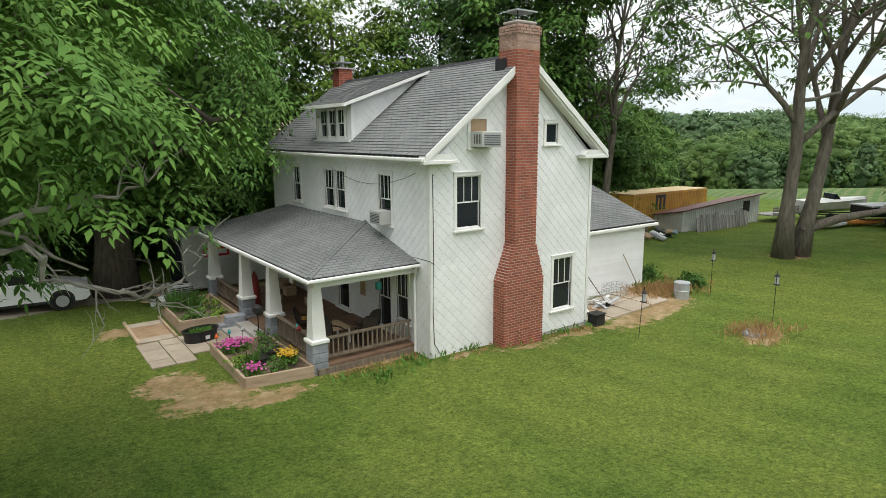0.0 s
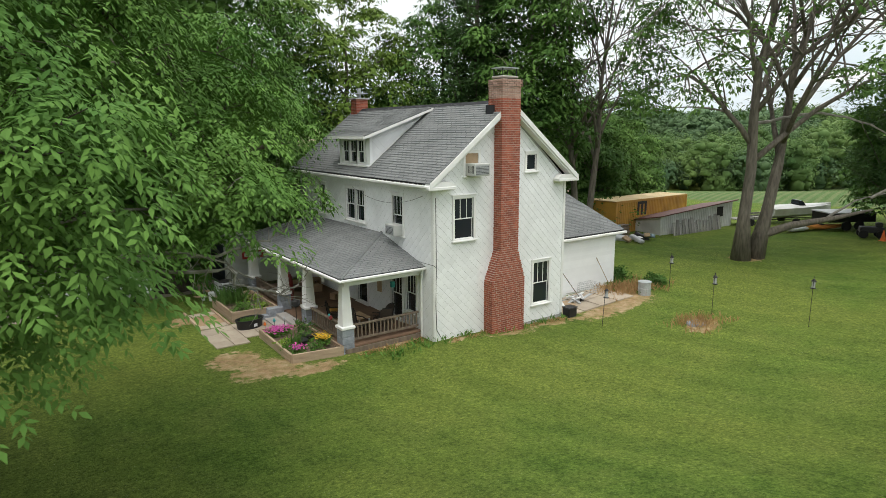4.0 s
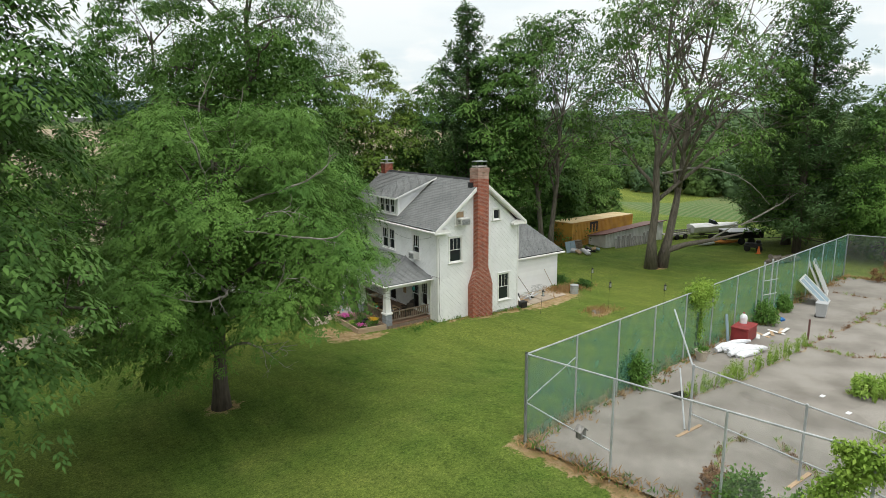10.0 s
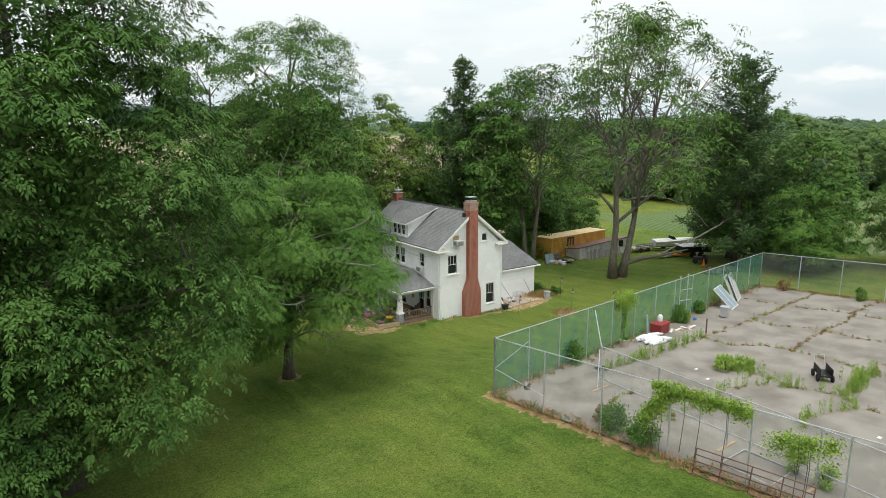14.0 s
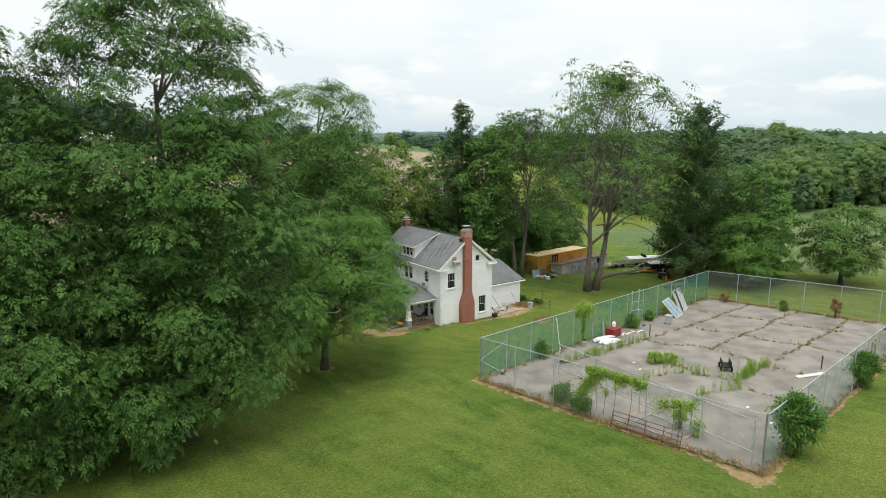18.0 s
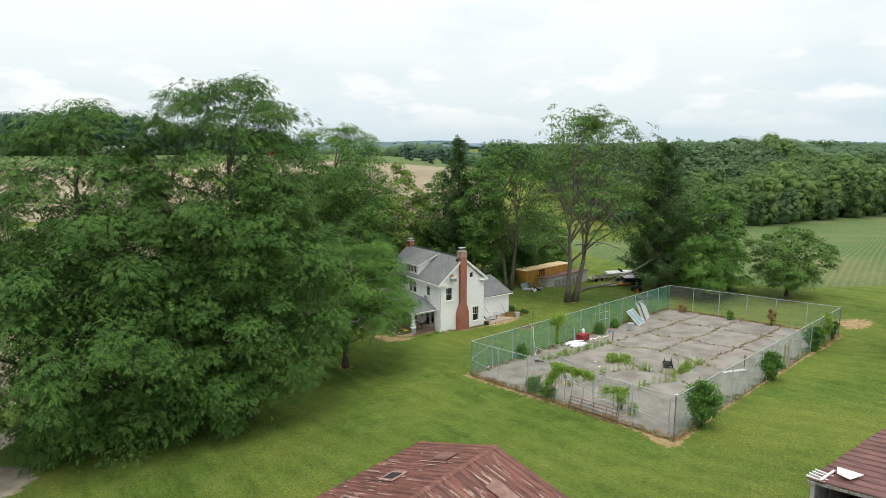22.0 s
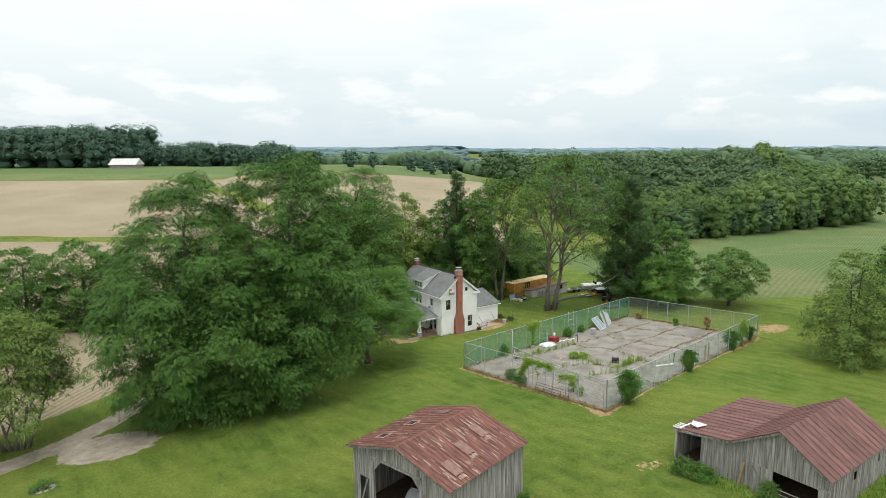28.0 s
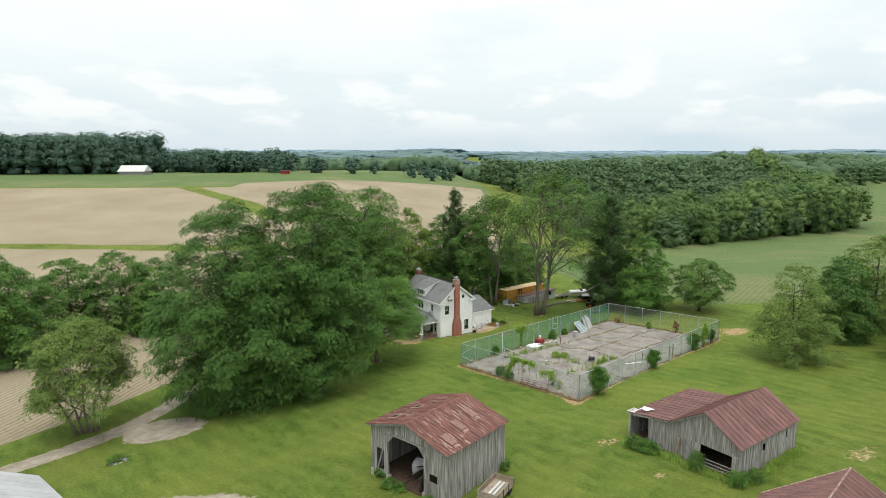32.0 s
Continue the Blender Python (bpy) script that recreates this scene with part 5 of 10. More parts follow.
tree("walnut_tree", *at_uv(-15.2, -25.4), "tall walnut tree with dense green crown", 22, leaf_mid, height=25.6, radius=6.2, crown_lo=0.4, skirt=(0.9, 3.2), boughs=125, rb=2.0, clumps=12, fronds=27, leaf=0.38, wide=0.2, leaflets=5, core=4.5, core_leaf=0.24, deepest=0.66, trunk_r=0.5, limbs=20, lump=0.12, shape=FULL)
tree("shade_tree", *at_uv(-13.2, 8.2), "tall dark shade tree beside the parked car", 23, leaf_dark, height=24.6, radius=6.9, crown_lo=3.2, boughs=102, rb=1.9, clumps=11, fronds=26, leaf=0.42, wide=0.22, leaflets=3, core=2.0, trunk_r=0.62, limbs=16, lump=0.16, shape=FULL)
tree("locust_tree", 23.3, 0.9, "tall twin-trunked tree with thin open foliage", 24, leaf_sparse, bark_grey, style="limbs", lean=(1.6, -1.0), height=26.2, radius=8.4, crown_lo=5.5, low=-0.6, first=-0.6, limbs=14, subs=9, trunk_r=0.37, forks=2, fan=0.62, fronds=32, leaf=0.34, wide=0.15, clump=0.98, gap=0.12, lump=0.35)
tree("yellow_green_tree", *at_uv(-6.5, 25), "yellow-green leafy tree behind the house", 25, leaf_yellow, height=18.7, radius=6.0, crown_lo=0.3, boughs=72, rb=1.7, clumps=13, fronds=29, leaf=0.36, wide=0.18, inner=0.35, core=1.6, core_leaf=0.34, limbs=10)
tree("dark_tree", *at_uv(10.6, 22.5), "tall dark broadleaf tree with slim stems", 26, leaf_dark, bark_grey, style="limbs", height=21.8, radius=6.2, crown_lo=5.0, limbs=12, subs=8, trunk_r=0.27, forks=2, fan=0.7, fronds=23, leaf=0.33, wide=0.16, clump=0.85, gap=0.1, lump=0.35)
tree("dark_tree", *at_uv(6.6, 21.8), "dense dark broadleaf tree in front of the pine", 44, leaf_dark, bark_grey, height=20.0, radius=3.9, crown_lo=4.0, boughs=55, rb=1.5, clumps=13, fronds=29, leaf=0.36, wide=0.18, inner=0.35, core=1.6, core_leaf=0.34, limbs=10, lump=0.22, shape=ROUND)
tree("dark_tree", *at_uv(0.6, 27), "dense dark tree in the belt behind the house", 36, leaf_dark, height=18.2, radius=5.4, crown_lo=1, boughs=60, rb=1.7, clumps=13, fronds=29, leaf=0.36, wide=0.18, inner=0.35, core=1.6, core_leaf=0.34, limbs=10)
tree("dark_tree", *at_uv(12.5, 34), "dense tree in the belt behind the house", 37, leaf_mid, height=10.2, radius=4.6, crown_lo=0.5, boughs=43, rb=1.5, clumps=13, fronds=29, leaf=0.36, wide=0.18, inner=0.35, core=1.6, core_leaf=0.34, limbs=10)
for k, (u, v, h, r) in enumerate([(15.5, 37, 11.8, 4.4), (20.5, 45, 10.5, 4.0)]):
    tree("field_edge_tree", *at_uv(u, v), "bushy green tree behind the shipping container", 170 + k, leaf_sparse, group="trees behind the container", height=h, radius=r, crown_lo=0.3, boughs=44, rb=1.5, clumps=12, fronds=29, leaf=0.36, wide=0.18, inner=0.35, core=1.6, core_leaf=0.34, limbs=8, lump=0.24)
tree("dark_tree", *at_uv(-14, 22), "dark tree in the belt behind the house", 38, leaf_dark, height=21, radius=6, crown_lo=0.4, boughs=74, rb=1.8, clumps=13, fronds=29, leaf=0.36, wide=0.18, inner=0.35, core=1.6, core_leaf=0.34, limbs=10)
tree("dark_tree", *at_uv(-22, 13), "dark tree behind the parked car", 39, leaf_dark, height=24, radius=7, crown_lo=1.2, boughs=90, rb=1.9, clumps=13, fronds=29, leaf=0.36, wide=0.18, inner=0.35, core=1.6, core_leaf=0.34, limbs=10)
tree("dark_tree", *at_uv(-30, 4), "dark tree beside the drive", 40, leaf_dark, height=15, radius=6.0, crown_lo=0.8, boughs=62, rb=1.7, clumps=13, fronds=29, leaf=0.36, wide=0.18, inner=0.35, core=1.6, core_leaf=0.34, limbs=10)
for k, (u, v, h, r) in enumerate([(-9.5, 19.5, 9.5, 4.2), (-18.5, 18, 10, 4.4), (-25, 20, 12, 5), (0.5, 24, 10, 4.0)]):
    tree("thicket_tree", *at_uv(u, v), "low dense dark tree in the thicket behind the house", 160 + k, leaf_dark, group="thicket trees", height=h, radius=r, crown_lo=0.2, boughs=40, rb=1.5, clumps=13, fronds=29, leaf=0.36, wide=0.18, inner=0.35, core=1.6, core_leaf=0.34, limbs=8, lump=0.22)
conifer(*at_uv(2.9, 23), 23.0, 4.0, 27, "tall dark pine behind the house")
conifer(*at_uv(31.9, 16.5), 21.4, 5.6, 28, "tall dark pine at the far end of the court", 0.07)
tree("dark_tree", *at_uv(38.2, 15.2), "dense dark tree beside the court", 29, leaf_dark, height=13.8, radius=4.9, crown_lo=0.4, boughs=62, rb=1.4, clumps=12, fronds=29, leaf=0.36, wide=0.18, inner=0.35, core=1.6, core_leaf=0.34, limbs=12, lump=0.22)
tree("dark_tree", *at_uv(33.5, 21.0), "dense dark tree among the pines", 41, leaf_dark, height=12.5, radius=4.4, crown_lo=1.6, boughs=48, rb=1.4, clumps=13, fronds=29, leaf=0.36, wide=0.18, inner=0.35, core=1.6, core_leaf=0.34, limbs=10)
tree("lower_tree", *at_uv(36.2, 11.6), "feathery green tree in front of the pine", 42, leaf_bright, height=9.5, radius=3.3, crown_lo=2.4, boughs=38, rb=1.3, clumps=7, fronds=26, leaf=0.42, wide=0.2, leaflets=3, trunk_r=0.16, limbs=10, lump=0.25)
tree("field_tree", 45.7, -17.9, "round-crowned young tree at the field edge", 30, leaf_sparse, height=9.5, radius=5.3, crown_lo=2.0, boughs=52, rb=1.2, clumps=9, fronds=36, leaf=0.31, wide=0.15, trunk_r=0.2, limbs=14, lump=0.2, core=0.6, shape=ROUND)
tree("young_tree", -51.7, -5.8, "small multi-stemmed tree beside the gravel drive", 31, leaf_young, bark_grey, style="limbs", height=12.4, radius=4.7, crown_lo=1.2, limbs=7, subs=7, trunk_r=0.14, forks=5, fan=0.5, fronds=38, leaf=0.3, wide=0.13, clump=0.8, gap=0.0, lump=0.3, low=-0.3)
tree("shrub_tree", *at_uv(48.2, -17.9), "large ragged shrubby tree on the lawn", 32, leaf_young, height=13.2, radius=5.6, crown_lo=0.3, boughs=62, rb=1.35, clumps=9, fronds=36, leaf=0.26, wide=0.12, trunk_r=0.18, forks=2, limbs=12, lump=0.26, core=0.8, shape=((0.0, 0.6), (0.15, 0.9), (0.35, 1.0), (0.55, 0.85), (0.75, 0.6), (0.9, 0.36), (1.0, 0.08)))
for k, (u, v, h, r) in enumerate([(-64, 5, 13, 6), (-56.5, 7.5, 14.5, 5.5), (-49, 5, 13, 5), (-62, -12, 14.5, 5.5), (-69, -14, 15, 6), (-71, -3, 15, 6)]):
    tree("hedgerow_tree", *at_uv(u, v), "bushy dark tree in the overgrown field hedge", 50 + k, leaf_dark, group="hedgerow trees", height=h, radius=r, crown_lo=0.3, boughs=52, rb=1.6, clumps=13, fronds=29, leaf=0.36, wide=0.18, inner=0.35, core=1.6, core_leaf=0.34, limbs=8, lump=0.26)
for k, (u, v, h, r) in enumerate([(60.8, -8, 12.6, 4.4), (70, -2, 14.2, 6.6), (75, -12, 14, 6), (66, -20, 8.5, 4)]):
    tree("lawn_edge_tree", *at_uv(u, v), "full leafy tree at the edge of the lawn", 60 + k, leaf_mid if k % 2 == 0 else leaf_young, group="lawn edge trees", height=h, radius=r, crown_lo=0.3, boughs=52, rb=1.6, clumps=13, fronds=29, leaf=0.36, wide=0.18, inner=0.35, core=1.6, core_leaf=0.34, limbs=8, lump=0.24)


# ---- woods ----
def woods(name, spots, label, material, boughs, leaf_n, leaf, seed, low=0.12):
    """Many trees of one wood, each a crown of leafy boughs, as one object."""
    rng_ = np.random.default_rng(seed)
    out, lump_c, lump_r = [], [], []
    for x, y, h, r in spots:
        z = gz(x, y)
        nb = max(6, int(boughs * rng_.uniform(0.8, 1.2)))
        i = np.arange(nb) + 0.5
        hh = low + (0.92 - low) * (i * 0.754878 % 1.0) ** 0.75
        az = i * 0.569840 * math.tau + rng_.uniform(0, 6)
        k = 1 + 0.18 * np.sin(2 * az + rng_.uniform(0, 6)) + 0.14 * np.sin(3 * az + 6 * hh)
        rr = r * k * np.interp(hh, [0, 0.25, 0.5, 0.75, 0.9, 1.0], [0.7, 0.95, 1.0, 0.84, 0.55, 0.2]) * 0.78
        c = np.stack([x + rr * np.cos(az), y + rr * np.sin(az), z + h * hh * 0.95], 1)
        br = r * 0.4 * rng_.uniform(0.75, 1.25, nb)
        per = max(8, leaf_n // nb)
        idx = np.repeat(np.arange(nb), per)
        o_n = unit_rows(np.stack([np.cos(az), np.sin(az), np.interp(hh, [0, 0.6, 1], [0.1, 0.6, 2.5])], 1))
        w = unit_rows(rng_.normal(0, 0.8, (len(idx), 3)) + 0.7 * o_n[idx] + (0, 0, 0.55))
        p = c[idx] + w * br[idx][:, None] * rng_.uniform(0.72, 1.12, (len(idx), 1)) * (1, 1, 0.85)
        ax = np.cross(w, rng_.normal(0, 1, (len(idx), 3)))
        out.append(leaves(p, ax, w + rng_.normal(0, 0.16, (len(idx), 3)) + (0, 0, 0.35), leaf, leaf * 0.75, rng_))
        hc = np.linspace(0.1, 0.75, 4)
        lump_c += [c, np.stack([np.full(4, x), np.full(4, y), z + h * hc], 1)]
        lump_r += [br * 0.44, r * np.array([0.4, 0.46, 0.44, 0.3])]
    lumps = np.concatenate(lump_c), np.concatenate(lump_r)
    return tagged(part_mesh(name, quads(name, np.concatenate(out), lumps), material), label, "woods", kind="stuff")


def scatter(seed, n, test, size, slim=1.0, apart=0.0):
    """Places for trees with heights and radii; apart: how far crowns keep from each other, 1 for touching."""
    rng_ = np.random.default_rng(seed)
    out = []
    for _ in range(60 * n):
        s = test(rng_)
        if s:
            x, y = xy(*s)
            h = rng_.uniform(*size)
            r = h * slim * rng_.uniform(0.42, 0.58)
            if all(math.hypot(x - a, y - b) > apart * (r + q) for a, b, _h, q in out):
                out.append((x, y, h, r))
                if len(out) == n:
                    break
    return out


def right_wood(r, deep=150):
    u, v = r.uniform(60, 420), r.uniform(100, 560)
    edge_ = 181 + 0.53 * (u - 104) + 2.6 * max(0, u - 238) if u > 104 else 181 + 0.6 * (104 - u)
    return (u, v) if edge_ < v < edge_ + deep else None


def rising(spots, ks=(0.5, 0.76, 0.9, 1.18)):
    """The wood stands low in the hollow and grows taller up the slope."""
    out = []
    for x, y, h, r in spots:
        k = float(np.interp(uv(x, y)[0], [60, 104, 150, 230], ks))
        out.append((x, y, h * k, r * (0.4 + 0.6 * k)))
    return out


woods("near_woods", rising(scatter(71, 85, lambda r: right_wood(r, 60), (18, 29), 0.78, 0.62)), "green broadleaf wood beyond the crop field", leaf_wood, 40, 2300, 0.66, 81)
woods("wood_edge_bushes", scatter(77, 60, lambda r: right_wood(r, 7), (3.5, 8), 1.25), "leafy bushes along the edge of the wood", leaf_wood, 12, 600, 0.42, 87)
woods("near_woods", rising(scatter(72, 150, right_wood, (17, 27), 0.9, 0.6), (0.42, 0.52, 0.62, 1.0)), "broadleaf wood in the valley", leaf_valley, 24, 700, 1.0, 82)
woods("hill_trees", scatter(73, 44, lambda r: (r.uniform(-340, -222), r.uniform(335, 385)), (24, 31), 0.9, 0.5), "dark row of tall trees on the hill", leaf_hill_haze, 30, 1200, 1.3, 83)
woods("hill_trees", scatter(74, 46, lambda r: (r.uniform(-235, -118), r.uniform(350, 410)), (12, 18)), "tree row on the hill crest", leaf_hill_haze, 20, 700, 1.2, 84)
woods("crest_trees", scatter(75, 14, lambda r: (r.uniform(-118, 10), r.uniform(330, 380)), (7, 12)), "scattered trees on the hill crest", leaf_hill_haze, 14, 420, 0.8, 85)


def canopy(name, seed, u0, u1, v0, v1, step, size, material, label, clear=0.0):
    """Far woods as a sea of lumpy crowns."""
    rng_ = np.random.default_rng(seed)
    base = bmesh.new()
    bmesh.ops.create_icosphere(base, subdivisions=2 if step < 50 else 1, radius=1)
    bv = np.array([v.co[:] for v in base.verts])
    bf = np.array([[v.index for v in f.verts] for f in base.faces])
    base.free()
    V_, F_, k = [], [], 0
    for v in np.arange(v0, v1, step):
        half = 0.95 * (v + 110)
        for u in np.arange(max(u0, -half), min(u1, half), step):
            uu, vv = u + rng_.uniform(-0.5, 0.5) * step, v + rng_.uniform(-0.5, 0.5) * step
            if noise.noise((uu / 260, vv / 260, seed)) < clear or (uu < 40 and vv < 800) or (vv < 700 and vv - 200 - 0.9 * (uu - 110) < 90):
                continue
            x, y = xy(uu, vv)
            s = step * (rng_.uniform(0.55, 0.95) if step < 40 else rng_.uniform(0.9, 1.4))
            hh = size * (rng_.uniform(0.7, 1.2) if step < 40 else rng_.uniform(0.6, 0.85))
            q = bv * (1 + rng_.normal(0, 0.24, (len(bv), 1)))
            V_.append(q * (s, s, hh * 0.55) + (x, y, gz(x, y) + hh * 0.45))
            F_.append(bf + k)
            k += len(bv)
    V_, F_ = np.concatenate(V_), np.concatenate(F_)
    me = bpy.data.meshes.new(name)
    me.vertices.add(len(V_))
    me.vertices.foreach_set("co", V_.astype(np.float32).ravel())
    me.loops.add(F_.size)
    me.loops.foreach_set("vertex_index", F_.astype(np.int32).ravel())
    me.polygons.add(len(F_))
    me.polygons.foreach_set("loop_start", np.arange(0, F_.size, 3, dtype=np.int32))
    me.update(calc_edges=True)
    return tagged(part_mesh(name, me, material), label, "woods", kind="stuff")


wood_farther = M("distant_foliage", (0.08, 0.13, 0.065), (0.055, 0.095, 0.052), 0.02, 1.0, 0.6, 0.3, rand=0.3, fine=0.4)
# distance haze is put into this base colour: greyer and bluer than the leaves
wood_haze = M("haze_tinted_foliage", (0.12, 0.185, 0.18), (0.095, 0.155, 0.155), 0.004, 1.0, 0.3, 0.1, rand=0.12, fine=0.2)
def far_valley(r):
    u, v = r.uniform(40, 620), r.uniform(290, 700)
    return (u, v) if v - 200 - 0.9 * (u - 110) > 60 and noise.noise((u / 260, v / 260, 91)) > -0.3 else None


woods("valley_woods", scatter(91, 430, far_valley, (14, 24), 0.9, 0.55), "wooded valley of rounded crowns", leaf_valley, 16, 240, 1.8, 95)
canopy("valley_woods", 92, -700, 900, 520, 1250, 15, 17, wood_farther, "distant woods in the valley", -0.1)
canopy("far_woods", 93, -2600, 2600, 1250, 3000, 48, 20, wood_haze, "far woods tinted with painted haze", -0.12)
# paler and bluer again: the haze over the horizon hills, painted into the colour
wood_hills = M("haze_tinted_hill_foliage", (0.2, 0.285, 0.345), (0.18, 0.265, 0.325), 0.003, 1.0, 0.2, 0.1, rand=0.1, fine=0.12)
canopy("far_hills", 94, -3100, 3100, 3000, 4300, 90, 22, wood_hills, "wooded hills on the horizon in a painted haze blue", -0.6)

# ---- court ----
FC, FN, FR = Vector((-8.28, -16.74, 1.78)), Vector((-5.3, -35.17, 2.3)), Vector((30.93, -30.5, 1.65))
FF = Vector((27.6, -11.9, 1.02))


def on_court(s, t):
    """A place on the court: s along the long side, t from the house side across, both 0 to 1."""
    return FC.lerp(FF, s).lerp(FN.lerp(FR, s), t)


bm = bmesh.new()
grid = [[bm.verts.new(on_court(i / 24, j / 12) + Vector((0, 0, 0.05))) for j in range(13)] for i in range(25)]
for i in range(24):
    for j in range(12):
        bm.faces.new((grid[i][j], grid[i][j + 1], grid[i + 1][j + 1], grid[i + 1][j]))
bmesh.ops.recalc_face_normals(bm, faces=bm.faces)
tagged(part("court_paving", bm, asphalt), "cracked grey asphalt tennis court with weeds in its joints", "court", kind="structure")

# press the ground down under the paving
gme = ground.data
co = np.empty(len(gme.vertices) * 3, np.float32)
gme.vertices.foreach_get("co", co)
co = co.reshape(-1, 3)
e1, e2 = np.array(FF - FC)[:2], np.array(FN - FC)[:2]
mat2 = np.linalg.inv(np.stack([e1, e2], 1))
st = (co[:, :2] - np.array(FC)[:2]) @ mat2.T
inside = (st[:, 0] > -0.01) & (st[:, 0] < 1.01) & (st[:, 1] > -0.01) & (st[:, 1] < 1.01)
for k in np.nonzero(inside)[0]:
    s_, t_ = np.clip(st[k], 0, 1)
    co[k, 2] = on_court(float(s_), float(t_)).z - 0.06
gme.vertices.foreach_set("co", co.ravel())
gme.update()

FH = 3.15
fence = thing("court_fence", pose(*FC), "tall chain-link tennis court fence, green screen on the house side", "fence")


def fence_side(a, b, n, fabric, rail_mid=False, label=""):
    side = new("fence_side")
    side.parent = fence
    side.matrix_basis = Matrix.Identity(4)
    la, lb = a - FC, b - FC
    post = None
    for i in range(n + 1):
        p = la.lerp(lb, i / n)
        r = 0.05 if i in (0, n) else 0.035
        if i in (0, n):
            o = part("end_post", tube([(0, 0, -0.3), (0, 0, FH + 0.06)], r), galv, side)
        elif post is None:
            o = post = part("post", tube([(0, 0, -0.3), (0, 0, FH)], r), galv, side)
        else:
            o = post.copy()
            scene.collection.objects.link(o)
        o.location = p
    for h in (FH,) + ((FH * 0.48,) if rail_mid else ()):
        part("rail", tube([la + Vector((0, 0, h)), lb + Vector((0, 0, h))], 0.028), galv, side)
    bm = bmesh.new()
    steps = n * 4
    for i in range(steps + 1):
        p = la.lerp(lb, i / steps)
        wob = 0.03 * math.sin(i * 1.7)
        bm.verts.new((p.x, p.y + wob, p.z + 0.03))
        bm.verts.new((p.x, p.y + wob * 0.4, p.z + FH - 0.01))
    bm.verts.ensure_lookup_table()
    for i in range(steps):
        bm.faces.new([bm.verts[2 * i + k] for k in (0, 2, 3, 1)])
    part("mesh_panel", bm, fabric, side, label)
    return side


fence_side(FC, FF, 13, screen_green, label="green woven windscreen")
fence_side(FC, FN, 6, chain_link)
fence_side(FN, FR, 12, faded_screen, label="faded green windscreen")
fence_side(FF, FR, 6, chain_link)

# ---- barns ----
def board_wall(parent, x0, x1, tops, y, base, mat, facing="y", hole=(), width=0.22, thick=0.03, seed=1):
    """Upright boards between x0 and x1; tops gives the height over x; holes are (x0, x1, z0, z1)."""
    r = np.random.default_rng(seed)
    x = x0
    while x < x1 - 0.02:
        w = min(width * r.uniform(0.75, 1.2), x1 - x)
        zt = float(np.interp(x + w / 2, [t[0] for t in tops], [t[1] for t in tops]))
        segs = [(base + r.uniform(-0.04, 0.06), zt)]
        for h0, h1, hz0, hz1 in hole:
            if h0 < x + w / 2 < h1:
                nxt = []
                for a, b in segs:
                    if hz0 > a:
                        nxt.append((a, min(b, hz0)))
                    if hz1 < b:
                        nxt.append((max(a, hz1), b))
                segs = nxt
        for a, b in segs:
            if b - a < 0.05:
                continue
            dy = r.uniform(-0.008, 0.008)
            bx = (x, x + w - 0.012, y + dy, y + dy + thick, a, b) if facing == "y" else (y + dy, y + dy + thick, x, x + w - 0.012, a, b)
            part("board", B(bx), mat, parent)
        x += w


def metal_slope(parent, name, a, b, c, d, mat, n, rib=0.03, label=""):
    """Roof sheets between eave a..b and ridge d..c (world or local corners), n sheets with standing ribs."""
    a, b, c, d = map(Vector, (a, b, c, d))
    nor = (b - a).cross(d - a).normalized()
    if nor.z < 0:
        nor = -nor
    for i in range(n):
        s0, s1 = i / n, (i + 1) / n
        p = [a.lerp(b, s0), a.lerp(b, s1), d.lerp(c, s1), d.lerp(c, s0)]
        bm = bmesh.new()
        top = [bm.verts.new(q) for q in p]
        bot = [bm.verts.new(q - nor * 0.025) for q in p]
        bm.faces.new(top)
        bm.faces.new(bot[::-1])
        for k in range(4):
            bm.faces.new((top[k], bot[k], bot[(k + 1) % 4], top[(k + 1) % 4]))
        e = (p[1] - p[0]).normalized() * 0.02
        r0, r1 = p[0], p[3]
        v = [bm.verts.new(q) for q in (r0 - e, r0 + nor * rib, r0 + e, r1 - e, r1 + nor * rib, r1 + e)]
        bm.faces.new((v[0], v[1], v[4], v[3]))
        bm.faces.new((v[1], v[2], v[5], v[4]))
        bmesh.ops.recalc_face_normals(bm, faces=bm.faces)
        part(name, bm, mat, parent, label if i == 0 else "")


# open-fronted barn on posts; x along the ridge from the open front, y across
B1 = thing("wagon_barn", pose(-31.4, -39.95, 2.62, 0, 0, 14.0), "weathered grey board barn with rusty red metal roof and open front", "barn")
BL, BW2, BE, BR = 8.1, 4.6, 4.7, 5.95
board_wall(B1, -BW2 + 0.2, BW2 - 0.2, [(-BW2, BE - 0.12), (0, BR - 0.1), (BW2, BE - 0.12)], 0.15, 0.35, grey_board, "x", [(-1.9, 2.3, 0, 4.3), (2.75, 3.7, 0.7, 2.6), (-3.3, -2.5, 1.6, 2.3)], seed=1)
board_wall(B1, 0.2, BL - 0.1, [(0, BE - 0.04), (BL, BE - 0.04)], -BW2 + 0.2, -0.6, grey_board, "y", seed=2)
board_wall(B1, 0.2, BL - 0.1, [(0, BE - 0.04), (BL, BE - 0.04)], BW2 - 0.24, -0.6, grey_board, "y", seed=3)
board_wall(B1, -BW2 + 0.2, BW2 - 0.2, [(-BW2, BE - 0.12), (0, BR - 0.1), (BW2, BE - 0.12)], BL - 0.15, -0.6, grey_board, "x", seed=4)
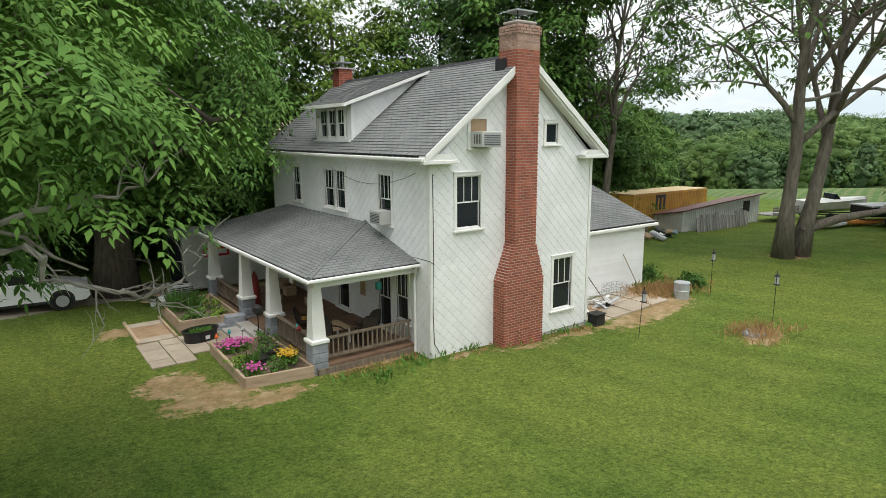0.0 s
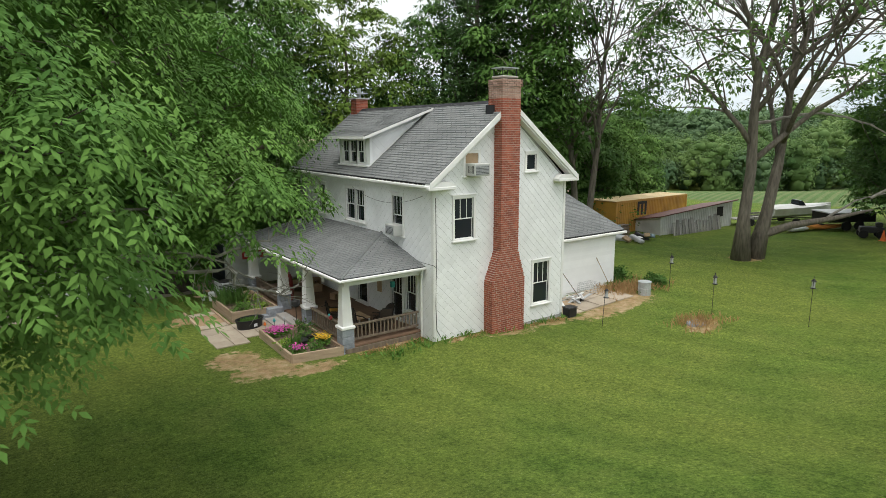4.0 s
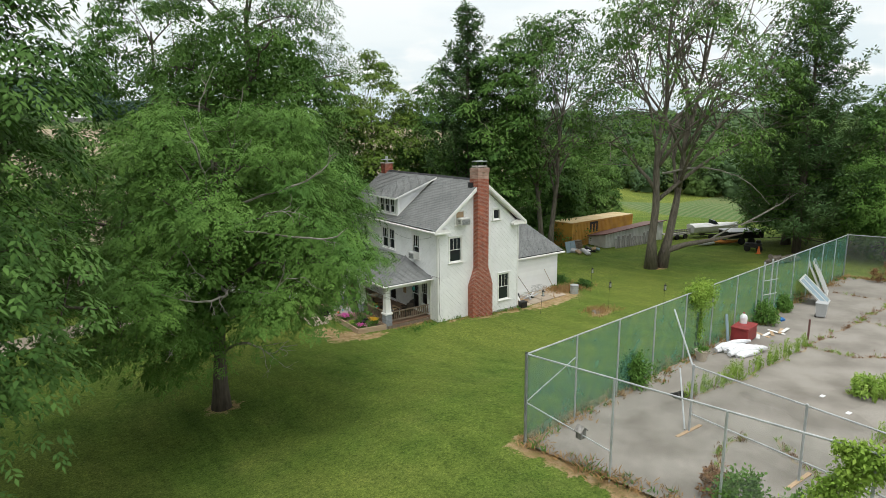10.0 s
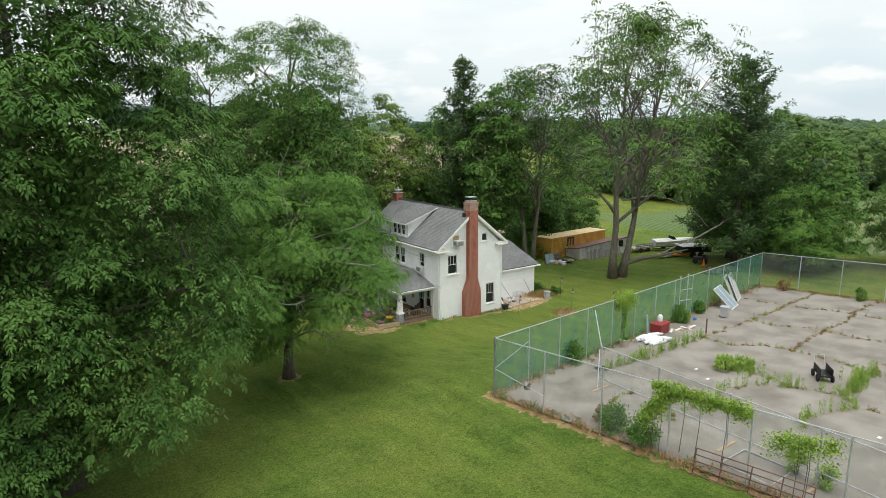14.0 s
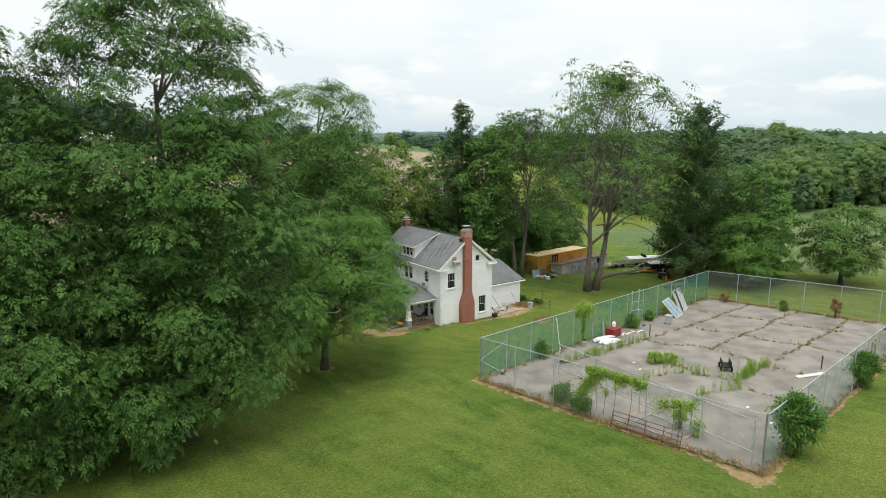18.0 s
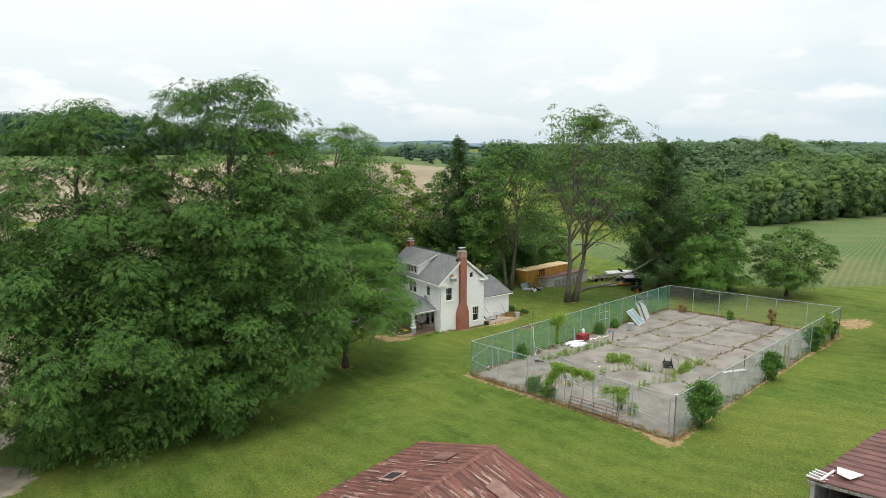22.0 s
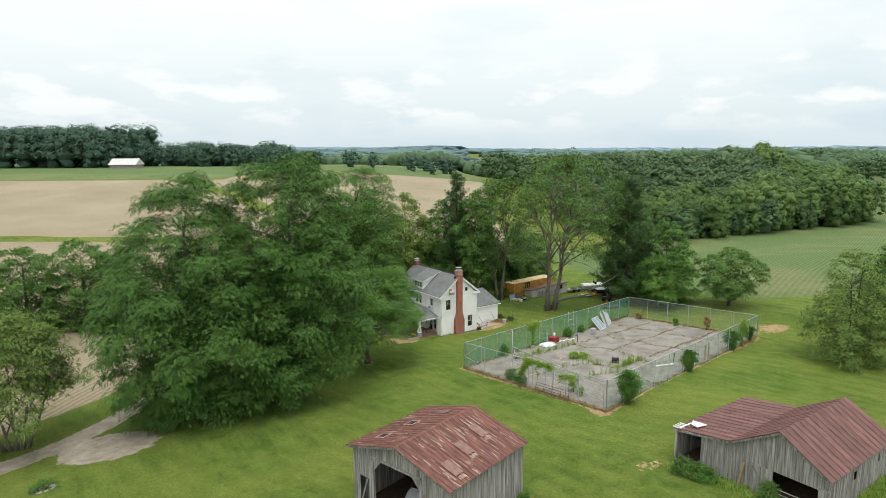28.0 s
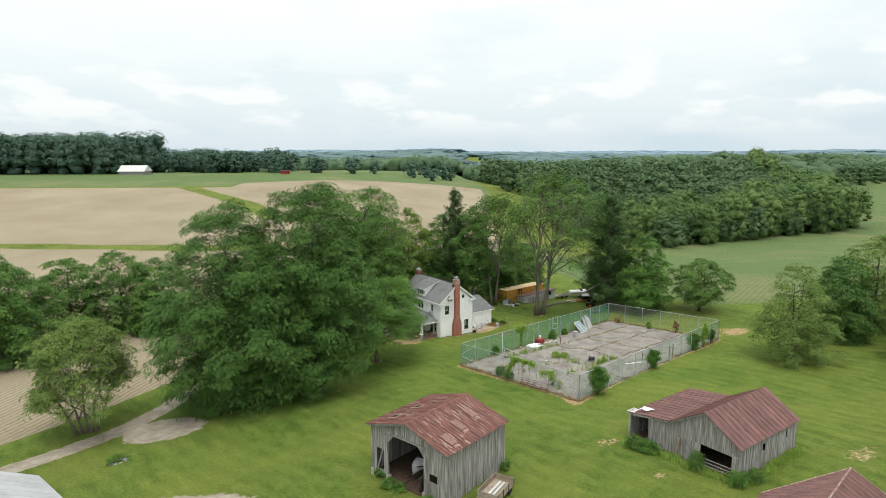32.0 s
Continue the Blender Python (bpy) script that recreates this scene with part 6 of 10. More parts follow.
for sgn in (-1, 1):
    metal_slope(B1, "roof_sheet", (-0.25, sgn * (BW2 + 0.1), BE - 0.1), (BL + 0.15, sgn * (BW2 + 0.1), BE - 0.1), (BL + 0.15, 0, BR), (-0.25, 0, BR), rust_roof, 24, 0.045)
part("ridge_cap", prism([(-0.15, BR - 0.02), (0, BR + 0.05), (0.15, BR - 0.02)], BL + 0.4, "x", -0.25), rust_roof, B1)
part("earth_floor", B((0.1, BL, -BW2 + 0.3, BW2 - 0.3, -0.3, 0.06)), soil, B1)
for y in (-BW2 + 0.35, -1.95, 2.35, BW2 - 0.35):
    part("pier", B((0.05, 0.4, y - 0.17, y + 0.17, -0.5, 0.45)), concrete, B1)

for y0, y1 in ((-2.0, -1.05), (2.4, 1.45)):
    part("corner_boarding", prism([(y0, 3.3), (y0, 4.36), (y1, 4.36)], 0.03, "x", 0.148), grey_board, B1)
part("lintel", B((0.02, 0.14, -2.0, 2.4, 4.28, 4.42)), grey_board, B1)

# barn with a lean-to; x along the ridge, y across (towards the house positive)
B2 = thing("stock_barn", pose(-10.3, -53.45, 2.9), "grey board barn with dull red metal roof and a lean-to", "barn")
metal_slope(B2, "roof_sheet", (0.0, -3.35, 3.85), (9.95, -3.35, 3.85), (9.95, 0, 5.9), (0.0, 0, 5.95), rust_dull, 15, 0.055)
metal_slope(B2, "roof_sheet", (0.0, 3.3, 3.95), (9.95, 3.3, 3.95), (9.95, 0, 5.9), (0.0, 0, 5.95), rust_dull, 15, 0.055)
metal_slope(B2, "lean_to_sheet", (0.2, 7.85, 3.15), (10.3, 7.85, 3.15), (9.95, 3.3, 3.95), (0.0, 3.3, 3.95), rust_dull, 15, 0.055)
board_wall(B2, -3.1, 3.2, [(-3.2, 3.85), (0, 5.8), (3.3, 3.85)], 0.25, -0.2, grey_board, "x", [(-2.6, 0.2, -1, 2.95)], seed=5)
board_wall(B2, 3.2, 5.6, [(3.2, 3.85), (7.8, 3.05)], 0.3, -0.2, grey_board, "x", seed=6)
board_wall(B2, 0.25, 9.8, [(0, 3.75), (10, 3.75)], -3.1, -0.2, grey_board, "y", [(3.9, 4.35, 2.6, 3.2), (7.8, 8.1, 2.7, 3.3)], seed=7)
board_wall(B2, -3.1, 3.2, [(-3.2, 3.85), (0, 5.8), (3.3, 3.85)], 9.7, -0.2, grey_board, "x", seed=8)
board_wall(B2, 0.4, 9.8, [(0, 3.0), (10, 3.0)], 7.6, -0.2, grey_board, "y", seed=9)
board_wall(B2, 3.2, 7.6, [(3.2, 3.85), (7.8, 3.05)], 9.7, -0.2, grey_board, "x", seed=10)
part("earth_floor", prism([(-3.0, -0.5), (7.6, -0.5), (7.6, 0.72), (3.0, 0.95), (-3.0, 1.25)], 9.4, "x", 0.3), soil, B2)
part("corner_post", B((0.2, 0.38, 7.5, 7.68, -0.5, 3.1)), grey_board, B2)

B3 = thing("low_shed", pose(-7.66, -63.6, 7.5), "low shed under a dull red metal gable roof", "shed")
EV = [Vector(p) for p in ((-5.1, 3.83, -2.1), (-13.4, 2.48, -2.1), (1.9, -2.1, -2.1), (-6.4, -3.45, -2.1))]
metal_slope(B3, "roof_sheet", EV[0], EV[1], (-8.3, -1.35, 0), (0, 0, 0), rust_dull, 14)
metal_slope(B3, "roof_sheet", EV[2], EV[3], (-8.3, -1.35, 0), (0, 0, 0), rust_dull, 14)

# ---- grey metal building under the flight line ----

# ---- more materials ----
yellow_paint = M("container_yellow", (0.5, 0.27, 0.05), (0.36, 0.19, 0.045), 0.8, 0.6, 0.1, 12, fine=0.2)
black_paint = M("black_paint", (0.012, 0.012, 0.013), None, 3, 0.5, 0.05)
white_metal = M("white_metal", (0.62, 0.63, 0.62), (0.48, 0.48, 0.46), 1.0, 0.5, 0.05, 15, fine=0.15)
grey_metal = M("grey_metal", (0.45, 0.46, 0.47), (0.36, 0.37, 0.38), 0.4, 0.45, 0.05, 10, fine=0.1)
red_paint = M("red_paint", (0.27, 0.035, 0.035), (0.19, 0.03, 0.03), 2, 0.5, 0.1)
blue_grey = M("blue_grey", (0.25, 0.33, 0.38), (0.2, 0.27, 0.31), 2, 0.5, 0.1)
plastic_white = M("plastic_white", (0.75, 0.76, 0.78), (0.62, 0.63, 0.66), 3, 0.4, 0.3, 8)
black_plastic = M("black_plastic", (0.02, 0.02, 0.021), (0.03, 0.03, 0.03), 3, 0.5, 0.1)
terracotta = M("terracotta", (0.5, 0.44, 0.36), (0.42, 0.36, 0.3), 4, 0.9, 0.2)
paver = M("flagstone", (0.45, 0.385, 0.3), (0.36, 0.3, 0.235), 1.5, 0.9, 0.3, 30, rand=0.25, fine=0.25)
car_white = M("car_white", (0.78, 0.79, 0.8), (0.74, 0.75, 0.76), 1, 0.2, 0.0, 10, spec=0.6, fine=0.03)
tyre = M("tyre_rubber", (0.02, 0.02, 0.02), None, 3, 0.85, 0.1)
pink_petal = leaf_material("pink_petal", (0.5, 0.08, 0.3), (0.75, 0.2, 0.5))
yellow_petal = leaf_material("yellow_petal", (0.6, 0.36, 0.03), (0.85, 0.6, 0.08))
weed_green = leaf_material("weed_green", (0.17, 0.3, 0.05), (0.36, 0.48, 0.11), 0.2, 2.0)
weed_brown = leaf_material("weed_brown", (0.16, 0.075, 0.04), (0.34, 0.2, 0.1))
straw = leaf_material("straw", (0.3, 0.17, 0.07), (0.5, 0.34, 0.17))
vine_green = leaf_material("vine_green", (0.17, 0.3, 0.045), (0.34, 0.47, 0.09), 0.25, 2.0)
lawn_blade = leaf_material("lawn_blade", (0.13, 0.21, 0.034), (0.25, 0.34, 0.075), 0.3)
scrap_white = M("scrap_white", (0.7, 0.7, 0.69), (0.55, 0.55, 0.54), 3, 0.6, 0.3, 12, rand=0.2)
lumber = M("lumber", (0.42, 0.3, 0.19), (0.33, 0.24, 0.15), 2, 0.85, 0.2, 30, rand=0.3)
wire_dark = M("wire_dark", (0.05, 0.05, 0.055), None, 3, 0.5, 0)
orange = M("orange_plastic", (0.7, 0.16, 0.03), None, 3, 0.5, 0)
teal = M("teal_plastic", (0.05, 0.35, 0.33), None, 3, 0.4, 0)
pod_red = M("sign_red", (0.5, 0.03, 0.04), None, 3, 0.5, 0)
navy = M("navy_door", (0.02, 0.028, 0.045), None, 3, 0.5, 0.1)
mulch = M("mulch", (0.2, 0.15, 0.105), (0.1, 0.07, 0.05), 6, 0.95, 0.6, 25, fine=0.6)
wicker = M("wicker", (0.05, 0.038, 0.03), None, 8, 0.7, 0.5, 60)


# ---- plants ----
def blades_at(points, rng_, height, width, lean=0.35, per=14, spread=0.15):
    """Upright leaf blades in tufts at the points."""
    out = []
    for p in points:
        n = max(3, int(per * rng_.uniform(0.6, 1.4)))
        q = np.array(p) + np.c_[rng_.normal(0, spread, (n, 2)), np.zeros(n)]
        ax = np.c_[rng_.normal(0, lean, (n, 2)), np.ones(n)]
        out.append(leaves(q, ax, rng_.normal(0, 1, (n, 3)), height, width, rng_))
    return np.concatenate(out)


def stalks_at(points, rng_, height, leaf, per=40):
    """Tall leafy weeds: leaves up a stalk."""
    out = []
    for p in points:
        h = height * rng_.uniform(0.5, 1.15)
        n = int(per * rng_.uniform(0.7, 1.3))
        t = rng_.uniform(0.05, 1, n)
        az = rng_.uniform(0, math.tau, n)
        q = np.array(p) + np.stack([0.04 * np.cos(az), 0.04 * np.sin(az), t * h], 1)
        ax = np.stack([np.cos(az), np.sin(az), rng_.uniform(1.3, 2.8, n)], 1)
        out.append(leaves(q, ax, np.c_[rng_.normal(0, 0.4, (n, 2)), np.ones(n)], leaf * (1.25 - 0.6 * t)[:, None], leaf * 0.25, rng_))
    return np.concatenate(out)


def bush(name, x, y, z, r, h, label, material, seed, n=2600, leaf=0.12, category="bush", stems=True, group="", foot=0.0):
    """A rounded bush on short stems, its leaves in ragged clumps."""
    rng_ = np.random.default_rng(seed)
    t = thing(name, pose(x, y, z), label, category, group)
    if stems:
        bm = bmesh.new()
        for k in range(5):
            a = rng_.uniform(0, math.tau)
            tube([(0.05 * math.cos(a), 0.05 * math.sin(a), -0.05), (0.3 * r * math.cos(a), 0.3 * r * math.sin(a), h * 0.4), (0.6 * r * math.cos(a), 0.6 * r * math.sin(a), h * 0.8)], [0.03, 0.02, 0.006], 5, bm)
        part("stem", bm, bark, t)
    k = max(12, n // 45)
    c = rng_.normal(0, 1, (k, 3))
    c /= np.linalg.norm(c, axis=1, keepdims=True)
    c = c * rng_.uniform(0.45, 1.12, (k, 1)) * (r, r, h / 2) + (0, 0, h * 0.53)
    if foot:
        low = rng_.random(k) < 0.22
        c[:, 2] = np.where(low, c[:, 2] * 0.8, h * foot + (c[:, 2] - h * 0.53) * 2 * (1 - foot))
        c[:, :2] *= np.where(low, 0.35, 1.0)[:, None]
    idx = rng_.integers(0, k, n)
    p = c[idx] + rng_.normal(0, 1, (n, 3)) * (0.19 * r, 0.19 * r, 0.1 * h * (1 - 0.6 * (foot > 0)))
    p[:, 2] = np.abs(p[:, 2]) + 0.02
    ax = p - (0, 0, h * max(0.4, foot)) + rng_.normal(0, 0.4, (n, 3))
    nor = 0.8 * unit_rows(p - (0, 0, h * 0.45)) + rng_.normal(0, 0.35, (n, 3)) + (0, 0, 0.6)
    part_mesh("foliage", quads("foliage", leaves(p, ax, nor, leaf, leaf * 0.55, rng_)), material, t)
    return t


# ---- chimney bricks, wall shingles ----
def clip_poly(poly, axis, limit, keep_less):
    out = []
    for i, a in enumerate(poly):
        b = poly[(i + 1) % len(poly)]
        ia, ib = (a[axis] <= limit) == keep_less, (b[axis] <= limit) == keep_less
        if ia:
            out.append(a)
        if ia != ib:
            t = (limit - a[axis]) / (b[axis] - a[axis])
            out.append((a[0] + t * (b[0] - a[0]), a[1] + t * (b[1] - a[1])))
    return out


def clip_line(poly, p, n):
    """Keeps the side of a line through p where n points away from."""
    out = []
    f = lambda q: (q[0] - p[0]) * n[0] + (q[1] - p[1]) * n[1]
    for i, a in enumerate(poly):
        b = poly[(i + 1) % len(poly)]
        fa, fb = f(a), f(b)
        if fa <= 0:
            out.append(a)
        if (fa <= 0) != (fb <= 0):
            t = fa / (fa - fb)
            out.append((a[0] + t * (b[0] - a[0]), a[1] + t * (b[1] - a[1])))
    return out


def cut_hole(polys, x0, x1, z0, z1):
    out = []
    for p in polys:
        xs, zs = [q[0] for q in p], [q[1] for q in p]
        if max(xs) <= x0 or min(xs) >= x1 or max(zs) <= z0 or min(zs) >= z1:
            out.append(p)
            continue
        for piece in (clip_poly(p, 0, x0, True), clip_poly(p, 0, x1, False)):
            if len(piece) > 2:
                out.append(piece)
        mid_ = clip_poly(clip_poly(p, 0, x0, False), 0, x1, True)
        if len(mid_) > 2:
            for piece in (clip_poly(mid_, 1, z0, True), clip_poly(mid_, 1, z1, False)):
                if len(piece) > 2:
                    out.append(piece)
    return out


def shingle_wall(parent, width, top, slopes, holes, to_world, near, bottom=-0.15, cell=0.32):
    """Diamond shingles over a wall in (x, z), each a bevelled plate; near(x, z) picks those that are parts of their own."""
    h = cell / 2
    whole, rest_v, rest_f, count = None, [], [], 0
    for j in range(int((top - bottom) / h) + 2):
        for i in range(int(width / cell) + 2):
            cx, cz = i * cell + (j % 2) * h, bottom + j * h
            polys = [[(cx, cz - h), (cx + h, cz), (cx, cz + h), (cx - h, cz)]]
            full = polys[0]
            polys = [clip_poly(clip_poly(clip_poly(p, 0, 0.13, False), 0, width - 0.13, True), 1, bottom, False) for p in polys]
            for pt, nn in slopes:
                polys = [clip_line(p, pt, nn) for p in polys if len(p) > 2]
            polys = [p for p in polys if len(p) > 2]
            for hole in holes:
                polys = cut_hole(polys, *hole)
            for p in polys:
                depth = lambda q: 0.004 + 0.007 * (cz + h - q[1]) / (2 * h)
                inn = [(cx + (q[0] - cx) * 0.966, -depth(q), cz + (q[1] - cz) * 0.966) for q in p]
                bas = [(v[0], -0.001, v[2]) for v in inn]
                n = len(p)
                vs = [to_world @ Vector(v) for v in inn + bas]
                fs = [tuple(range(n))] + [(k, n + k, n + (k + 1) % n, (k + 1) % n) for k in range(n)]
                if near(cx, cz) and count < 300:
                    count += 1
                    if len(p) == 4 and p == full:
                        if whole is None:
                            me = bpy.data.meshes.new("shingle")
                            me.from_pydata([v - (to_world @ Vector((cx, 0, cz))) for v in vs], [], fs)
                            me.materials.append(white_siding)
                            whole = me
                        o = new("shingle", whole)
                        o.location = to_world @ Vector((cx, 0, cz))
                    else:
                        me = bpy.data.meshes.new("shingle")
                        me.from_pydata(vs, [], fs)
                        me.materials.append(white_siding)
                        o = new("shingle", me)
                    o.parent = parent
                else:
                    b0 = len(rest_v)
                    rest_v += vs
                    rest_f += [tuple(b0 + k for k in f) for f in fs]
    me = bpy.data.meshes.new("shingles")
    me.from_pydata(rest_v, [], rest_f)
    tagged(part_mesh("shingles", me, white_siding, parent), "white diamond shingles", kind="stuff")


wall_s = [o for o in house.children if o.name == "wall_south"][0]
wall_w = [o for o in house.children if o.name == "wall_west"][0]
rise = (RIDGE - 0.3 - 5.55) / (W / 2)
shingle_wall(wall_s, W, RIDGE - 0.2, [((W / 2, RIDGE - 0.3), (-rise, 1)), ((W / 2, RIDGE - 0.3), (rise, 1))], [(a - 0.1, b + 0.1, c - 0.09, d + 0.1) for a, b, c, d in GABLE_HOLES] + [(2.4, 4.0, -1, 1.95), (2.62, 3.86, 1.95, 2.6), (2.81, 3.69, 2.6, 9)], Matrix.Identity(4), lambda x, z: z < 5.4)
shingle_wall(wall_w, D, 5.6, [], [(a - 0.1, b + 0.1, c - 0.09, d + 0.1) for a, b, c, d in FRONT_HOLES] + [(0.5, 11.6, 2.6, 2.75)], Matrix(((0, 1, 0, 0), (1, 0, 0, 0), (0, 0, 1, 0), (0, 0, 0, 1))), lambda x, z: z > 2.7)


for y_, ch in zip((DY0, DY1), [o for o in house.children if o.name.startswith("dormer_cheek")]):
    if y_ == DY0:
        shingle_wall(ch, 3.1, 8.4, [((0.24, 7.46), (-0.336, 1)), ((0.24, 6.32), (SL, -1))], [], Matrix.Translation((0.12, DY0, 0)), lambda x, z: False, bottom=6.2)


def bricks():
    unit = {}
    def unit_mesh(name, w, d, h, mat):
        key = (round(w, 3), round(d, 3), mat.name)
        if key not in unit:
            me = bpy.data.meshes.new(name)
            bm = B((0, w, 0, d, 0, h), bevel=0.004)
            bm.to_mesh(me)
            bm.free()
            me.materials.append(mat)
            unit[key] = me
        return unit[key]
    rest = {"brick_red": ([], []), "brick_pale": ([], [])}
    count = 0
    z, row = -0.35, 0
    while z < 9.45:
        x0, x1, p = chim(z + 0.03)
        mat = brick_red if z < 8.75 else brick_pale
        if z > 9.2:
            x0, x1, p = x0 - 0.03, x1 + 0.03, p + 0.03
        runs = [("f", x0, x1)]
        runs += [("l", -p, 0.36 if z > 8.3 else 0.0), ("r", -p, 0.36 if z > 8.3 else 0.0)]
        if z > 8.3:
            runs.append(("b", x0, x1))
        for side, a, b in runs:
            q = a - (0.105 if row % 2 else 0.0)
            while q < b - 0.02:
                s, e = max(q, a), min(q + 0.205, b)
                q += 0.228
                if e - s < 0.03:
                    continue
                if side == "f":
                    bx = (s, e, -p, -p + 0.03)
                elif side == "b":
                    bx = (s, e, 0.33, 0.36)
                elif side == "l":
                    bx = (x0, x0 + 0.03, s + (0.03 if s == a else 0), e)
                else:
                    bx = (x1 - 0.03, x1, s + (0.03 if s == a else 0), e)
                if side == "f" and z > 0.1 and count < 300:
                    count += 1
                    o = new("brick", unit_mesh("brick", bx[1] - bx[0], 0.03, 0.064, mat))
                    o.parent = chimney
                    o.location = (bx[0], bx[2], z)
                else:
                    V_, F_ = rest[mat.name]
                    k = len(V_)
                    V_ += [(X_, Y_, Z_) for Z_ in (z, z + 0.064) for X_, Y_ in ((bx[0], bx[2]), (bx[1], bx[2]), (bx[1], bx[3]), (bx[0], bx[3]))]
                    F_ += [tuple(k + i for i in f) for f in ((0, 1, 5, 4), (1, 2, 6, 5), (2, 3, 7, 6), (3, 0, 4, 7), (4, 5, 6, 7), (3, 2, 1, 0))]
        z += 0.084
        row += 1
    for mat in (brick_red, brick_pale):
        me = bpy.data.meshes.new("bricks")
        me.from_pydata(*[rest[mat.name][0], [], rest[mat.name][1]])
        tagged(part_mesh("bricks", me, mat, chimney), "red bricks" if mat is brick_red else "paler weathered bricks", kind="stuff")


bricks()
rear = thing("ridge_chimney", pose(W / 2, 11.55, RIDGE - 0.62), "short red brick chimney on the ridge with metal cap", "chimney")
part("stack_core", B((-0.33, 0.33, -0.3, 0.3, 0, 1.14)), mortar, rear)
for i in range(15):
    for k in range(3):
        o = (i % 2) * 0.1
        part("brick", B((-0.34 + k * 0.225, -0.34 + k * 0.225 + 0.215, -0.31, -0.28, 0.02 + i * 0.075, 0.084 + i * 0.075)), brick_red, rear)
        part("brick", B((-0.34, -0.31, -0.3 + k * 0.205, -0.3 + k * 0.205 + 0.195, 0.02 + i * 0.075, 0.084 + i * 0.075)), brick_red, rear)
part("cap", B((-0.42, 0.42, -0.38, 0.38, 1.14, 1.2)), concrete, rear)
part("rain_hood", B((-0.36, 0.36, -0.32, 0.32, 1.42, 1.45)), galv, rear)
part("flue", tube([(0, 0, 1.1), (0, 0, 1.7)], 0.1), galv, rear)


# ---- fixtures on the house ----
def air_conditioner(m, w, h, d, label):
    t = thing("air_conditioner", m, label, "air conditioner", "window air conditioners")
    part("case", B((0, w, -d, 0.05, 0, h), bevel=0.015), white_metal, t)
    part("grille", B((0.05, w - 0.05, -d - 0.008, -d + 0.01, 0.05, h - 0.05)), grey_metal, t)
    for k in range(6):
        part("fin", B((0.06, w - 0.06, -d - 0.014, -d - 0.006, 0.07 + k * (h - 0.14) / 6, 0.085 + k * (h - 0.14) / 6)), black_plastic, t)
    for k in range(5):
        part("side_vent", B((-0.004, 0.004, -d + 0.06 + 0.07 * k, -d + 0.09 + 0.07 * k, 0.1, h - 0.08)), black_plastic, t)
    return t


air_conditioner(pose(1.43, -0.02, 6.02), 0.7, 0.44, 0.55, "white window air conditioner in the attic window")
air_conditioner(TOFRONT(2.72, 3.68), 0.66, 0.42, 0.4, "white window air conditioner above the porch")
part("lower_panel", B((1.42, 2.02, 0.0, 0.03, 6.46, 6.82)), lumber, house, "board in the attic window")
cable = bmesh.new()
tube([(0.09, -0.035, 5.3), (0.1, -0.035, 2.6), (0.06, -0.04, 1.4), (0.1, -0.035, 0.4), (0.3, -0.05, 0.05)], 0.012, 5, cable)
part("cable", cable, wire_dark, house)
cable = bmesh.new()
tube([(0.1, -0.035, 2.75), (-0.02, -0.05, 2.85), (-0.3, 0.2, 2.95), (-0.03, 0.9, 2.85)], 0.01, 5, cable)
part("cable", cable, wire_dark, house)
tube_pts = [(-0.04, y, 5.35 - 0.5 * (1 - ((y - 3.4) / 2.9) ** 2)) for y in np.linspace(0.6, 6.2, 9)]
part("cable", tube(tube_pts, 0.008, 4), wire_dark, house)

# ---- front garden ----
def raised_bed(name, corners, h, label, planks=2):
    t = thing(name, pose(0, 0, 0), label, "planter")
    cs = [Vector((a, b, gz(a, b))) for a, b in corners]
    base = min(c.z for c in cs)
    for a, b in zip(cs, cs[1:] + cs[:1]):
        d = (b - a).normalized()
        n = Vector((-d.y, d.x, 0)) * 0.04
        for k in range(planks):
            z0, z1 = base - 0.05 + k * (h + 0.05) / planks, base - 0.05 + (k + 1) * (h + 0.05) / planks - 0.006
            bm = bmesh.new()
            lo = [bm.verts.new((q.x, q.y, z0)) for q in (a - n, b - n, b + n, a + n)]
            hi = [bm.verts.new((q.x, q.y, z1)) for q in (a - n, b - n, b + n, a + n)]
            bm.faces.new(lo[::-1]); bm.faces.new(hi)
            for i in range(4):
                bm.faces.new((lo[i], lo[(i + 1) % 4], hi[(i + 1) % 4], hi[i]))
            part("plank", bm, bed_wood, t)
    bm = prism([(c.x, c.y) for c in cs], h * 0.75, "z", base - 0.05)
    part("soil", bm, mulch, t)
    return base + h * 0.75 - 0.05


zA = raised_bed("flower_bed", [(-5.02, 4.35), (-5.1, 1.0), (-3.35, 0.75), (-3.38, 4.0)], 0.34, "raised flower bed of pale timber planks beside the porch")
zB = raised_bed("herb_bed", [(-5.3, 9.6), (-5.3, 6.75), (-3.5, 6.65), (-3.5, 9.9)], 0.5, "raised timber bed with irises and herbs")
rg = np.random.default_rng(5)


def clump(name, pts, label, material, blades, category):
    t = thing(name, pose(*pts), label, category)
    part_mesh("foliage", quads(name, blades), material, t)
    return t


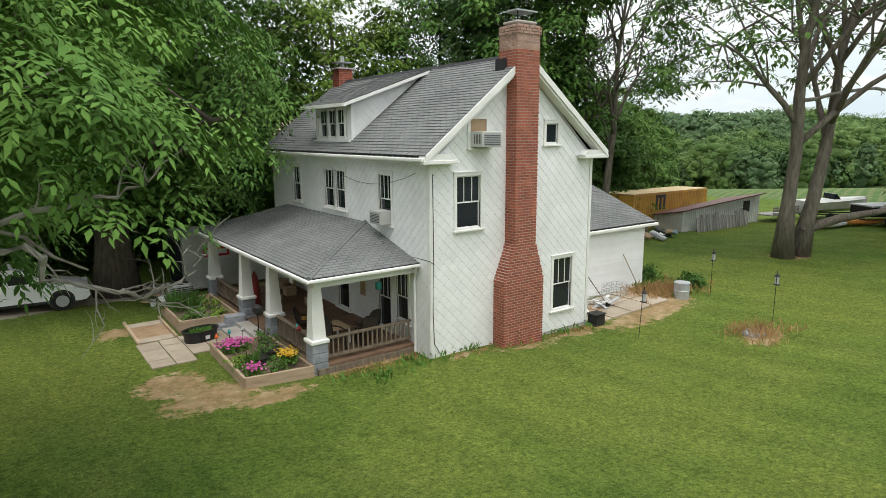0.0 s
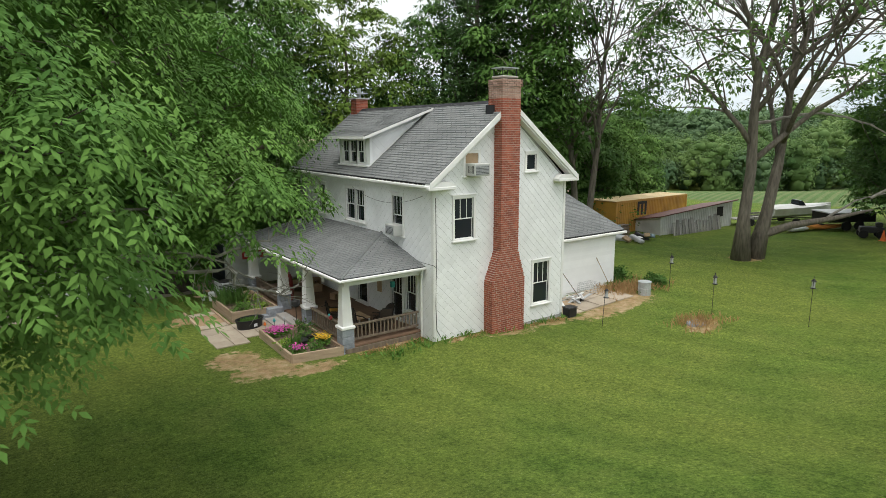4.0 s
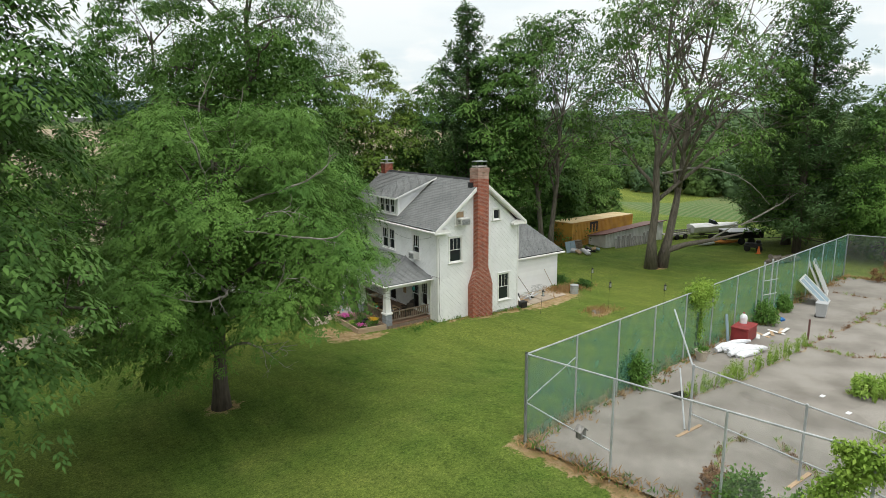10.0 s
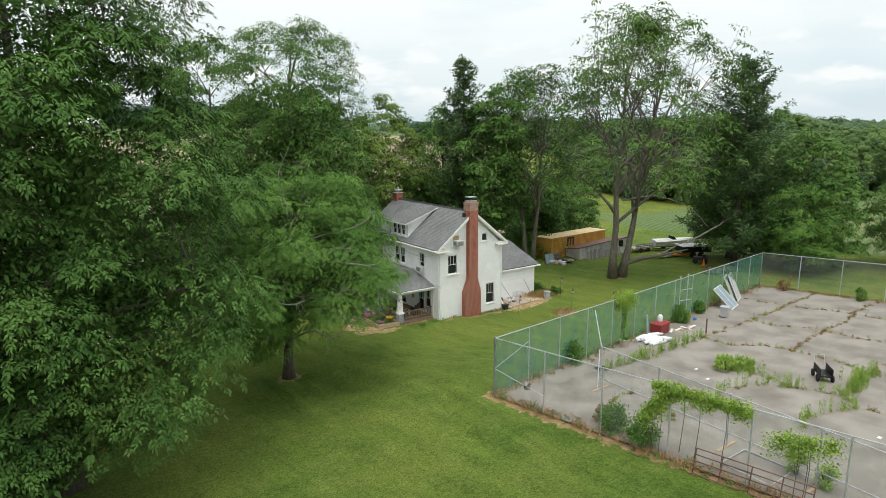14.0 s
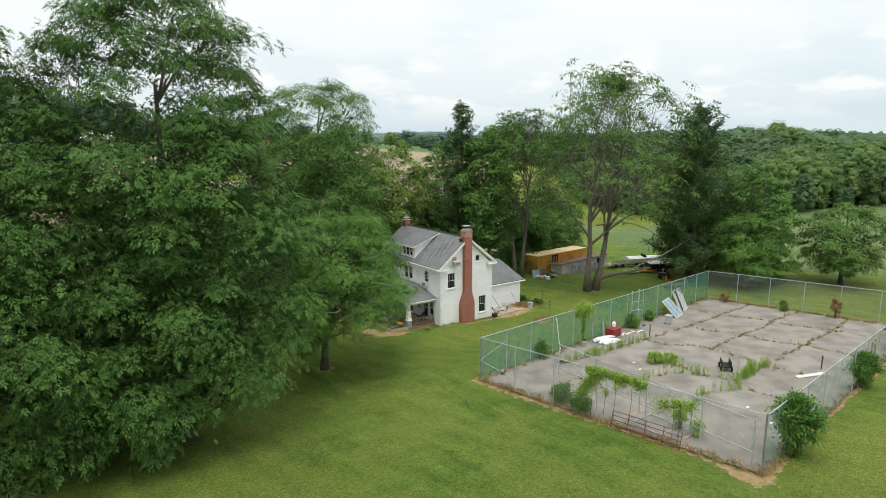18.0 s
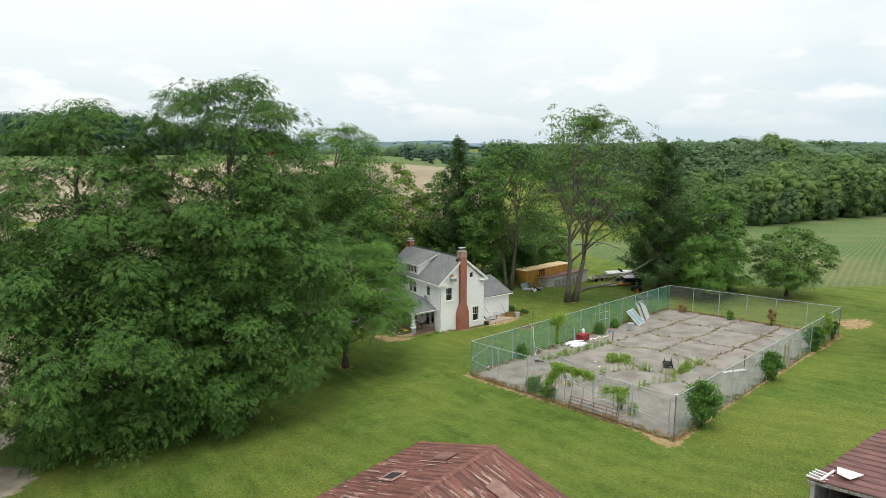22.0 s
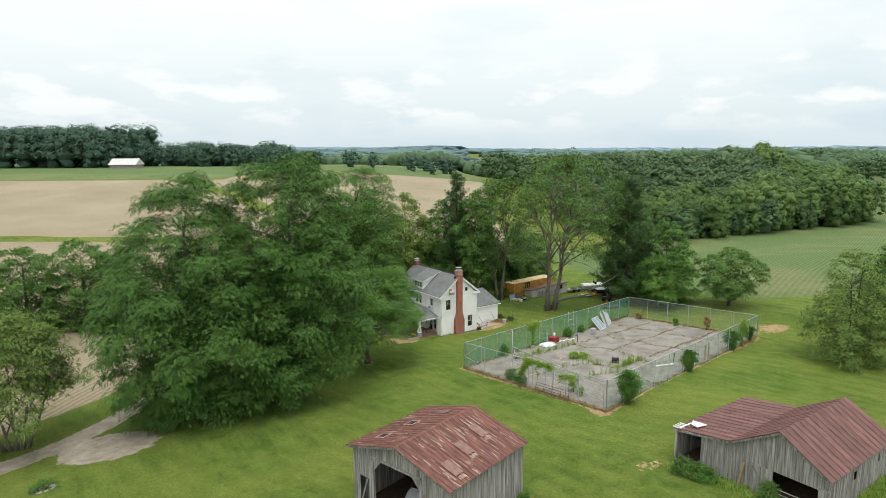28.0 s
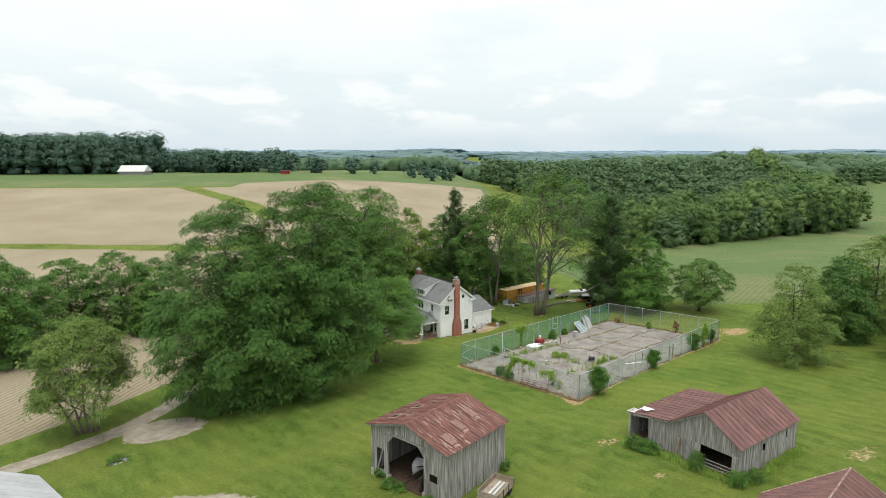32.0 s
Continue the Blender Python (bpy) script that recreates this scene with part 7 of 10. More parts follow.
def flower(x, y, z, r, label, petal, seed, n=220):
    rng_ = np.random.default_rng(seed)
    t = thing("flowering_plant", pose(x, y, z), label, "flower", "bedding flowers")
    p = rng_.normal(0, r * 0.5, (n, 3)) * (1, 1, 0.35) + (0, 0, 0.16)
    part_mesh("foliage", quads("foliage", leaves(p - (0, 0, 0.05), rng_.normal(0, 1, (n, 3)), rng_.normal(0, 0.5, (n, 3)) + (0, 0, 1), 0.1, 0.05, rng_)), leaf_bright, t)
    q = rng_.normal(0, r * 0.5, (n // 2, 3)) * (1, 1, 0.2) + (0, 0, 0.26)
    part_mesh("blossom", quads("blossom", leaves(q, rng_.normal(0, 1, (n // 2, 3)) * (1, 1, 0.3), rng_.normal(0, 0.3, (n // 2, 3)) + (0, 0, 1), 0.075, 0.07, rng_)), petal, t)


for k, (x, y, r) in enumerate([(-4.75, 3.5, 0.28), (-4.3, 3.65, 0.3), (-4.6, 3.85, 0.2), (-4.75, 1.35, 0.26)]):
    flower(x, y, zA, r, "pink petunias in the flower bed", pink_petal, 100 + k)
for k, (x, y, r) in enumerate([(-3.65, 1.75, 0.26), (-3.75, 1.45, 0.2)]):
    flower(x, y, zA + 0.1, r, "yellow lilies in the flower bed", yellow_petal, 110 + k)
for k, (x, y, r, h, mt) in enumerate([(-3.75, 2.9, 0.3, 0.45, leaf_mid), (-4.0, 2.3, 0.25, 0.35, leaf_bright), (-4.4, 2.2, 0.3, 0.3, leaf_mid), (-4.8, 2.4, 0.3, 0.25, vine_green), (-4.2, 1.3, 0.3, 0.3, leaf_dark), (-3.6, 3.7, 0.35, 0.6, leaf_dark), (-4.75, 1.9, 0.3, 0.22, leaf_bright)]):
    bush("garden_plant", x, y, zA - 0.02, r, h, "leafy green plant in the flower bed", mt, 120 + k, 170, 0.1, "plant", group="garden plants")
clump("iris", (-4.55, 1.9, zA), "tall sword-leaved green iris", leaf_bright, blades_at([(0, 0, 0), (0.08, 0.1, 0), (-0.1, 0.05, 0)], rg, 0.65, 0.035, 0.2, 16, 0.07), "plant")
part_pot = thing("plant_pot", pose(-4.35, 2.05, zA - 0.02), "black plastic plant pot in the flower bed", "plant pot")
part("pot", tube([(0, 0, 0), (0, 0, 0.24)], [0.2, 0.26], 18), black_plastic, part_pot)
copy_thing(part_pot, pose(-3.9, 2.45, zA - 0.02))
clump("iris", (-4.95, 8.9, zB), "clump of green iris leaves in the raised bed", leaf_mid, blades_at([(rg.uniform(-0.25, 0.6), rg.uniform(-0.7, 0.5), 0) for _ in range(20)], rg, 0.8, 0.05, 0.4, 16, 0.1), "plant")
for k, (x, y, r, h) in enumerate([(-4.4, 7.6, 0.5, 0.35), (-4.0, 8.4, 0.5, 0.3), (-4.8, 7.3, 0.4, 0.3), (-4.0, 7.1, 0.35, 0.25)]):
    bush("garden_plant", x, y, zB - 0.02, r, h, "low leafy herb in the raised bed", vine_green if k % 2 else leaf_bright, 130 + k, 260, 0.1, "plant", group="garden plants")

tub = thing("stock_tub", pose(-4.95, 5.75, gz(-4.95, 5.75), 0, 0, 12), "black oval stock tub planted with greens", "tub")
bm = bmesh.new()
rings = []
for r, z in ((0.9, 0.0), (1.0, 0.36), (1.07, 0.36), (1.07, 0.4), (0.96, 0.4), (0.9, 0.25)):
    rings.append([bm.verts.new((0.56 * r * math.cos(a), 0.36 * r * math.sin(a), z)) for a in np.linspace(0, math.tau, 28, endpoint=False)])
for ra, rb in zip(rings, rings[1:]):
    for k in range(28):
        bm.faces.new((ra[k], ra[(k + 1) % 28], rb[(k + 1) % 28], rb[k]))
bm.faces.new(rings[0][::-1])
bm.faces.new(rings[-1])
part("tub", bm, black_plastic, tub)
part("sticker", B((-0.03, 0.12, -0.378, -0.372, 0.13, 0.25)), plastic_white, tub, "white label")
part_mesh("foliage", quads("foliage", blades_at([(rg.uniform(-0.35, 0.35), rg.uniform(-0.2, 0.2), 0.25) for _ in range(30)], rg, 0.2, 0.05, 0.7, 12, 0.06)), leaf_bright, tub)

# flagstones and framed path
walkway = tagged(new("garden_path"), "flagstone path in front of the porch steps", "path", kind="structure")
def stone(parent, x0, x1, y0, y1, z, mat=None):
    g = 0.015
    bm = bmesh.new()
    pts = [(x0 + g, y0 + g), (x1 - g, y0 + g), (x1 - g, y1 - g), (x0 + g, y1 - g)]
    lo = [bm.verts.new((a, b, gz(a, b) - 0.1)) for a, b in pts]
    hi = [bm.verts.new((a + rg.uniform(-0.01, 0.01), b + rg.uniform(-0.01, 0.01), gz(a, b) + z)) for a, b in pts]
    bm.faces.new(lo[::-1]); bm.faces.new(hi)
    for i in range(4):
        bm.faces.new((lo[i], lo[(i + 1) % 4], hi[(i + 1) % 4], hi[i]))
    part("flagstone", bm, mat or paver, parent)
for i, (x0, x1, ys) in enumerate([(-6.75, -6.1, [3.95, 4.6, 5.6, 6.4]), (-6.1, -5.5, [3.95, 5.1, 5.8, 6.45]), (-5.5, -4.9, [4.55, 5.3, 6.1, 6.55]), (-4.9, -4.15, [4.5, 5.2, 6.45])]):
    for y0, y1 in zip(ys, ys[1:]):
        stone(walkway, x0, x1, y0, y1, 0.035 + 0.006 * (i % 2))
for y0, y1 in ((6.5, 7.0), (8.4, 8.9)):
    stone(walkway, -6.6, -5.55, y0, y1, 0.04)
part("edging", B((-6.68, -6.6, 6.4, 9.2, gz(-6.6, 7) - 0.1, gz(-6.6, 7) + 0.09)), bed_wood, walkway)
part("edging", B((-5.55, -5.47, 6.5, 9.2, gz(-5.5, 7) - 0.1, gz(-5.5, 7) + 0.09)), bed_wood, walkway)
part("trodden_earth", B((-6.59, -5.56, 7.0, 8.4, gz(-6, 7) - 0.1, gz(-6, 7) + 0.03)), M("trodden_earth", (0.4, 0.28, 0.17), (0.3, 0.2, 0.12), 2, 0.95, 0.3), walkway)

steps = thing("porch_steps", pose(-3.2, 5.4, -0.05), "two grey concrete porch steps with block cheeks", "steps")
part("step", B((-0.95, -0.45, -0.9, 0.9, -0.1, 0.1)), concrete, steps)
part("step", B((-0.45, 0.0, -0.9, 0.9, -0.1, 0.22)), concrete, steps)
part("cheek_block", B((-0.75, -0.1, 0.92, 1.25, -0.1, 0.45), bevel=0.02), stone_block, steps)
part("cheek_block", B((-1.05, -0.75, 0.92, 1.25, -0.1, 0.2), bevel=0.02), stone_block, steps)

# ---- porch furniture ----
def armchair(x, y, rz, label, mat=wicker):
    c = thing("porch_chair", pose(x, y, PF, 0, 0, rz), label, "chair", "porch chairs")
    part("seat", B((-0.26, 0.26, -0.25, 0.25, 0.38, 0.44), bevel=0.02), mat, c)
    bm = bmesh.new()
    tube([(-0.26, 0.25, 0.4), (-0.27, 0.34, 0.85), (-0.12, 0.38, 1.0), (0.12, 0.38, 1.0), (0.27, 0.34, 0.85), (0.26, 0.25, 0.4)], 0.02, 6, bm)
    part("back_frame", bm, black_paint, c)
    part("backrest", prism([(0.24, 0.45), (0.28, 0.45), (0.39, 0.97), (0.36, 0.97)], 0.46, "x", -0.23), mat, c)
    for sx in (-1, 1):
        part("armrest", tube([(sx * 0.29, 0.3, 0.66), (sx * 0.31, 0, 0.66), (sx * 0.29, -0.28, 0.6)], 0.025, 6), mat, c)
        for sy in (-0.24, 0.24):
            part("leg", tube([(sx * 0.26, sy, 0.0), (sx * 0.26, sy, 0.42)], 0.02, 6), black_paint, c)
    return c


armchair(-1.0, 2.0, 200, "black metal porch chair beside the door")
armchair(-1.25, 1.55, 170, "dark wicker porch chair with curved back")
armchair(-2.3, 1.65, 20, "dark wicker chair facing the table")
armchair(-2.4, 3.2, 60, "dark wicker chair by the railing")
ptable = thing("porch_table", pose(-1.9, 2.5, PF), "low pale porch table", "table")
part("tabletop", B((-0.4, 0.4, -0.45, 0.45, 0.46, 0.5), bevel=0.01), lumber, ptable)
for a in (-0.35, 0.35):
    for b in (-0.4, 0.4):
        part("leg", B((a - 0.025, a + 0.025, b - 0.025, b + 0.025, 0, 0.46)), white_trim, ptable)
bench = thing("porch_bench", pose(-1.2, 9.2, PF), "pale wooden porch bench piled with boxes", "bench")
part("seat", B((-0.9, 0.9, -0.25, 0.25, 0.42, 0.47)), lumber, bench)
for a in (-0.8, 0.8):
    part("leg", B((a - 0.04, a + 0.04, -0.22, 0.22, 0, 0.42)), lumber, bench)
bag = thing("red_bag", pose(-2.5, 7.6, PF), "tall red folded bag leaning on the porch", "bag")
part("bag", tube([(0, 0, 0), (0, 0, 0.7), (0, 0, 1.15), (0, 0, 1.35)], [0.17, 0.16, 0.12, 0.03], 10), red_paint, bag)
for k, (x, y, s) in enumerate([(-0.8, 8.6, 0.4), (-0.7, 6.8, 0.35), (-0.6, 9.9, 0.45), (-1.5, 8.0, 0.3)]):
    bx = thing("carton", pose(x, y, PF, 0, 0, 17 * k), "brown carton stored on the porch", "box", "porch cartons")
    part("box", B((-s / 2, s / 2, -s / 2, s / 2, 0, s * 0.8), bevel=0.01), lumber, bx)
mower = thing("yellow_tool", pose(-1.7, 4.9, PF), "yellow power tool on the porch floor", "tool")
part("body", B((-0.15, 0.15, -0.1, 0.1, 0.04, 0.2), bevel=0.03), yellow_paint, mower)
part("handle", tube([(0, 0, 0.18), (-0.3, 0.1, 0.35), (-0.5, 0.15, 0.3)], 0.015, 6), black_plastic, mower)
# hanging things
def hanging(name, x, y, z, label, mat, boxes, cat):
    t = thing(name, pose(x, y, z), label, cat)
    part("cord", tube([(0, 0, 0.1), (0, 0, 2.42 - z)], 0.004, 4), wire_dark, t)
    part("body", B(*boxes, bevel=0.01), mat, t)
hanging("wooden_chime", -0.5, 3.1, 1.6, "pale wooden hanging board", lumber, [(-0.02, 0.02, -0.16, 0.16, -0.3, 0.35)], "ornament")
hanging("bird_house", -0.9, 1.4, 2.0, "small green hanging bird house", teal, [(-0.07, 0.07, -0.07, 0.07, -0.1, 0.12)], "bird house")
hanging("hanging_lantern", -2.9, 1.3, 1.95, "white hanging porch lantern", plastic_white, [(-0.07, 0.07, -0.07, 0.07, -0.1, 0.1)], "lantern")
hanging("hanging_ornament", -2.7, 3.6, 2.05, "white hanging wheel ornament", plastic_white, [(-0.02, 0.02, -0.12, 0.12, -0.12, 0.12)], "ornament")
stand = thing("garden_ornament", pose(-3.55, 4.35, 0), "dark garden ornament on a pole by the steps", "ornament")
part("pole", tube([(0, 0, 0), (0, 0, 0.95)], 0.015, 6), black_paint, stand)
part("bowl", tube([(0, 0, 0.9), (0, 0, 1.0), (0, 0, 1.15), (0, 0, 1.22)], [0.08, 0.17, 0.16, 0.05], 12), black_plastic, stand)
gnome = thing("red_ornament", pose(-3.2, 1.95, 0.92), "red and green glass bird on the railing", "ornament")
part("body", tube([(0, 0, 0), (0, 0, 0.08), (0, 0, 0.16)], [0.04, 0.08, 0.03], 10), red_paint, gnome)
part("head", tube([(0, 0.06, 0.1), (0, 0.16, 0.17)], [0.05, 0.03], 8), teal, gnome)
for k, (x, y, mt) in enumerate([(-4.95, 3.95, orange), (-4.5, 4.2, teal), (-4.1, 4.2, galv)]):
    st_ = thing("garden_stake", pose(x, y, zA), "small ornament on a garden stake", "ornament", "garden stakes")
    part("stake", tube([(0, 0, 0), (0, 0, 0.35)], 0.008, 5), wire_dark, st_)
    part("ornament", tube([(0, 0, 0.33), (0, 0, 0.4), (0, 0, 0.5)], [0.02, 0.06, 0.01], 8), mt, st_)

# ---- parked car ----
def car(m):
    c = thing("car", m, "white parked estate car with dark windows", "car")
    # x forward, y to the left
    prof = [(-2.35, 0.45), (-2.38, 0.75), (-2.3, 1.0), (-2.15, 1.1), (1.05, 1.02), (2.0, 0.88), (2.3, 0.7), (2.35, 0.45), (2.2, 0.3), (-2.2, 0.3)]
    bm = prism(prof, 1.84, "y", -0.92)
    bmesh.ops.bevel(bm, geom=[e for e in bm.edges if e.calc_length() < 1.8], offset=0.09, segments=2, affect="EDGES")
    part("body", bm, car_white, c, smooth=False)
    cab = [(-2.15, 1.06), (-1.95, 1.55), (-1.2, 1.66), (-0.1, 1.66), (0.45, 1.5), (1.1, 1.02)]
    bm = bmesh.new()
    lo = [bm.verts.new((a, -0.86 + 0.16 * max(0, (b - 1.0)) / 0.66, b)) for a, b in cab]
    hi = [bm.verts.new((a, 0.86 - 0.16 * max(0, (b - 1.0)) / 0.66, b)) for a, b in cab]
    bm.faces.new(lo); bm.faces.new(hi[::-1])
    for k in range(len(cab)):
        j = (k + 1) % len(cab)
        bm.faces.new((lo[k], hi[k], hi[j], lo[j]))
    bmesh.ops.recalc_face_normals(bm, faces=bm.faces)
    part("cabin", bm, car_white, c)
    for sy in (-1, 1):
        for a, b in ((-1.95, -1.3), (-1.22, -0.35), (-0.27, 0.55)):
            part("side_window", prism([(a + 0.08, 1.12), (b, 1.1), (b - (0.3 if b > 0 else 0), 1.48), (a + (0.22 if a < -1.9 else 0.02), 1.5)], 0.01, "y", sy * 0.83 - 0.005), window_dark, c)
        for a in (-1.42, 1.42):
            w = new("wheel")
            w.parent = c
            w.location = (a, sy * 0.82, 0.34)
            part("tyre", tube([(0, -0.11, 0), (0, 0.11, 0)], 0.34, 24), tyre, w)
            part("rim", tube([(0, -0.12, 0), (0, 0.12, 0)], 0.22, 20), grey_metal, w)
        part("wheel_arch", tube([(1.42, sy * 0.86, 0.36), (1.42, sy * 0.925, 0.36)], 0.42, 22), black_plastic, c)
        part("wheel_arch", tube([(-1.42, sy * 0.86, 0.36), (-1.42, sy * 0.925, 0.36)], 0.42, 22), black_plastic, c)
        part("sill_strip", B((-1.0, 1.0, sy * 0.915 - 0.02, sy * 0.915 + 0.02, 0.3, 0.4)), black_plastic, c)
        part("headlight", B((2.1, 2.3, sy * 0.72 - 0.14, sy * 0.72 + 0.14, 0.72, 0.84), bevel=0.03), plastic_white, c)
        part("mirror", B((0.5, 0.62, sy * 0.98 - 0.08, sy * 0.98 + 0.08, 1.05, 1.18), bevel=0.03), car_white, c)
        part("roof_rail", tube([(-1.7, sy * 0.62, 1.66), (-0.1, sy * 0.62, 1.69)], 0.02, 6), black_plastic, c)
    part("windscreen", prism([(0.43, 1.5), (1.06, 1.05), (1.08, 1.06), (0.46, 1.515)], 1.5, "y", -0.75), window_dark, c)
    part("rear_window", prism([(-2.1, 1.15), (-1.97, 1.5), (-1.99, 1.51), (-2.13, 1.15)], 1.4, "y", -0.7), window_dark, c)
    return c


car(pose(-9.5, 13.55, gz(-9.5, 13.5), 0, 0, -5))

# ---- storage box behind the porch ----
podz = gz(-2, 14)
pod = thing("storage_container", pose(-3.7, 12.9, podz, 0, 0, 2), "white portable storage container with red sign and dark roller door", "container")
part("body", B((0.0, 4.8, 0.0, 2.4, 0.1, 2.5), bevel=0.03), white_metal, pod)
part("roller_door", B((-0.012, 0.03, 0.2, 2.2, 0.25, 2.25)), navy, pod)
for k in range(10):
    part("door_slat", B((-0.022, -0.01, 0.22, 2.18, 0.27 + 0.195 * k, 0.44 + 0.195 * k)), navy, pod)
part("sign", B((0.85, 1.95, -0.012, -0.002, 1.45, 1.85)), pod_red, pod, "red sign panel")
part("sign_bar", B((0.95, 1.85, -0.018, -0.008, 1.55, 1.75)), plastic_white, pod)
part("sign_strip", B((0.85, 1.95, -0.012, -0.002, 1.33, 1.42)), plastic_white, pod)
for a in (0.1, 4.6):
    part("skid", B((a, a + 0.15, 0, 2.4, 0, 0.1)), black_plastic, pod)
unit = thing("condenser_unit", pose(-4.3, 11.1, gz(-4.3, 11.1)), "grey outdoor air-conditioning condenser", "condenser")
part("case", B((-0.4, 0.4, -0.4, 0.4, 0, 0.8), bevel=0.02), grey_metal, unit)
for k in range(9):
    part("louvre", B((-0.41, 0.41, -0.412, -0.398, 0.08 + k * 0.075, 0.11 + k * 0.075)), black_plastic, unit)
part("fan_grille", tube([(0, 0, 0.8), (0, 0, 0.83)], 0.33, 20), black_plastic, unit)
for k, (x, y, a, l_) in enumerate([(-5.0, 11.6, 30, 1.6), (-4.7, 11.9, -20, 1.4), (-5.2, 12.0, 75, 1.2), (-4.6, 12.2, 10, 1.8)]):
    plank = thing("scrap_board", pose(x, y, gz(x, y) + 0.05 + 0.12 * k, 8, 12, a), "loose scrap board beside the porch", "board", "scrap boards")
    part("board", B((-l_ / 2, l_ / 2, -0.1, 0.1, 0, 0.03)), lumber, plank)
for k, (x, y, s) in enumerate([(-5.0, 10.9, 0.3), (-4.9, 11.3, 0.25), (-5.3, 11.2, 0.2)]):
    b_ = thing("bucket", pose(x, y, gz(x, y)), "white plastic bucket in the yard clutter", "bucket", "buckets")
    part("bucket", tube([(0, 0, 0), (0, 0, s * 1.3)], [s * 0.45, s * 0.55], 14), plastic_white, b_)

# ---- behind the house ----
patio = tagged(new("back_patio"), "cracked concrete slabs beside the extension", "patio", kind="structure")
for i in range(4):
    for j in range(2):
        x0, y0 = 6.85 + i * 1.15, -0.15 + j * 1.05
        stone(patio, x0, x0 + 1.13, y0, y0 + 1.03, 0.04 + rg.uniform(-0.01, 0.015), paver)
def leaning(name, a, b, r, label, mat, cat="tool"):
    t = thing(name, pose(*a), label, cat, "leaning tools")
    part("pole", tube([(0, 0, 0), (b[0] - a[0], b[1] - a[1], b[2] - a[2])], r, 6), mat, t)
    return t
zp = gz(9, 1) + 0.05
tl = leaning("garden_tool", (9.0, 0.9, zp), (8.3, 2.0, zp + 1.75), 0.02, "long-handled tool leaning against the siding", old_wood)
part("head", B((-0.12, 0.12, -0.03, 0.03, -0.02, 0.14)), black_plastic, tl)
tl = leaning("garden_tool", (11.9, 1.5, zp - 0.1), (11.2, 2.0, zp + 1.6), 0.02, "tool with pale handle leaning against the siding", lumber)
part("head", B((-0.1, 0.1, -0.03, 0.03, 0.0, 0.2)), orange, tl)
crate = thing("wire_crate", pose(10.2, 1.55, zp), "grey wire animal crate on the patio", "crate")
for z in np.linspace(0, 0.55, 6):
    part("wire_ring", tube([(-0.45, -0.3, z), (0.45, -0.3, z), (0.45, 0.3, z), (-0.45, 0.3, z), (-0.45, -0.3, z + 0.001)], 0.008, 4), galv, crate)
for x in np.linspace(-0.45, 0.45, 7):
    part("wire", tube([(x, -0.3, 0), (x, -0.3, 0.55), (x, 0.3, 0.55), (x, 0.3, 0)], 0.006, 4), galv, crate)
rs = np.random.default_rng(77)
for k in range(22):
    x, y = 8.5 + rs.normal(0, 0.5), 1.15 + rs.normal(0, 0.28)
    s = thing("scrap_piece", pose(x, y, zp + rs.uniform(0.0, 0.25), rs.uniform(-25, 25), rs.uniform(-25, 25), rs.uniform(0, 180)), "bent white scrap piece on a pile", "scrap", "scrap pile")
    ln = rs.uniform(0.25, 0.9)
    part("piece", B((-ln / 2, ln / 2, -0.06, 0.06, 0, 0.03)), scrap_white if rs.random() > 0.25 else grey_metal, s)
for k in range(5):
    s = thing("timber_offcut", pose(7.35 + 0.1 * k, 0.7 + 0.13 * k, zp + 0.02, 0, 0, -35 + 4 * k), "loose timber offcut on the patio", "timber", "timber offcuts")
    part("timber", B((-0.75, 0.75, -0.06, 0.06, 0, 0.07)), lumber, s)
bin_ = thing("black_tub", pose(7.0, -0.2, gz(7, -0.2)), "black plastic tub at the house corner", "tub")
part("tub", B((-0.25, 0.25, -0.2, 0.2, 0, 0.4), bevel=0.03), black_plastic, bin_)
part("rim", B((-0.28, 0.28, -0.23, 0.23, 0.4, 0.44), bevel=0.015), black_plastic, bin_)
fan = thing("black_bag", pose(7.9, 1.5, zp), "black rubbish bag beside the wall", "bag")
part("bag", tube([(0, 0, 0), (0, 0, 0.2), (0.05, 0, 0.42), (0.08, 0, 0.5)], [0.25, 0.32, 0.2, 0.03], 10), black_plastic, fan)
bar = thing("steel_barrel", pose(12.15, -0.2, gz(12.15, -0.2)), "grey galvanised steel barrel on the grass", "barrel")
part("shell", tube([(0, 0, 0), (0, 0, 0.3), (0, 0, 0.32), (0, 0, 0.34), (0, 0, 0.62)], [0.3, 0.3, 0.315, 0.3, 0.3], 20), galv, bar)
part("lid", tube([(0, 0, 0.62), (0, 0, 0.65), (0, 0, 0.68)], [0.32, 0.31, 0.1], 20), galv, bar)


def feeder(x, y, h, label, lantern=True, tilt=0, k=0.72):
    h = h / k * 0.95
    t = thing("bird_feeder", pose(x, y, gz(x, y), 0, tilt, 20) @ Matrix.Diagonal((k, k, k, 1)), label, "bird feeder", "bird feeders")
    part("pole", tube([(0, 0, -0.1), (0, 0, h)], 0.014, 6), black_paint, t)
    part("hook", tube([(0, 0, h), (0.08, 0, h + 0.15), (0.2, 0, h + 0.12), (0.22, 0, h)], 0.012, 6), black_paint, t)
    part("tray", tube([(0.22, 0, h - 0.55), (0.22, 0, h - 0.5)], 0.15, 14), black_plastic, t)
    part("seed_tube", tube([(0.22, 0, h - 0.5), (0.22, 0, h - 0.15)], 0.09, 12), grey_metal, t)
    part("roof", tube([(0.22, 0, h - 0.15), (0.22, 0, h)], [0.15, 0.02], 14), black_plastic, t)
feeder(10.85, -4.45, 2.0, "lantern bird feeder on a black pole")
feeder(12.5, -7.5, 2.0, "bird feeder on a black pole on the lawn")
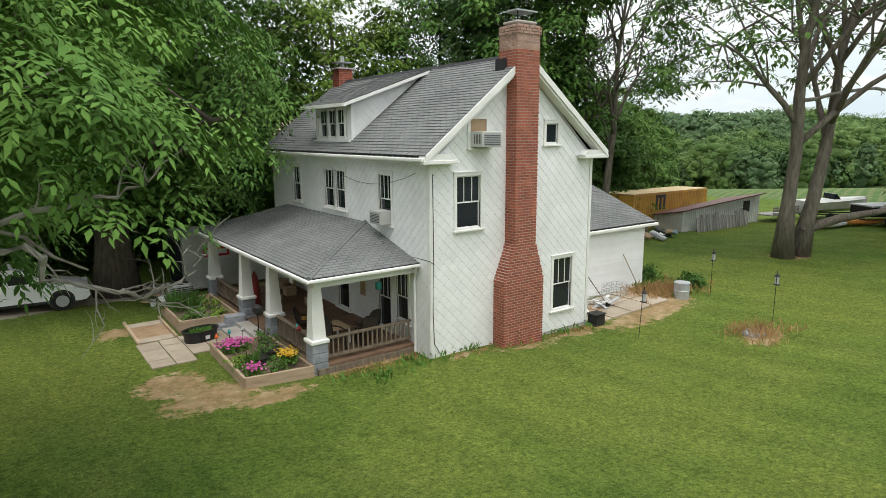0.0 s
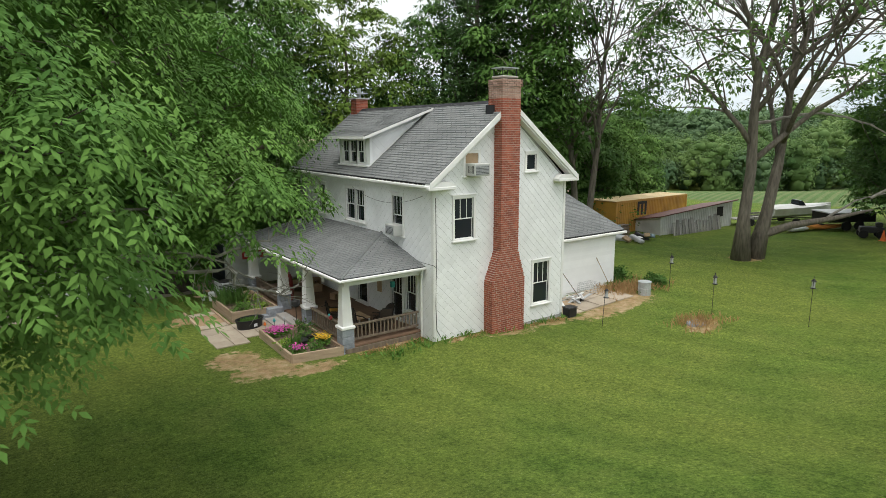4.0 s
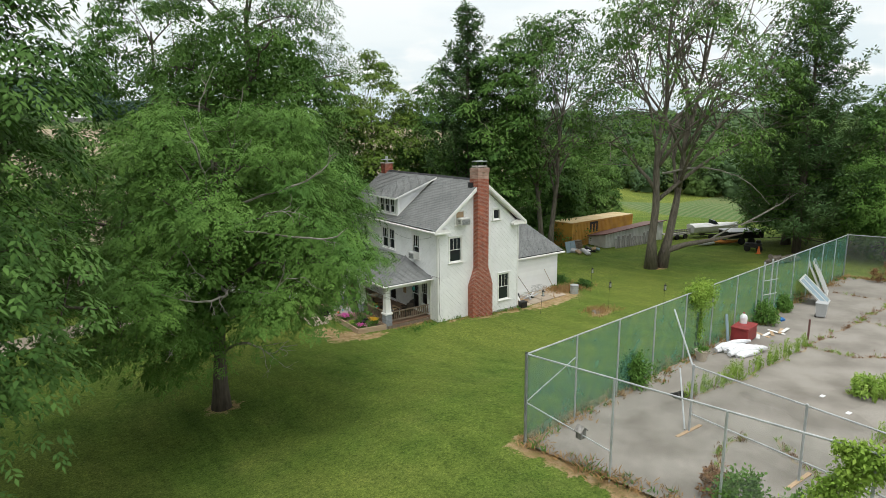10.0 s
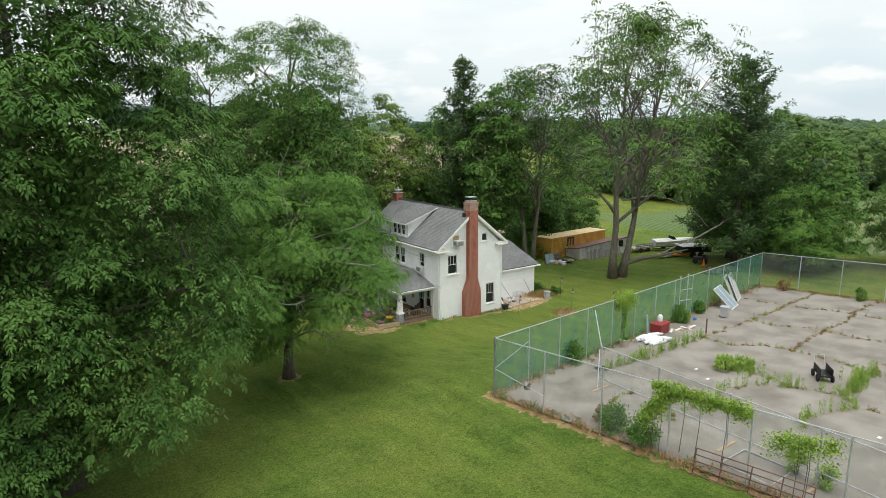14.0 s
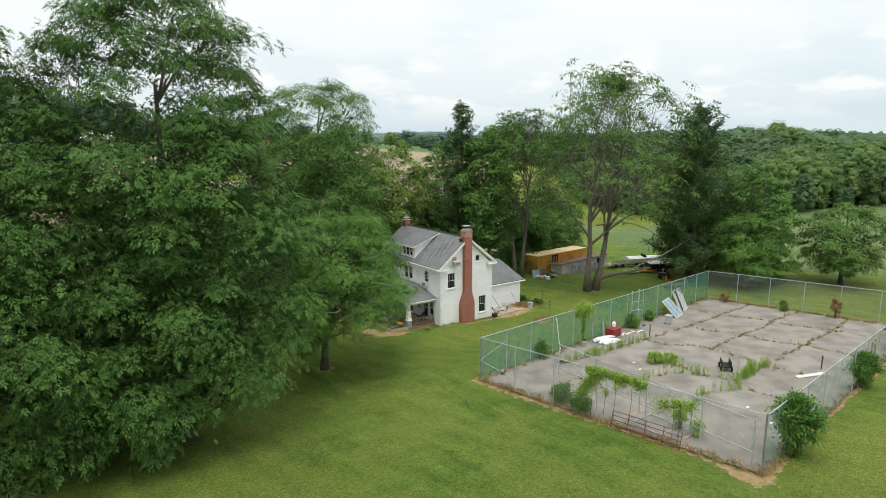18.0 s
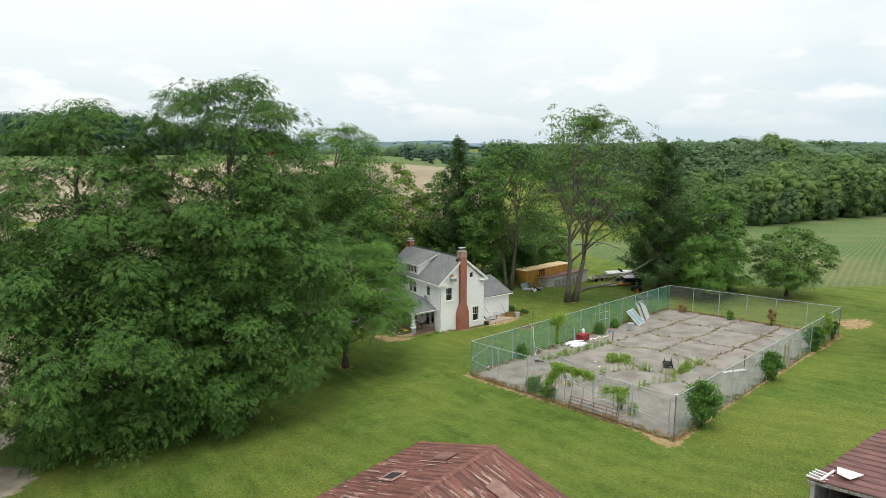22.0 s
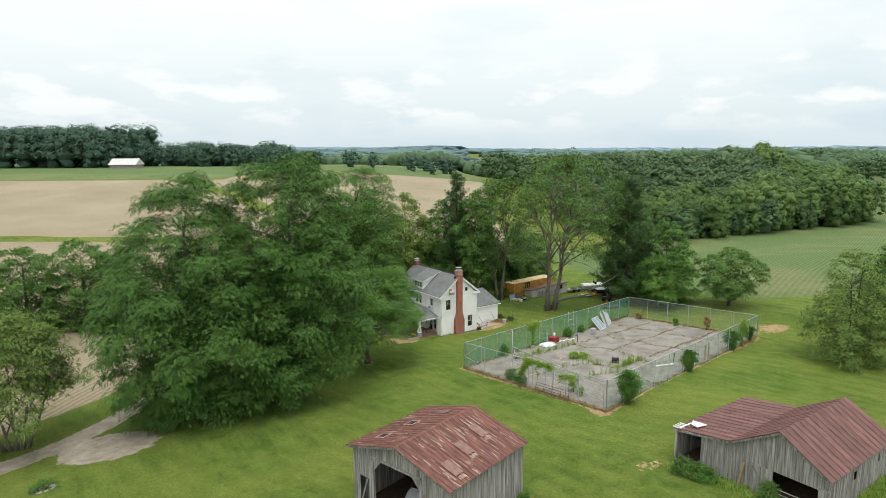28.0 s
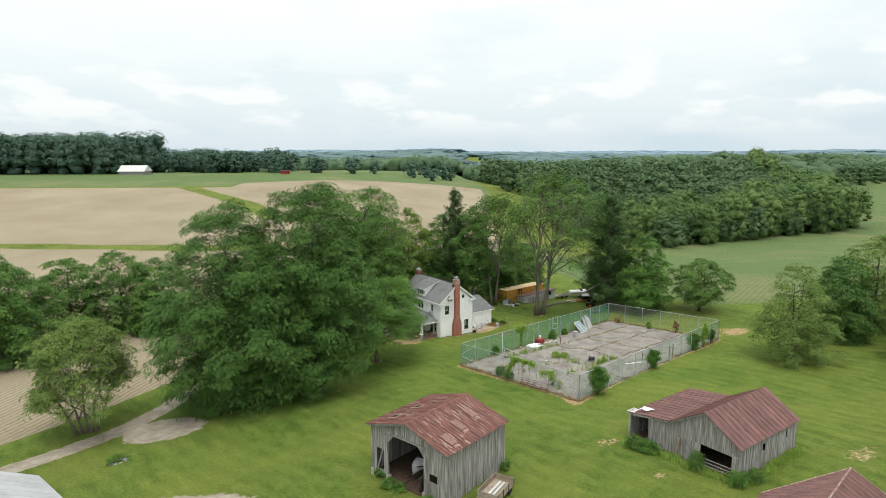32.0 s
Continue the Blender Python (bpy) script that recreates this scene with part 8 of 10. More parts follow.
feeder(6.8, -2.15, 1.7, "bird feeder on a leaning pole near the patio", tilt=8)
feeder(13.4, -0.7, 1.9, "thin green plant pole with feeder")
ring = thing("stone_ring", pose(9.95, -4.35, gz(9.95, -4.35)) @ Matrix.Diagonal((0.72, 0.72, 0.8, 1)), "weedy ring of stones on the lawn", "stones")
for k in range(9):
    a = k * 0.7
    part("stone", tube([(0.5 * math.cos(a), 0.35 * math.sin(a), -0.05), (0.5 * math.cos(a), 0.35 * math.sin(a), 0.08), (0.5 * math.cos(a), 0.35 * math.sin(a), 0.15)], [0.15, 0.14, 0.06], 7), stone_block, ring)
ring2 = copy_thing(ring, pose(-50.0, -16.8, gz(-50, -16.8)) @ Matrix.Diagonal((2.0, 1.8, 0.8, 1)))
ring2.name = "fire_ring"
tagged(ring2, "weedy ring of stones beside the drive", "stones")
bush("ring_weeds", -50.0, -16.8, gz(-50, -16.8), 0.9, 0.6, "low green weeds inside the stone ring", leaf_bright, 333, 900, 0.14)


def tufts(name, pts, label, material, seed, height, width, per=14, spread=0.15, lean=0.35, category="grass"):
    rng_ = np.random.default_rng(seed)
    return tagged(part_mesh(name, quads(name, blades_at(pts, rng_, height, width, lean, per, spread)), material), label, category, kind="stuff")


def around(n, seed, fn):
    r = np.random.default_rng(seed)
    out = []
    for _ in range(n):
        x, y = fn(r)
        out.append((x, y, gz(x, y)))
    return out


tufts("dry_grass", around(170, 1, lambda r: (12.6 + r.normal(0, 0.9), 0.9 + r.normal(0, 0.5))) + around(40, 2, lambda r: (9.95 + r.normal(0, 0.6), -4.35 + r.normal(0, 0.4))), "straw-dry grass on a mound", straw, 3, 0.35, 0.03, 16, 0.2)
tufts("wall_weeds", around(40, 4, lambda r: (r.uniform(0.2, 6.6), -0.25 - abs(r.normal(0, 0.12)))) + around(26, 5, lambda r: (-r.uniform(0.2, 3.0), 0.5 - abs(r.normal(0, 0.12)))), "dry grass along the foot of the wall", straw, 6, 0.16, 0.03, 10, 0.12, 0.8)
tufts("green_weeds", around(120, 7, lambda r: (13.2 + r.normal(0, 0.7), 1.6 + r.normal(0, 0.8))) + around(30, 8, lambda r: (r.uniform(-2.9, 6.6), 0.1 - abs(r.normal(0, 0.3)))), "green weeds beside the house", leaf_bright, 10, 0.3, 0.06, 10, 0.15, 0.6)
for k, (x, y, r, h) in enumerate([(13.3, 2.6, 0.6, 0.7), (14.2, 0.6, 0.5, 0.5), (14.5, 8.0, 0.9, 1.4), (21.5, 12.5, 0.8, 1.2)]):
    bush("wild_bush", x, y, gz(x, y), r, h, "wild green bush behind the house", leaf_mid, 140 + k, int(700 + 1500 * r), 0.14, group="wild bushes")


# container, shed and clutter beyond the lawn
cz = gz(26, 13) - 0.1
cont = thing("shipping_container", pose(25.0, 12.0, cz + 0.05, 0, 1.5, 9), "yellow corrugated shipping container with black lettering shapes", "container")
CL, CH = 12.2, 2.6
part("core", B((0.05, CL - 0.05, 0.05, 2.4, 0.1, CH - 0.05)), yellow_paint, cont)
for k in range(44):
    x = 0.1 + k * 0.273
    part("corrugation", prism([(x, 0.04), (x + 0.06, 0.0), (x + 0.16, 0.0), (x + 0.22, 0.04)], CH - 0.35, "z", 0.18), yellow_paint, cont)
for z0, z1 in ((0.05, 0.2), (CH - 0.15, CH)):
    part("side_rail", B((0, CL, -0.02, 0.07, z0, z1)), yellow_paint, cont)
part("roof_panel", B((0, CL, -0.02, 2.46, CH, CH + 0.02)), M("pale_roof", (0.62, 0.5, 0.3), (0.5, 0.38, 0.2), 1, 0.7, 0.1), cont)
for x in (0.0, CL - 0.12):
    part("corner_post", B((x, x + 0.12, -0.03, 0.1, 0, CH)), yellow_paint, cont)
for bx in ((3.3, 3.6, 1.35, 2.43), (3.9, 4.2, 1.35, 2.31), (4.5, 4.8, 1.35, 2.31), (3.3, 4.8, 2.21, 2.43), (3.3, 3.83, 0.93, 1.05), (3.3, 3.48, 0.51, 1.05), (3.3, 3.83, 0.45, 0.57), (4.13, 4.8, 0.93, 1.05), (4.13, 4.3, 0.45, 1.05), (4.13, 4.8, 0.45, 0.57)):
    part("logo_bar", B((bx[0], bx[1], -0.02, -0.006, bx[2], bx[3])), black_paint, cont)

shed = thing("lean_shed", pose(27.8, 10.0, gz(28, 10) - 0.1, 0, 0, -8), "low white corrugated metal shed with sloping roof", "shed")
part("front_wall", prism([(0, 0), (8, 0), (8, 2.25), (0, 1.5)], 0.06, "y", 0), white_metal, shed)
for k in range(40):
    part("corrugation", prism([(0.02 + 0.2 * k, 0.0), (0.06 + 0.2 * k, -0.025), (0.1 + 0.2 * k, -0.025), (0.14 + 0.2 * k, 0.0)], 1.45 + 0.018 * k, "z", 0.02), white_metal, shed)
part("side_wall", prism([(0.06, 0), (3, 0), (3, 0.95), (0.06, 1.5)], 0.06, "x", 0), white_metal, shed)
part("side_wall", prism([(0.06, 0), (3, 0), (3, 1.7), (0.06, 2.25)], 0.06, "x", 7.94), white_metal, shed)
bm = bmesh.new()
rv = [[bm.verts.new((x, y, 1.5 + 0.094 * x - 0.19 * y + dz)) for dz in (0.0, 0.08)] for x, y in ((-0.3, -0.3), (8.3, -0.3), (8.3, 3.2), (-0.3, 3.2))]
bm.faces.new([v[0] for v in rv][::-1])
bm.faces.new([v[1] for v in rv])
for k in range(4):
    bm.faces.new((rv[k][0], rv[(k + 1) % 4][0], rv[(k + 1) % 4][1], rv[k][1]))
part("roof", bm, rust_dull, shed, "rusty brown roof sheet")
# near-black block for the dark of a window hole; the wall is solid
part("opening", B((6.2, 6.9, -0.03, 0.07, 1.1, 1.9)), dark_void, shed, "near-black panel painted for a dark window opening")
for k in range(16):
    x, y = 28.6 + 0.33 * k, 9.2 - 0.045 * k
    d_ = thing("old_board", pose(x, y, gz(x, y) - 0.03, -14 + rs.uniform(-6, 6), rs.uniform(-6, 6), -8), "weathered grey board leaning on the shed", "board", "leaning boards")
    part("board", B((-0.14, 0.14, -0.02, 0.02, 0, rs.uniform(0.8, 1.35))), grey_board, d_)
for k in range(14):
    x, y = 25.0 + rs.normal(0, 0.9), 9.8 + rs.normal(0, 0.5)
    d_ = thing("junk_piece", pose(x, y, gz(x, y) + rs.uniform(0, 0.2), rs.uniform(-30, 30), rs.uniform(-30, 30), rs.uniform(0, 180)), "discarded junk on a pile beside the container", "junk", "junk pile")
    a = rs.uniform(0.2, 0.55)
    part("piece", B((-a, a, -a * 0.5, a * 0.5, 0, a * 0.6), bevel=a * 0.12), [scrap_white, grey_metal, black_plastic, lumber, blue_grey][k % 5], d_)
for k in range(2):
    d_ = thing("leaning_sheet", pose(23.2 + 0.7 * k, 10.6, gz(23.5, 10.5), -18, 0, -5), "grey panel leaning by the container", "panel", "leaning panels")
    part("panel", B((-0.3, 0.3, -0.03, 0.03, 0, 1.1)), blue_grey, d_)
for k in range(9):
    d_ = thing("stacked_timber", pose(24.7, 11.3 + 0.02 * k, gz(24.7, 11.2) + 0.1 * k, 0, 0, 8 + rs.uniform(-4, 4)), "stacked dark timber beside the container", "timber", "timber stack")
    part("timber", B((-1.1, 1.1, -0.25, 0.25, 0, 0.08)), old_wood, d_)
wag = thing("hay_trailer", pose(37.0, 8.2, gz(37, 8), 0, 0, -10), "grey wooden trailer with slatted sides", "trailer")
for z in (0.55, 0.75, 0.95):
    part("slat", B((-1.5, 1.5, -0.82, -0.78, z, z + 0.14)), grey_board, wag)
part("bed", B((-1.5, 1.5, -0.8, 0.8, 0.45, 0.52)), grey_board, wag)
for sx in (-0.6, 0.6):
    part("wheel", tube([(sx, -0.9, 0.28), (sx, -0.75, 0.28)], 0.28, 16), tyre, wag)


def kayak(x, y, rz, mat, label):
    k = thing("kayak", pose(x, y, gz(x, y) + 0.25, 0, 0, rz), label, "kayak", "kayaks")
    bm = bmesh.new()
    rings = []
    for s in np.linspace(-1, 1, 13):
        w = 0.34 * (1 - abs(s) ** 2.5) + 0.01
        rings.append([bm.verts.new((1.6 * s, w * math.cos(a), 0.2 * (1 - 0.4 * s * s) * math.sin(a) + 0.12 * s * s)) for a in np.linspace(0, math.tau, 10, endpoint=False)])
    for ra, rb in zip(rings, rings[1:]):
        for i in range(10):
            bm.faces.new((ra[i], ra[(i + 1) % 10], rb[(i + 1) % 10], rb[i]))
    part("hull", bm, mat, k, smooth=True)
    part("cockpit", tube([(0, 0, 0.16), (0, 0, 0.215)], 0.24, 14), black_plastic, k)
kayak(36.2, 3.3, -28, M("kayak_yellow", (0.75, 0.5, 0.05), None, 2, 0.4, 0), "yellow and blue kayak on the grass")
kayak(36.9, 2.6, -36, M("kayak_orange", (0.75, 0.3, 0.08), None, 2, 0.4, 0), "orange kayak on the grass")
kayak(35.2, 3.6, -22, plastic_white, "white kayak on the grass")
boat = thing("motor_boat", pose(40.2, 5.9, gz(40.2, 5.9) - 0.15, 0, 0, -33), "white motor boat on a trailer under a cover", "boat")
bm = bmesh.new()
rings = []
for s in np.linspace(0, 1, 9):
    w = 1.0 * (1 - s ** 3) + 0.02
    rings.append([bm.verts.new((-2.4 + 5.2 * s, w * a, b + 0.25 * s)) for a, b in ((-1, 1.3), (-0.85, 0.75), (0, 0.45), (0.85, 0.75), (1, 1.3), (0.6, 1.45), (-0.6, 1.45))])
for ra, rb in zip(rings, rings[1:]):
    for i in range(7):
        bm.faces.new((ra[i], ra[(i + 1) % 7], rb[(i + 1) % 7], rb[i]))
bm.faces.new(rings[0])
part("hull", bm, white_metal, boat)
part("windscreen", prism([(-0.2, 1.45), (0.4, 1.5), (0.0, 1.95), (-0.15, 1.95)], 1.2, "y", -0.6), window_dark, boat)
part("trailer_frame", B((-2.6, 3.4, -0.5, -0.42, 0.4, 0.48), (-2.6, 3.4, 0.42, 0.5, 0.4, 0.48)), black_paint, boat)
for sy in (-1, 1):
    part("wheel", tube([(-0.6, sy * 0.95, 0.3), (-0.6, sy * 1.12, 0.3)], 0.3, 16), tyre, boat)
dump = thing("utility_trailer", pose(38.3, 1.7, gz(38.3, 1.7), 0, 0, -30), "black steel utility trailer", "trailer")
part("box", B((-1.8, 1.8, -1.0, 1.0, 0.6, 1.25), bevel=0.03), black_paint, dump)
part("top_rail", B((-1.85, 1.85, -1.05, 1.05, 1.25, 1.33)), grey_metal, dump)
for sx in (-0.5, 0.5):
    part("wheel", tube([(sx, -1.1, 0.35), (sx, -0.95, 0.35)], 0.35, 16), tyre, dump)
part("drawbar", tube([(-1.8, 0, 0.55), (-3.0, 0, 0.5)], 0.05, 6), black_paint, dump)
atv = thing("garden_tractor", pose(34.9, -1.4, gz(34.9, -1.4), 0, 0, 120), "dark garden tractor parked by the fence", "tractor")
part("body", B((-0.7, 0.7, -0.35, 0.35, 0.35, 0.75), bevel=0.06), black_plastic, atv)
part("seat", B((-0.6, -0.2, -0.22, 0.22, 0.75, 1.05), bevel=0.05), black_plastic, atv)
for sx in (-0.5, 0.5):
    for sy in (-0.4, 0.4):
        part("wheel", tube([(sx, sy - 0.1, 0.28), (sx, sy + 0.1, 0.28)], 0.28, 16), tyre, atv)
cone = thing("traffic_cone", pose(33.8, -2.5, gz(33.8, -2.5)), "orange traffic cone by the tractor", "cone")
part("cone", tube([(0, 0, 0.03), (0, 0, 0.7)], [0.17, 0.03], 14), orange, cone)
part("base", B((-0.2, 0.2, -0.2, 0.2, 0, 0.03)), orange, cone)
for k in range(12):
    x, y = 31.0 + rs.normal(0, 0.8), -6.2 + rs.normal(0, 0.6)
    lg = thing("log", pose(x, y, gz(x, y) + 0.15 + rs.uniform(0, 0.35), rs.uniform(-8, 8), rs.uniform(-8, 8), rs.uniform(-30, 30)), "cut log on a wood pile", "log", "log pile")
    part("log", tube([(-0.5, 0, 0), (0.5, 0, 0)], 0.17, 9), bark_grey, lg)
# dead leaning limb of the twin-trunked tree
loc = [o for o in bpy.data.objects if o.name.startswith("locust_tree") and o.parent is None][0]
rng_l = np.random.default_rng(9)
part("low_limb", tube([(0.5, -0.3, 1.4), (2.2, -1.4, 2.0), (4.2, -2.8, 2.4), (6.2, -4.1, 2.9)], [0.28, 0.22, 0.15, 0.06], 9), bark_grey, loc, smooth=True)
bare_limb(loc, [Vector(p) for p in ((4.0, -2.6, 2.5), (6.5, -3.5, 3.5), (8.5, -5.5, 4.0))], 0.08, rng_l)
bare_limb(loc, [Vector(p) for p in ((6.0, -4.0, 3.6), (8.5, -6.0, 5.5), (10.5, -7.0, 7.0))], 0.09, rng_l)
bare_limb(loc, [Vector(p) for p in ((1.0, 0.5, 8.0), (3.0, -2.0, 8.5), (5.0, -4.5, 7.5), (6.5, -6.0, 5.5))], 0.1, rng_l)
wal = [o for o in bpy.data.objects if o.name == "walnut_tree"][0]
for pts in (((0.3, 0.2, 3.6), (2.2, 0.8, 4.4), (4.2, 1.6, 4.0), (5.4, 2.4, 4.4)), ((0, 0, 4), (2.4, -2.2, 5.2), (4.4, -3.2, 5.6), (5.6, -3.2, 5.0)), ((0, 0, 8), (0.5, 0.3, 10.5), (0.2, 0.4, 12.4), (0.8, 0, 14.2)), ((0, 0, 8), (0.9, -0.8, 10.8), (1.6, -0.9, 13.4)), ((0, 0, 7), (1.6, 0.6, 9.8), (2.4, 0.2, 12.2)), ((0, 0, 4), (-1.6, -2.6, 4.6), (-2.8, -4.4, 4.2)), ((0, 0, 5), (0.4, -3.2, 5.8), (1.0, -5.2, 5.2))):
    bare_limb(wal, [Vector(p) for p in pts], 0.05, rng_l, 0.8)
for pts in (((0.2, 0.0, 4.2), (2.5, -1.6, 5.2), (5.03, -3.24, 5.5), (5.53, -3.24, 5.56), (6.04, -3.24, 5.67), (6.22, -3.24, 5.85)), ((0.2, 0.0, 3.8), (2.5, -1.6, 5.0), (5.0, -3.24, 5.23), (5.31, -3.24, 5.0), (5.88, -3.24, 4.72), (6.13, -3.24, 4.74), (6.42, -3.24, 4.85), (6.58, -3.24, 5.02)), ((0.3, 0.1, 4.8), (3.0, -1.8, 6.0), (4.8, -3.0, 6.3), (5.6, -3.1, 6.7))):
    bare_limb(wal, [Vector(p) for p in pts], 0.036, rng_l, 0.55)

# ---- on the court ----
def cpos(s, t, dz=0.055):
    p = on_court(s, t)
    return Vector((p.x, p.y, p.z + dz))


cracks = bmesh.new()
rc = np.random.default_rng(17)
weed_spots, dry_spots, tall_spots = [], [], []


def crack(pts, green, tall=0.0):
    line = []
    for (a, b), (c, d) in zip(pts, pts[1:]):
        n = max(3, int(26 * math.hypot((c - a) * 2, d - b)))
        for i in range(n):
            q = i / n
            line.append((a + (c - a) * q + rc.normal(0, 0.0022), b + (d - b) * q + rc.normal(0, 0.005)))
    line.append(pts[-1])
    vs = []
    for i, (s, t) in enumerate(line):
        p, q = cpos(s, t, 0.056), cpos(*line[min(i + 1, len(line) - 1)], 0.056)
        o = cpos(*line[max(i - 1, 0)], 0.056)
        d = (q - o).normalized()
        nrm = Vector((-d.y, d.x, 0)) * rc.uniform(0.02, 0.06)
        vs.append((cracks.verts.new(p + nrm), cracks.verts.new(p - nrm)))
        for _ in range(5):
            w = p.lerp(q, rc.random()) + Vector((rc.normal(0, 0.07), rc.normal(0, 0.07), -0.01))
            if rc.random() < green:
                (tall_spots if rc.random() < tall else weed_spots).append(tuple(w))
            elif rc.random() < 0.7:
                dry_spots.append(tuple(w))
    for (a, b), (c, d) in zip(vs, vs[1:]):
        cracks.faces.new((a, b, d, c))


crack([(0.19, 0.11), (0.27, 0.14), (0.37, 0.16), (0.47, 0.175)], 0.8, 0.8)
crack([(0.47, 0.175), (0.6, 0.2), (0.75, 0.22), (0.99, 0.24)], 0.2)
crack([(0.12, 0.42), (0.25, 0.44), (0.31, 0.5), (0.325, 0.58), (0.33, 0.68), (0.4, 0.69)], 0.75, 0.7)
crack([(0.18, 0.66), (0.22, 0.65), (0.3, 0.72), (0.345, 0.67), (0.4, 0.675)], 0.9, 0.75)
crack([(0.4, 0.675), (0.5, 0.69), (0.66, 0.7), (0.84, 0.72), (0.99, 0.71)], 0.15)
crack([(0.325, 0.32), (0.335, 0.38), (0.34, 0.46), (0.32, 0.55)], 0.7, 0.5)
crack([(0.47, 0.175), (0.46, 0.28), (0.5, 0.36), (0.5, 0.45), (0.49, 0.56), (0.46, 0.67), (0.46, 0.82)], 0.3)
crack([(0.66, 0.19), (0.64, 0.3), (0.67, 0.42), (0.65, 0.55), (0.67, 0.7), (0.66, 0.88), (0.66, 0.97)], 0.15)
crack([(0.83, 0.05), (0.82, 0.22), (0.84, 0.4), (0.83, 0.58), (0.85, 0.74), (0.84, 0.95)], 0.12)
crack([(0.5, 0.45), (0.6, 0.44), (0.75, 0.47), (0.9, 0.46), (0.99, 0.48)], 0.12)
crack([(0.3, 0.72), (0.3, 0.84), (0.28, 0.97)], 0.25)
crack([(0.16, 0.3), (0.13, 0.36), (0.1, 0.42)], 0.4)
crack([(0.05, 0.28), (0.1, 0.25), (0.14, 0.26)], 0.3)
tagged(part("court_joint", cracks, M("joint_soil", (0.2, 0.16, 0.11), (0.3, 0.25, 0.16), 3, 0.95, 0.3)), "soil and dead grass in the court's cracked joints", "joint", kind="structure")
rw_ = np.random.default_rng(18)
tagged(part_mesh("court_weeds", quads("court_weeds", np.concatenate([blades_at(weed_spots, rw_, 0.24, 0.03, 0.4, 10, 0.06), stalks_at(tall_spots, rw_, 0.8, 0.12, 60)])), weed_green), "bright green weeds growing in the court joints", "weeds", kind="stuff")
tagged(part_mesh("dry_weeds", quads("dry_weeds", np.concatenate([blades_at(dry_spots, rw_, 0.16, 0.03, 0.6, 9, 0.06), stalks_at(dry_spots[::2], rw_, 0.34, 0.07, 26)])), weed_brown), "dry reddish weeds in the court joints", "weeds", kind="stuff")
big = [tuple(cpos(0.36 + 0.1 * q + rc.normal(0, 0.006), 0.675 + 0.01 * math.sin(9 * q) + rc.normal(0, 0.012), 0)) for q in rc.random(60)] + [tuple(cpos(0.2 + 0.27 * q + rc.normal(0, 0.004), 0.11 + 0.065 * q + rc.normal(0, 0.008), 0)) for q in rc.random(34)] + [tuple(cpos(0.33 + rc.normal(0, 0.012), 0.34 + 0.12 * q, 0)) for q in rc.random(22)]
tagged(part_mesh("tall_weeds", quads("tall_weeds", stalks_at(big, rw_, 0.85, 0.13, 60)), weed_green), "tall light-green weeds on the court", "weeds", kind="stuff")
# darker worn asphalt patches
for k, (s, t, a, b) in enumerate([(0.14, 0.13, 1.6, 1.2), (0.2, 0.55, 2.6, 1.8), (0.27, 0.3, 2.0, 1.8), (0.42, 0.82, 2.6, 2.0), (0.13, 0.8, 2.4, 1.6), (0.56, 0.58, 2.2, 1.6), (0.74, 0.33, 2.8, 1.5), (0.9, 0.6, 2.2, 1.6)]):
    c = cpos(s, t, 0)
    bm = bmesh.new()
    ring_ = []
    for i in range(22):
        an = i * math.tau / 22
        rr = 1 + 0.25 * math.sin(3 * an + k) + 0.15 * math.sin(5 * an + 2 * k)
        st2 = (np.array((c.x + a * rr * math.cos(an), c.y + b * rr * math.sin(an))) - np.array(FC)[:2]) @ mat2.T
        ring_.append(bm.verts.new(cpos(float(np.clip(st2[0], 0.01, 0.99)), float(np.clip(st2[1], 0.01, 0.99)), 0.0545)))
    bm.faces.new(ring_)
    tagged(part("asphalt_patch", bm, asphalt_stain), "darker worn patch of asphalt", "patch", kind="structure")

fence_foot = []
for (a, b), n in (((FC, FN), 330), ((FN, FR), 520), ((FC, FF), 520), ((FF, FR), 300)):
    for _ in range(n):
        p = a.lerp(b, rc.random()) + Vector((rc.normal(0, 0.22), rc.normal(0, 0.22), 0.03))
        fence_foot.append(tuple(p))
tufts("fence_straw", fence_foot[::2] + fence_foot[1::4], "dry brown grass along the foot of the court fence", straw, 21, 0.3, 0.035, 9, 0.12, 0.8)
tufts("fence_weeds", fence_foot[3::5], "green and brown weeds along the court fence", leaf_bright, 22, 0.28, 0.05, 8, 0.12, 0.6)

# inner run of fence and braces
inner = thing("inner_fence", pose(*cpos(0.125, 0.18, 0)), "lower inner chain-link fence with bare posts on the court", "fence")
I0 = cpos(0.125, 0.18, 0)
IN = [cpos(0.125 - 0.105 * q, 0.18 + 0.78 * q, 0) - I0 for q in np.linspace(0, 1, 5)]
for i, p in enumerate(IN):
    part("post", tube([p + Vector((0, 0, -0.1)), p + Vector((0, 0, 2.45))], 0.04, 8), galv, inner)
    if i < 4:
        part("base_beam", B((p.x - 0.7, p.x + 0.7, p.y - 0.06, p.y + 0.06, p.z, p.z + 0.08)), lumber, inner)
for h in (2.4, 0.7):
    part("rail", tube([IN[0] + Vector((0, 0, h)), IN[-1] + Vector((0, 0, h))], 0.028, 6), galv, inner)
bm = bmesh.new()
v4 = [bm.verts.new(q) for q in (IN[0] + Vector((0, 0, 0.6)), IN[-1] + Vector((0, 0, 0.6)), IN[-1] + Vector((0, 0, 2.4)), IN[0] + Vector((0, 0, 2.4)))]
bm.faces.new(v4)
part("mesh_panel", bm, chain_link, inner)
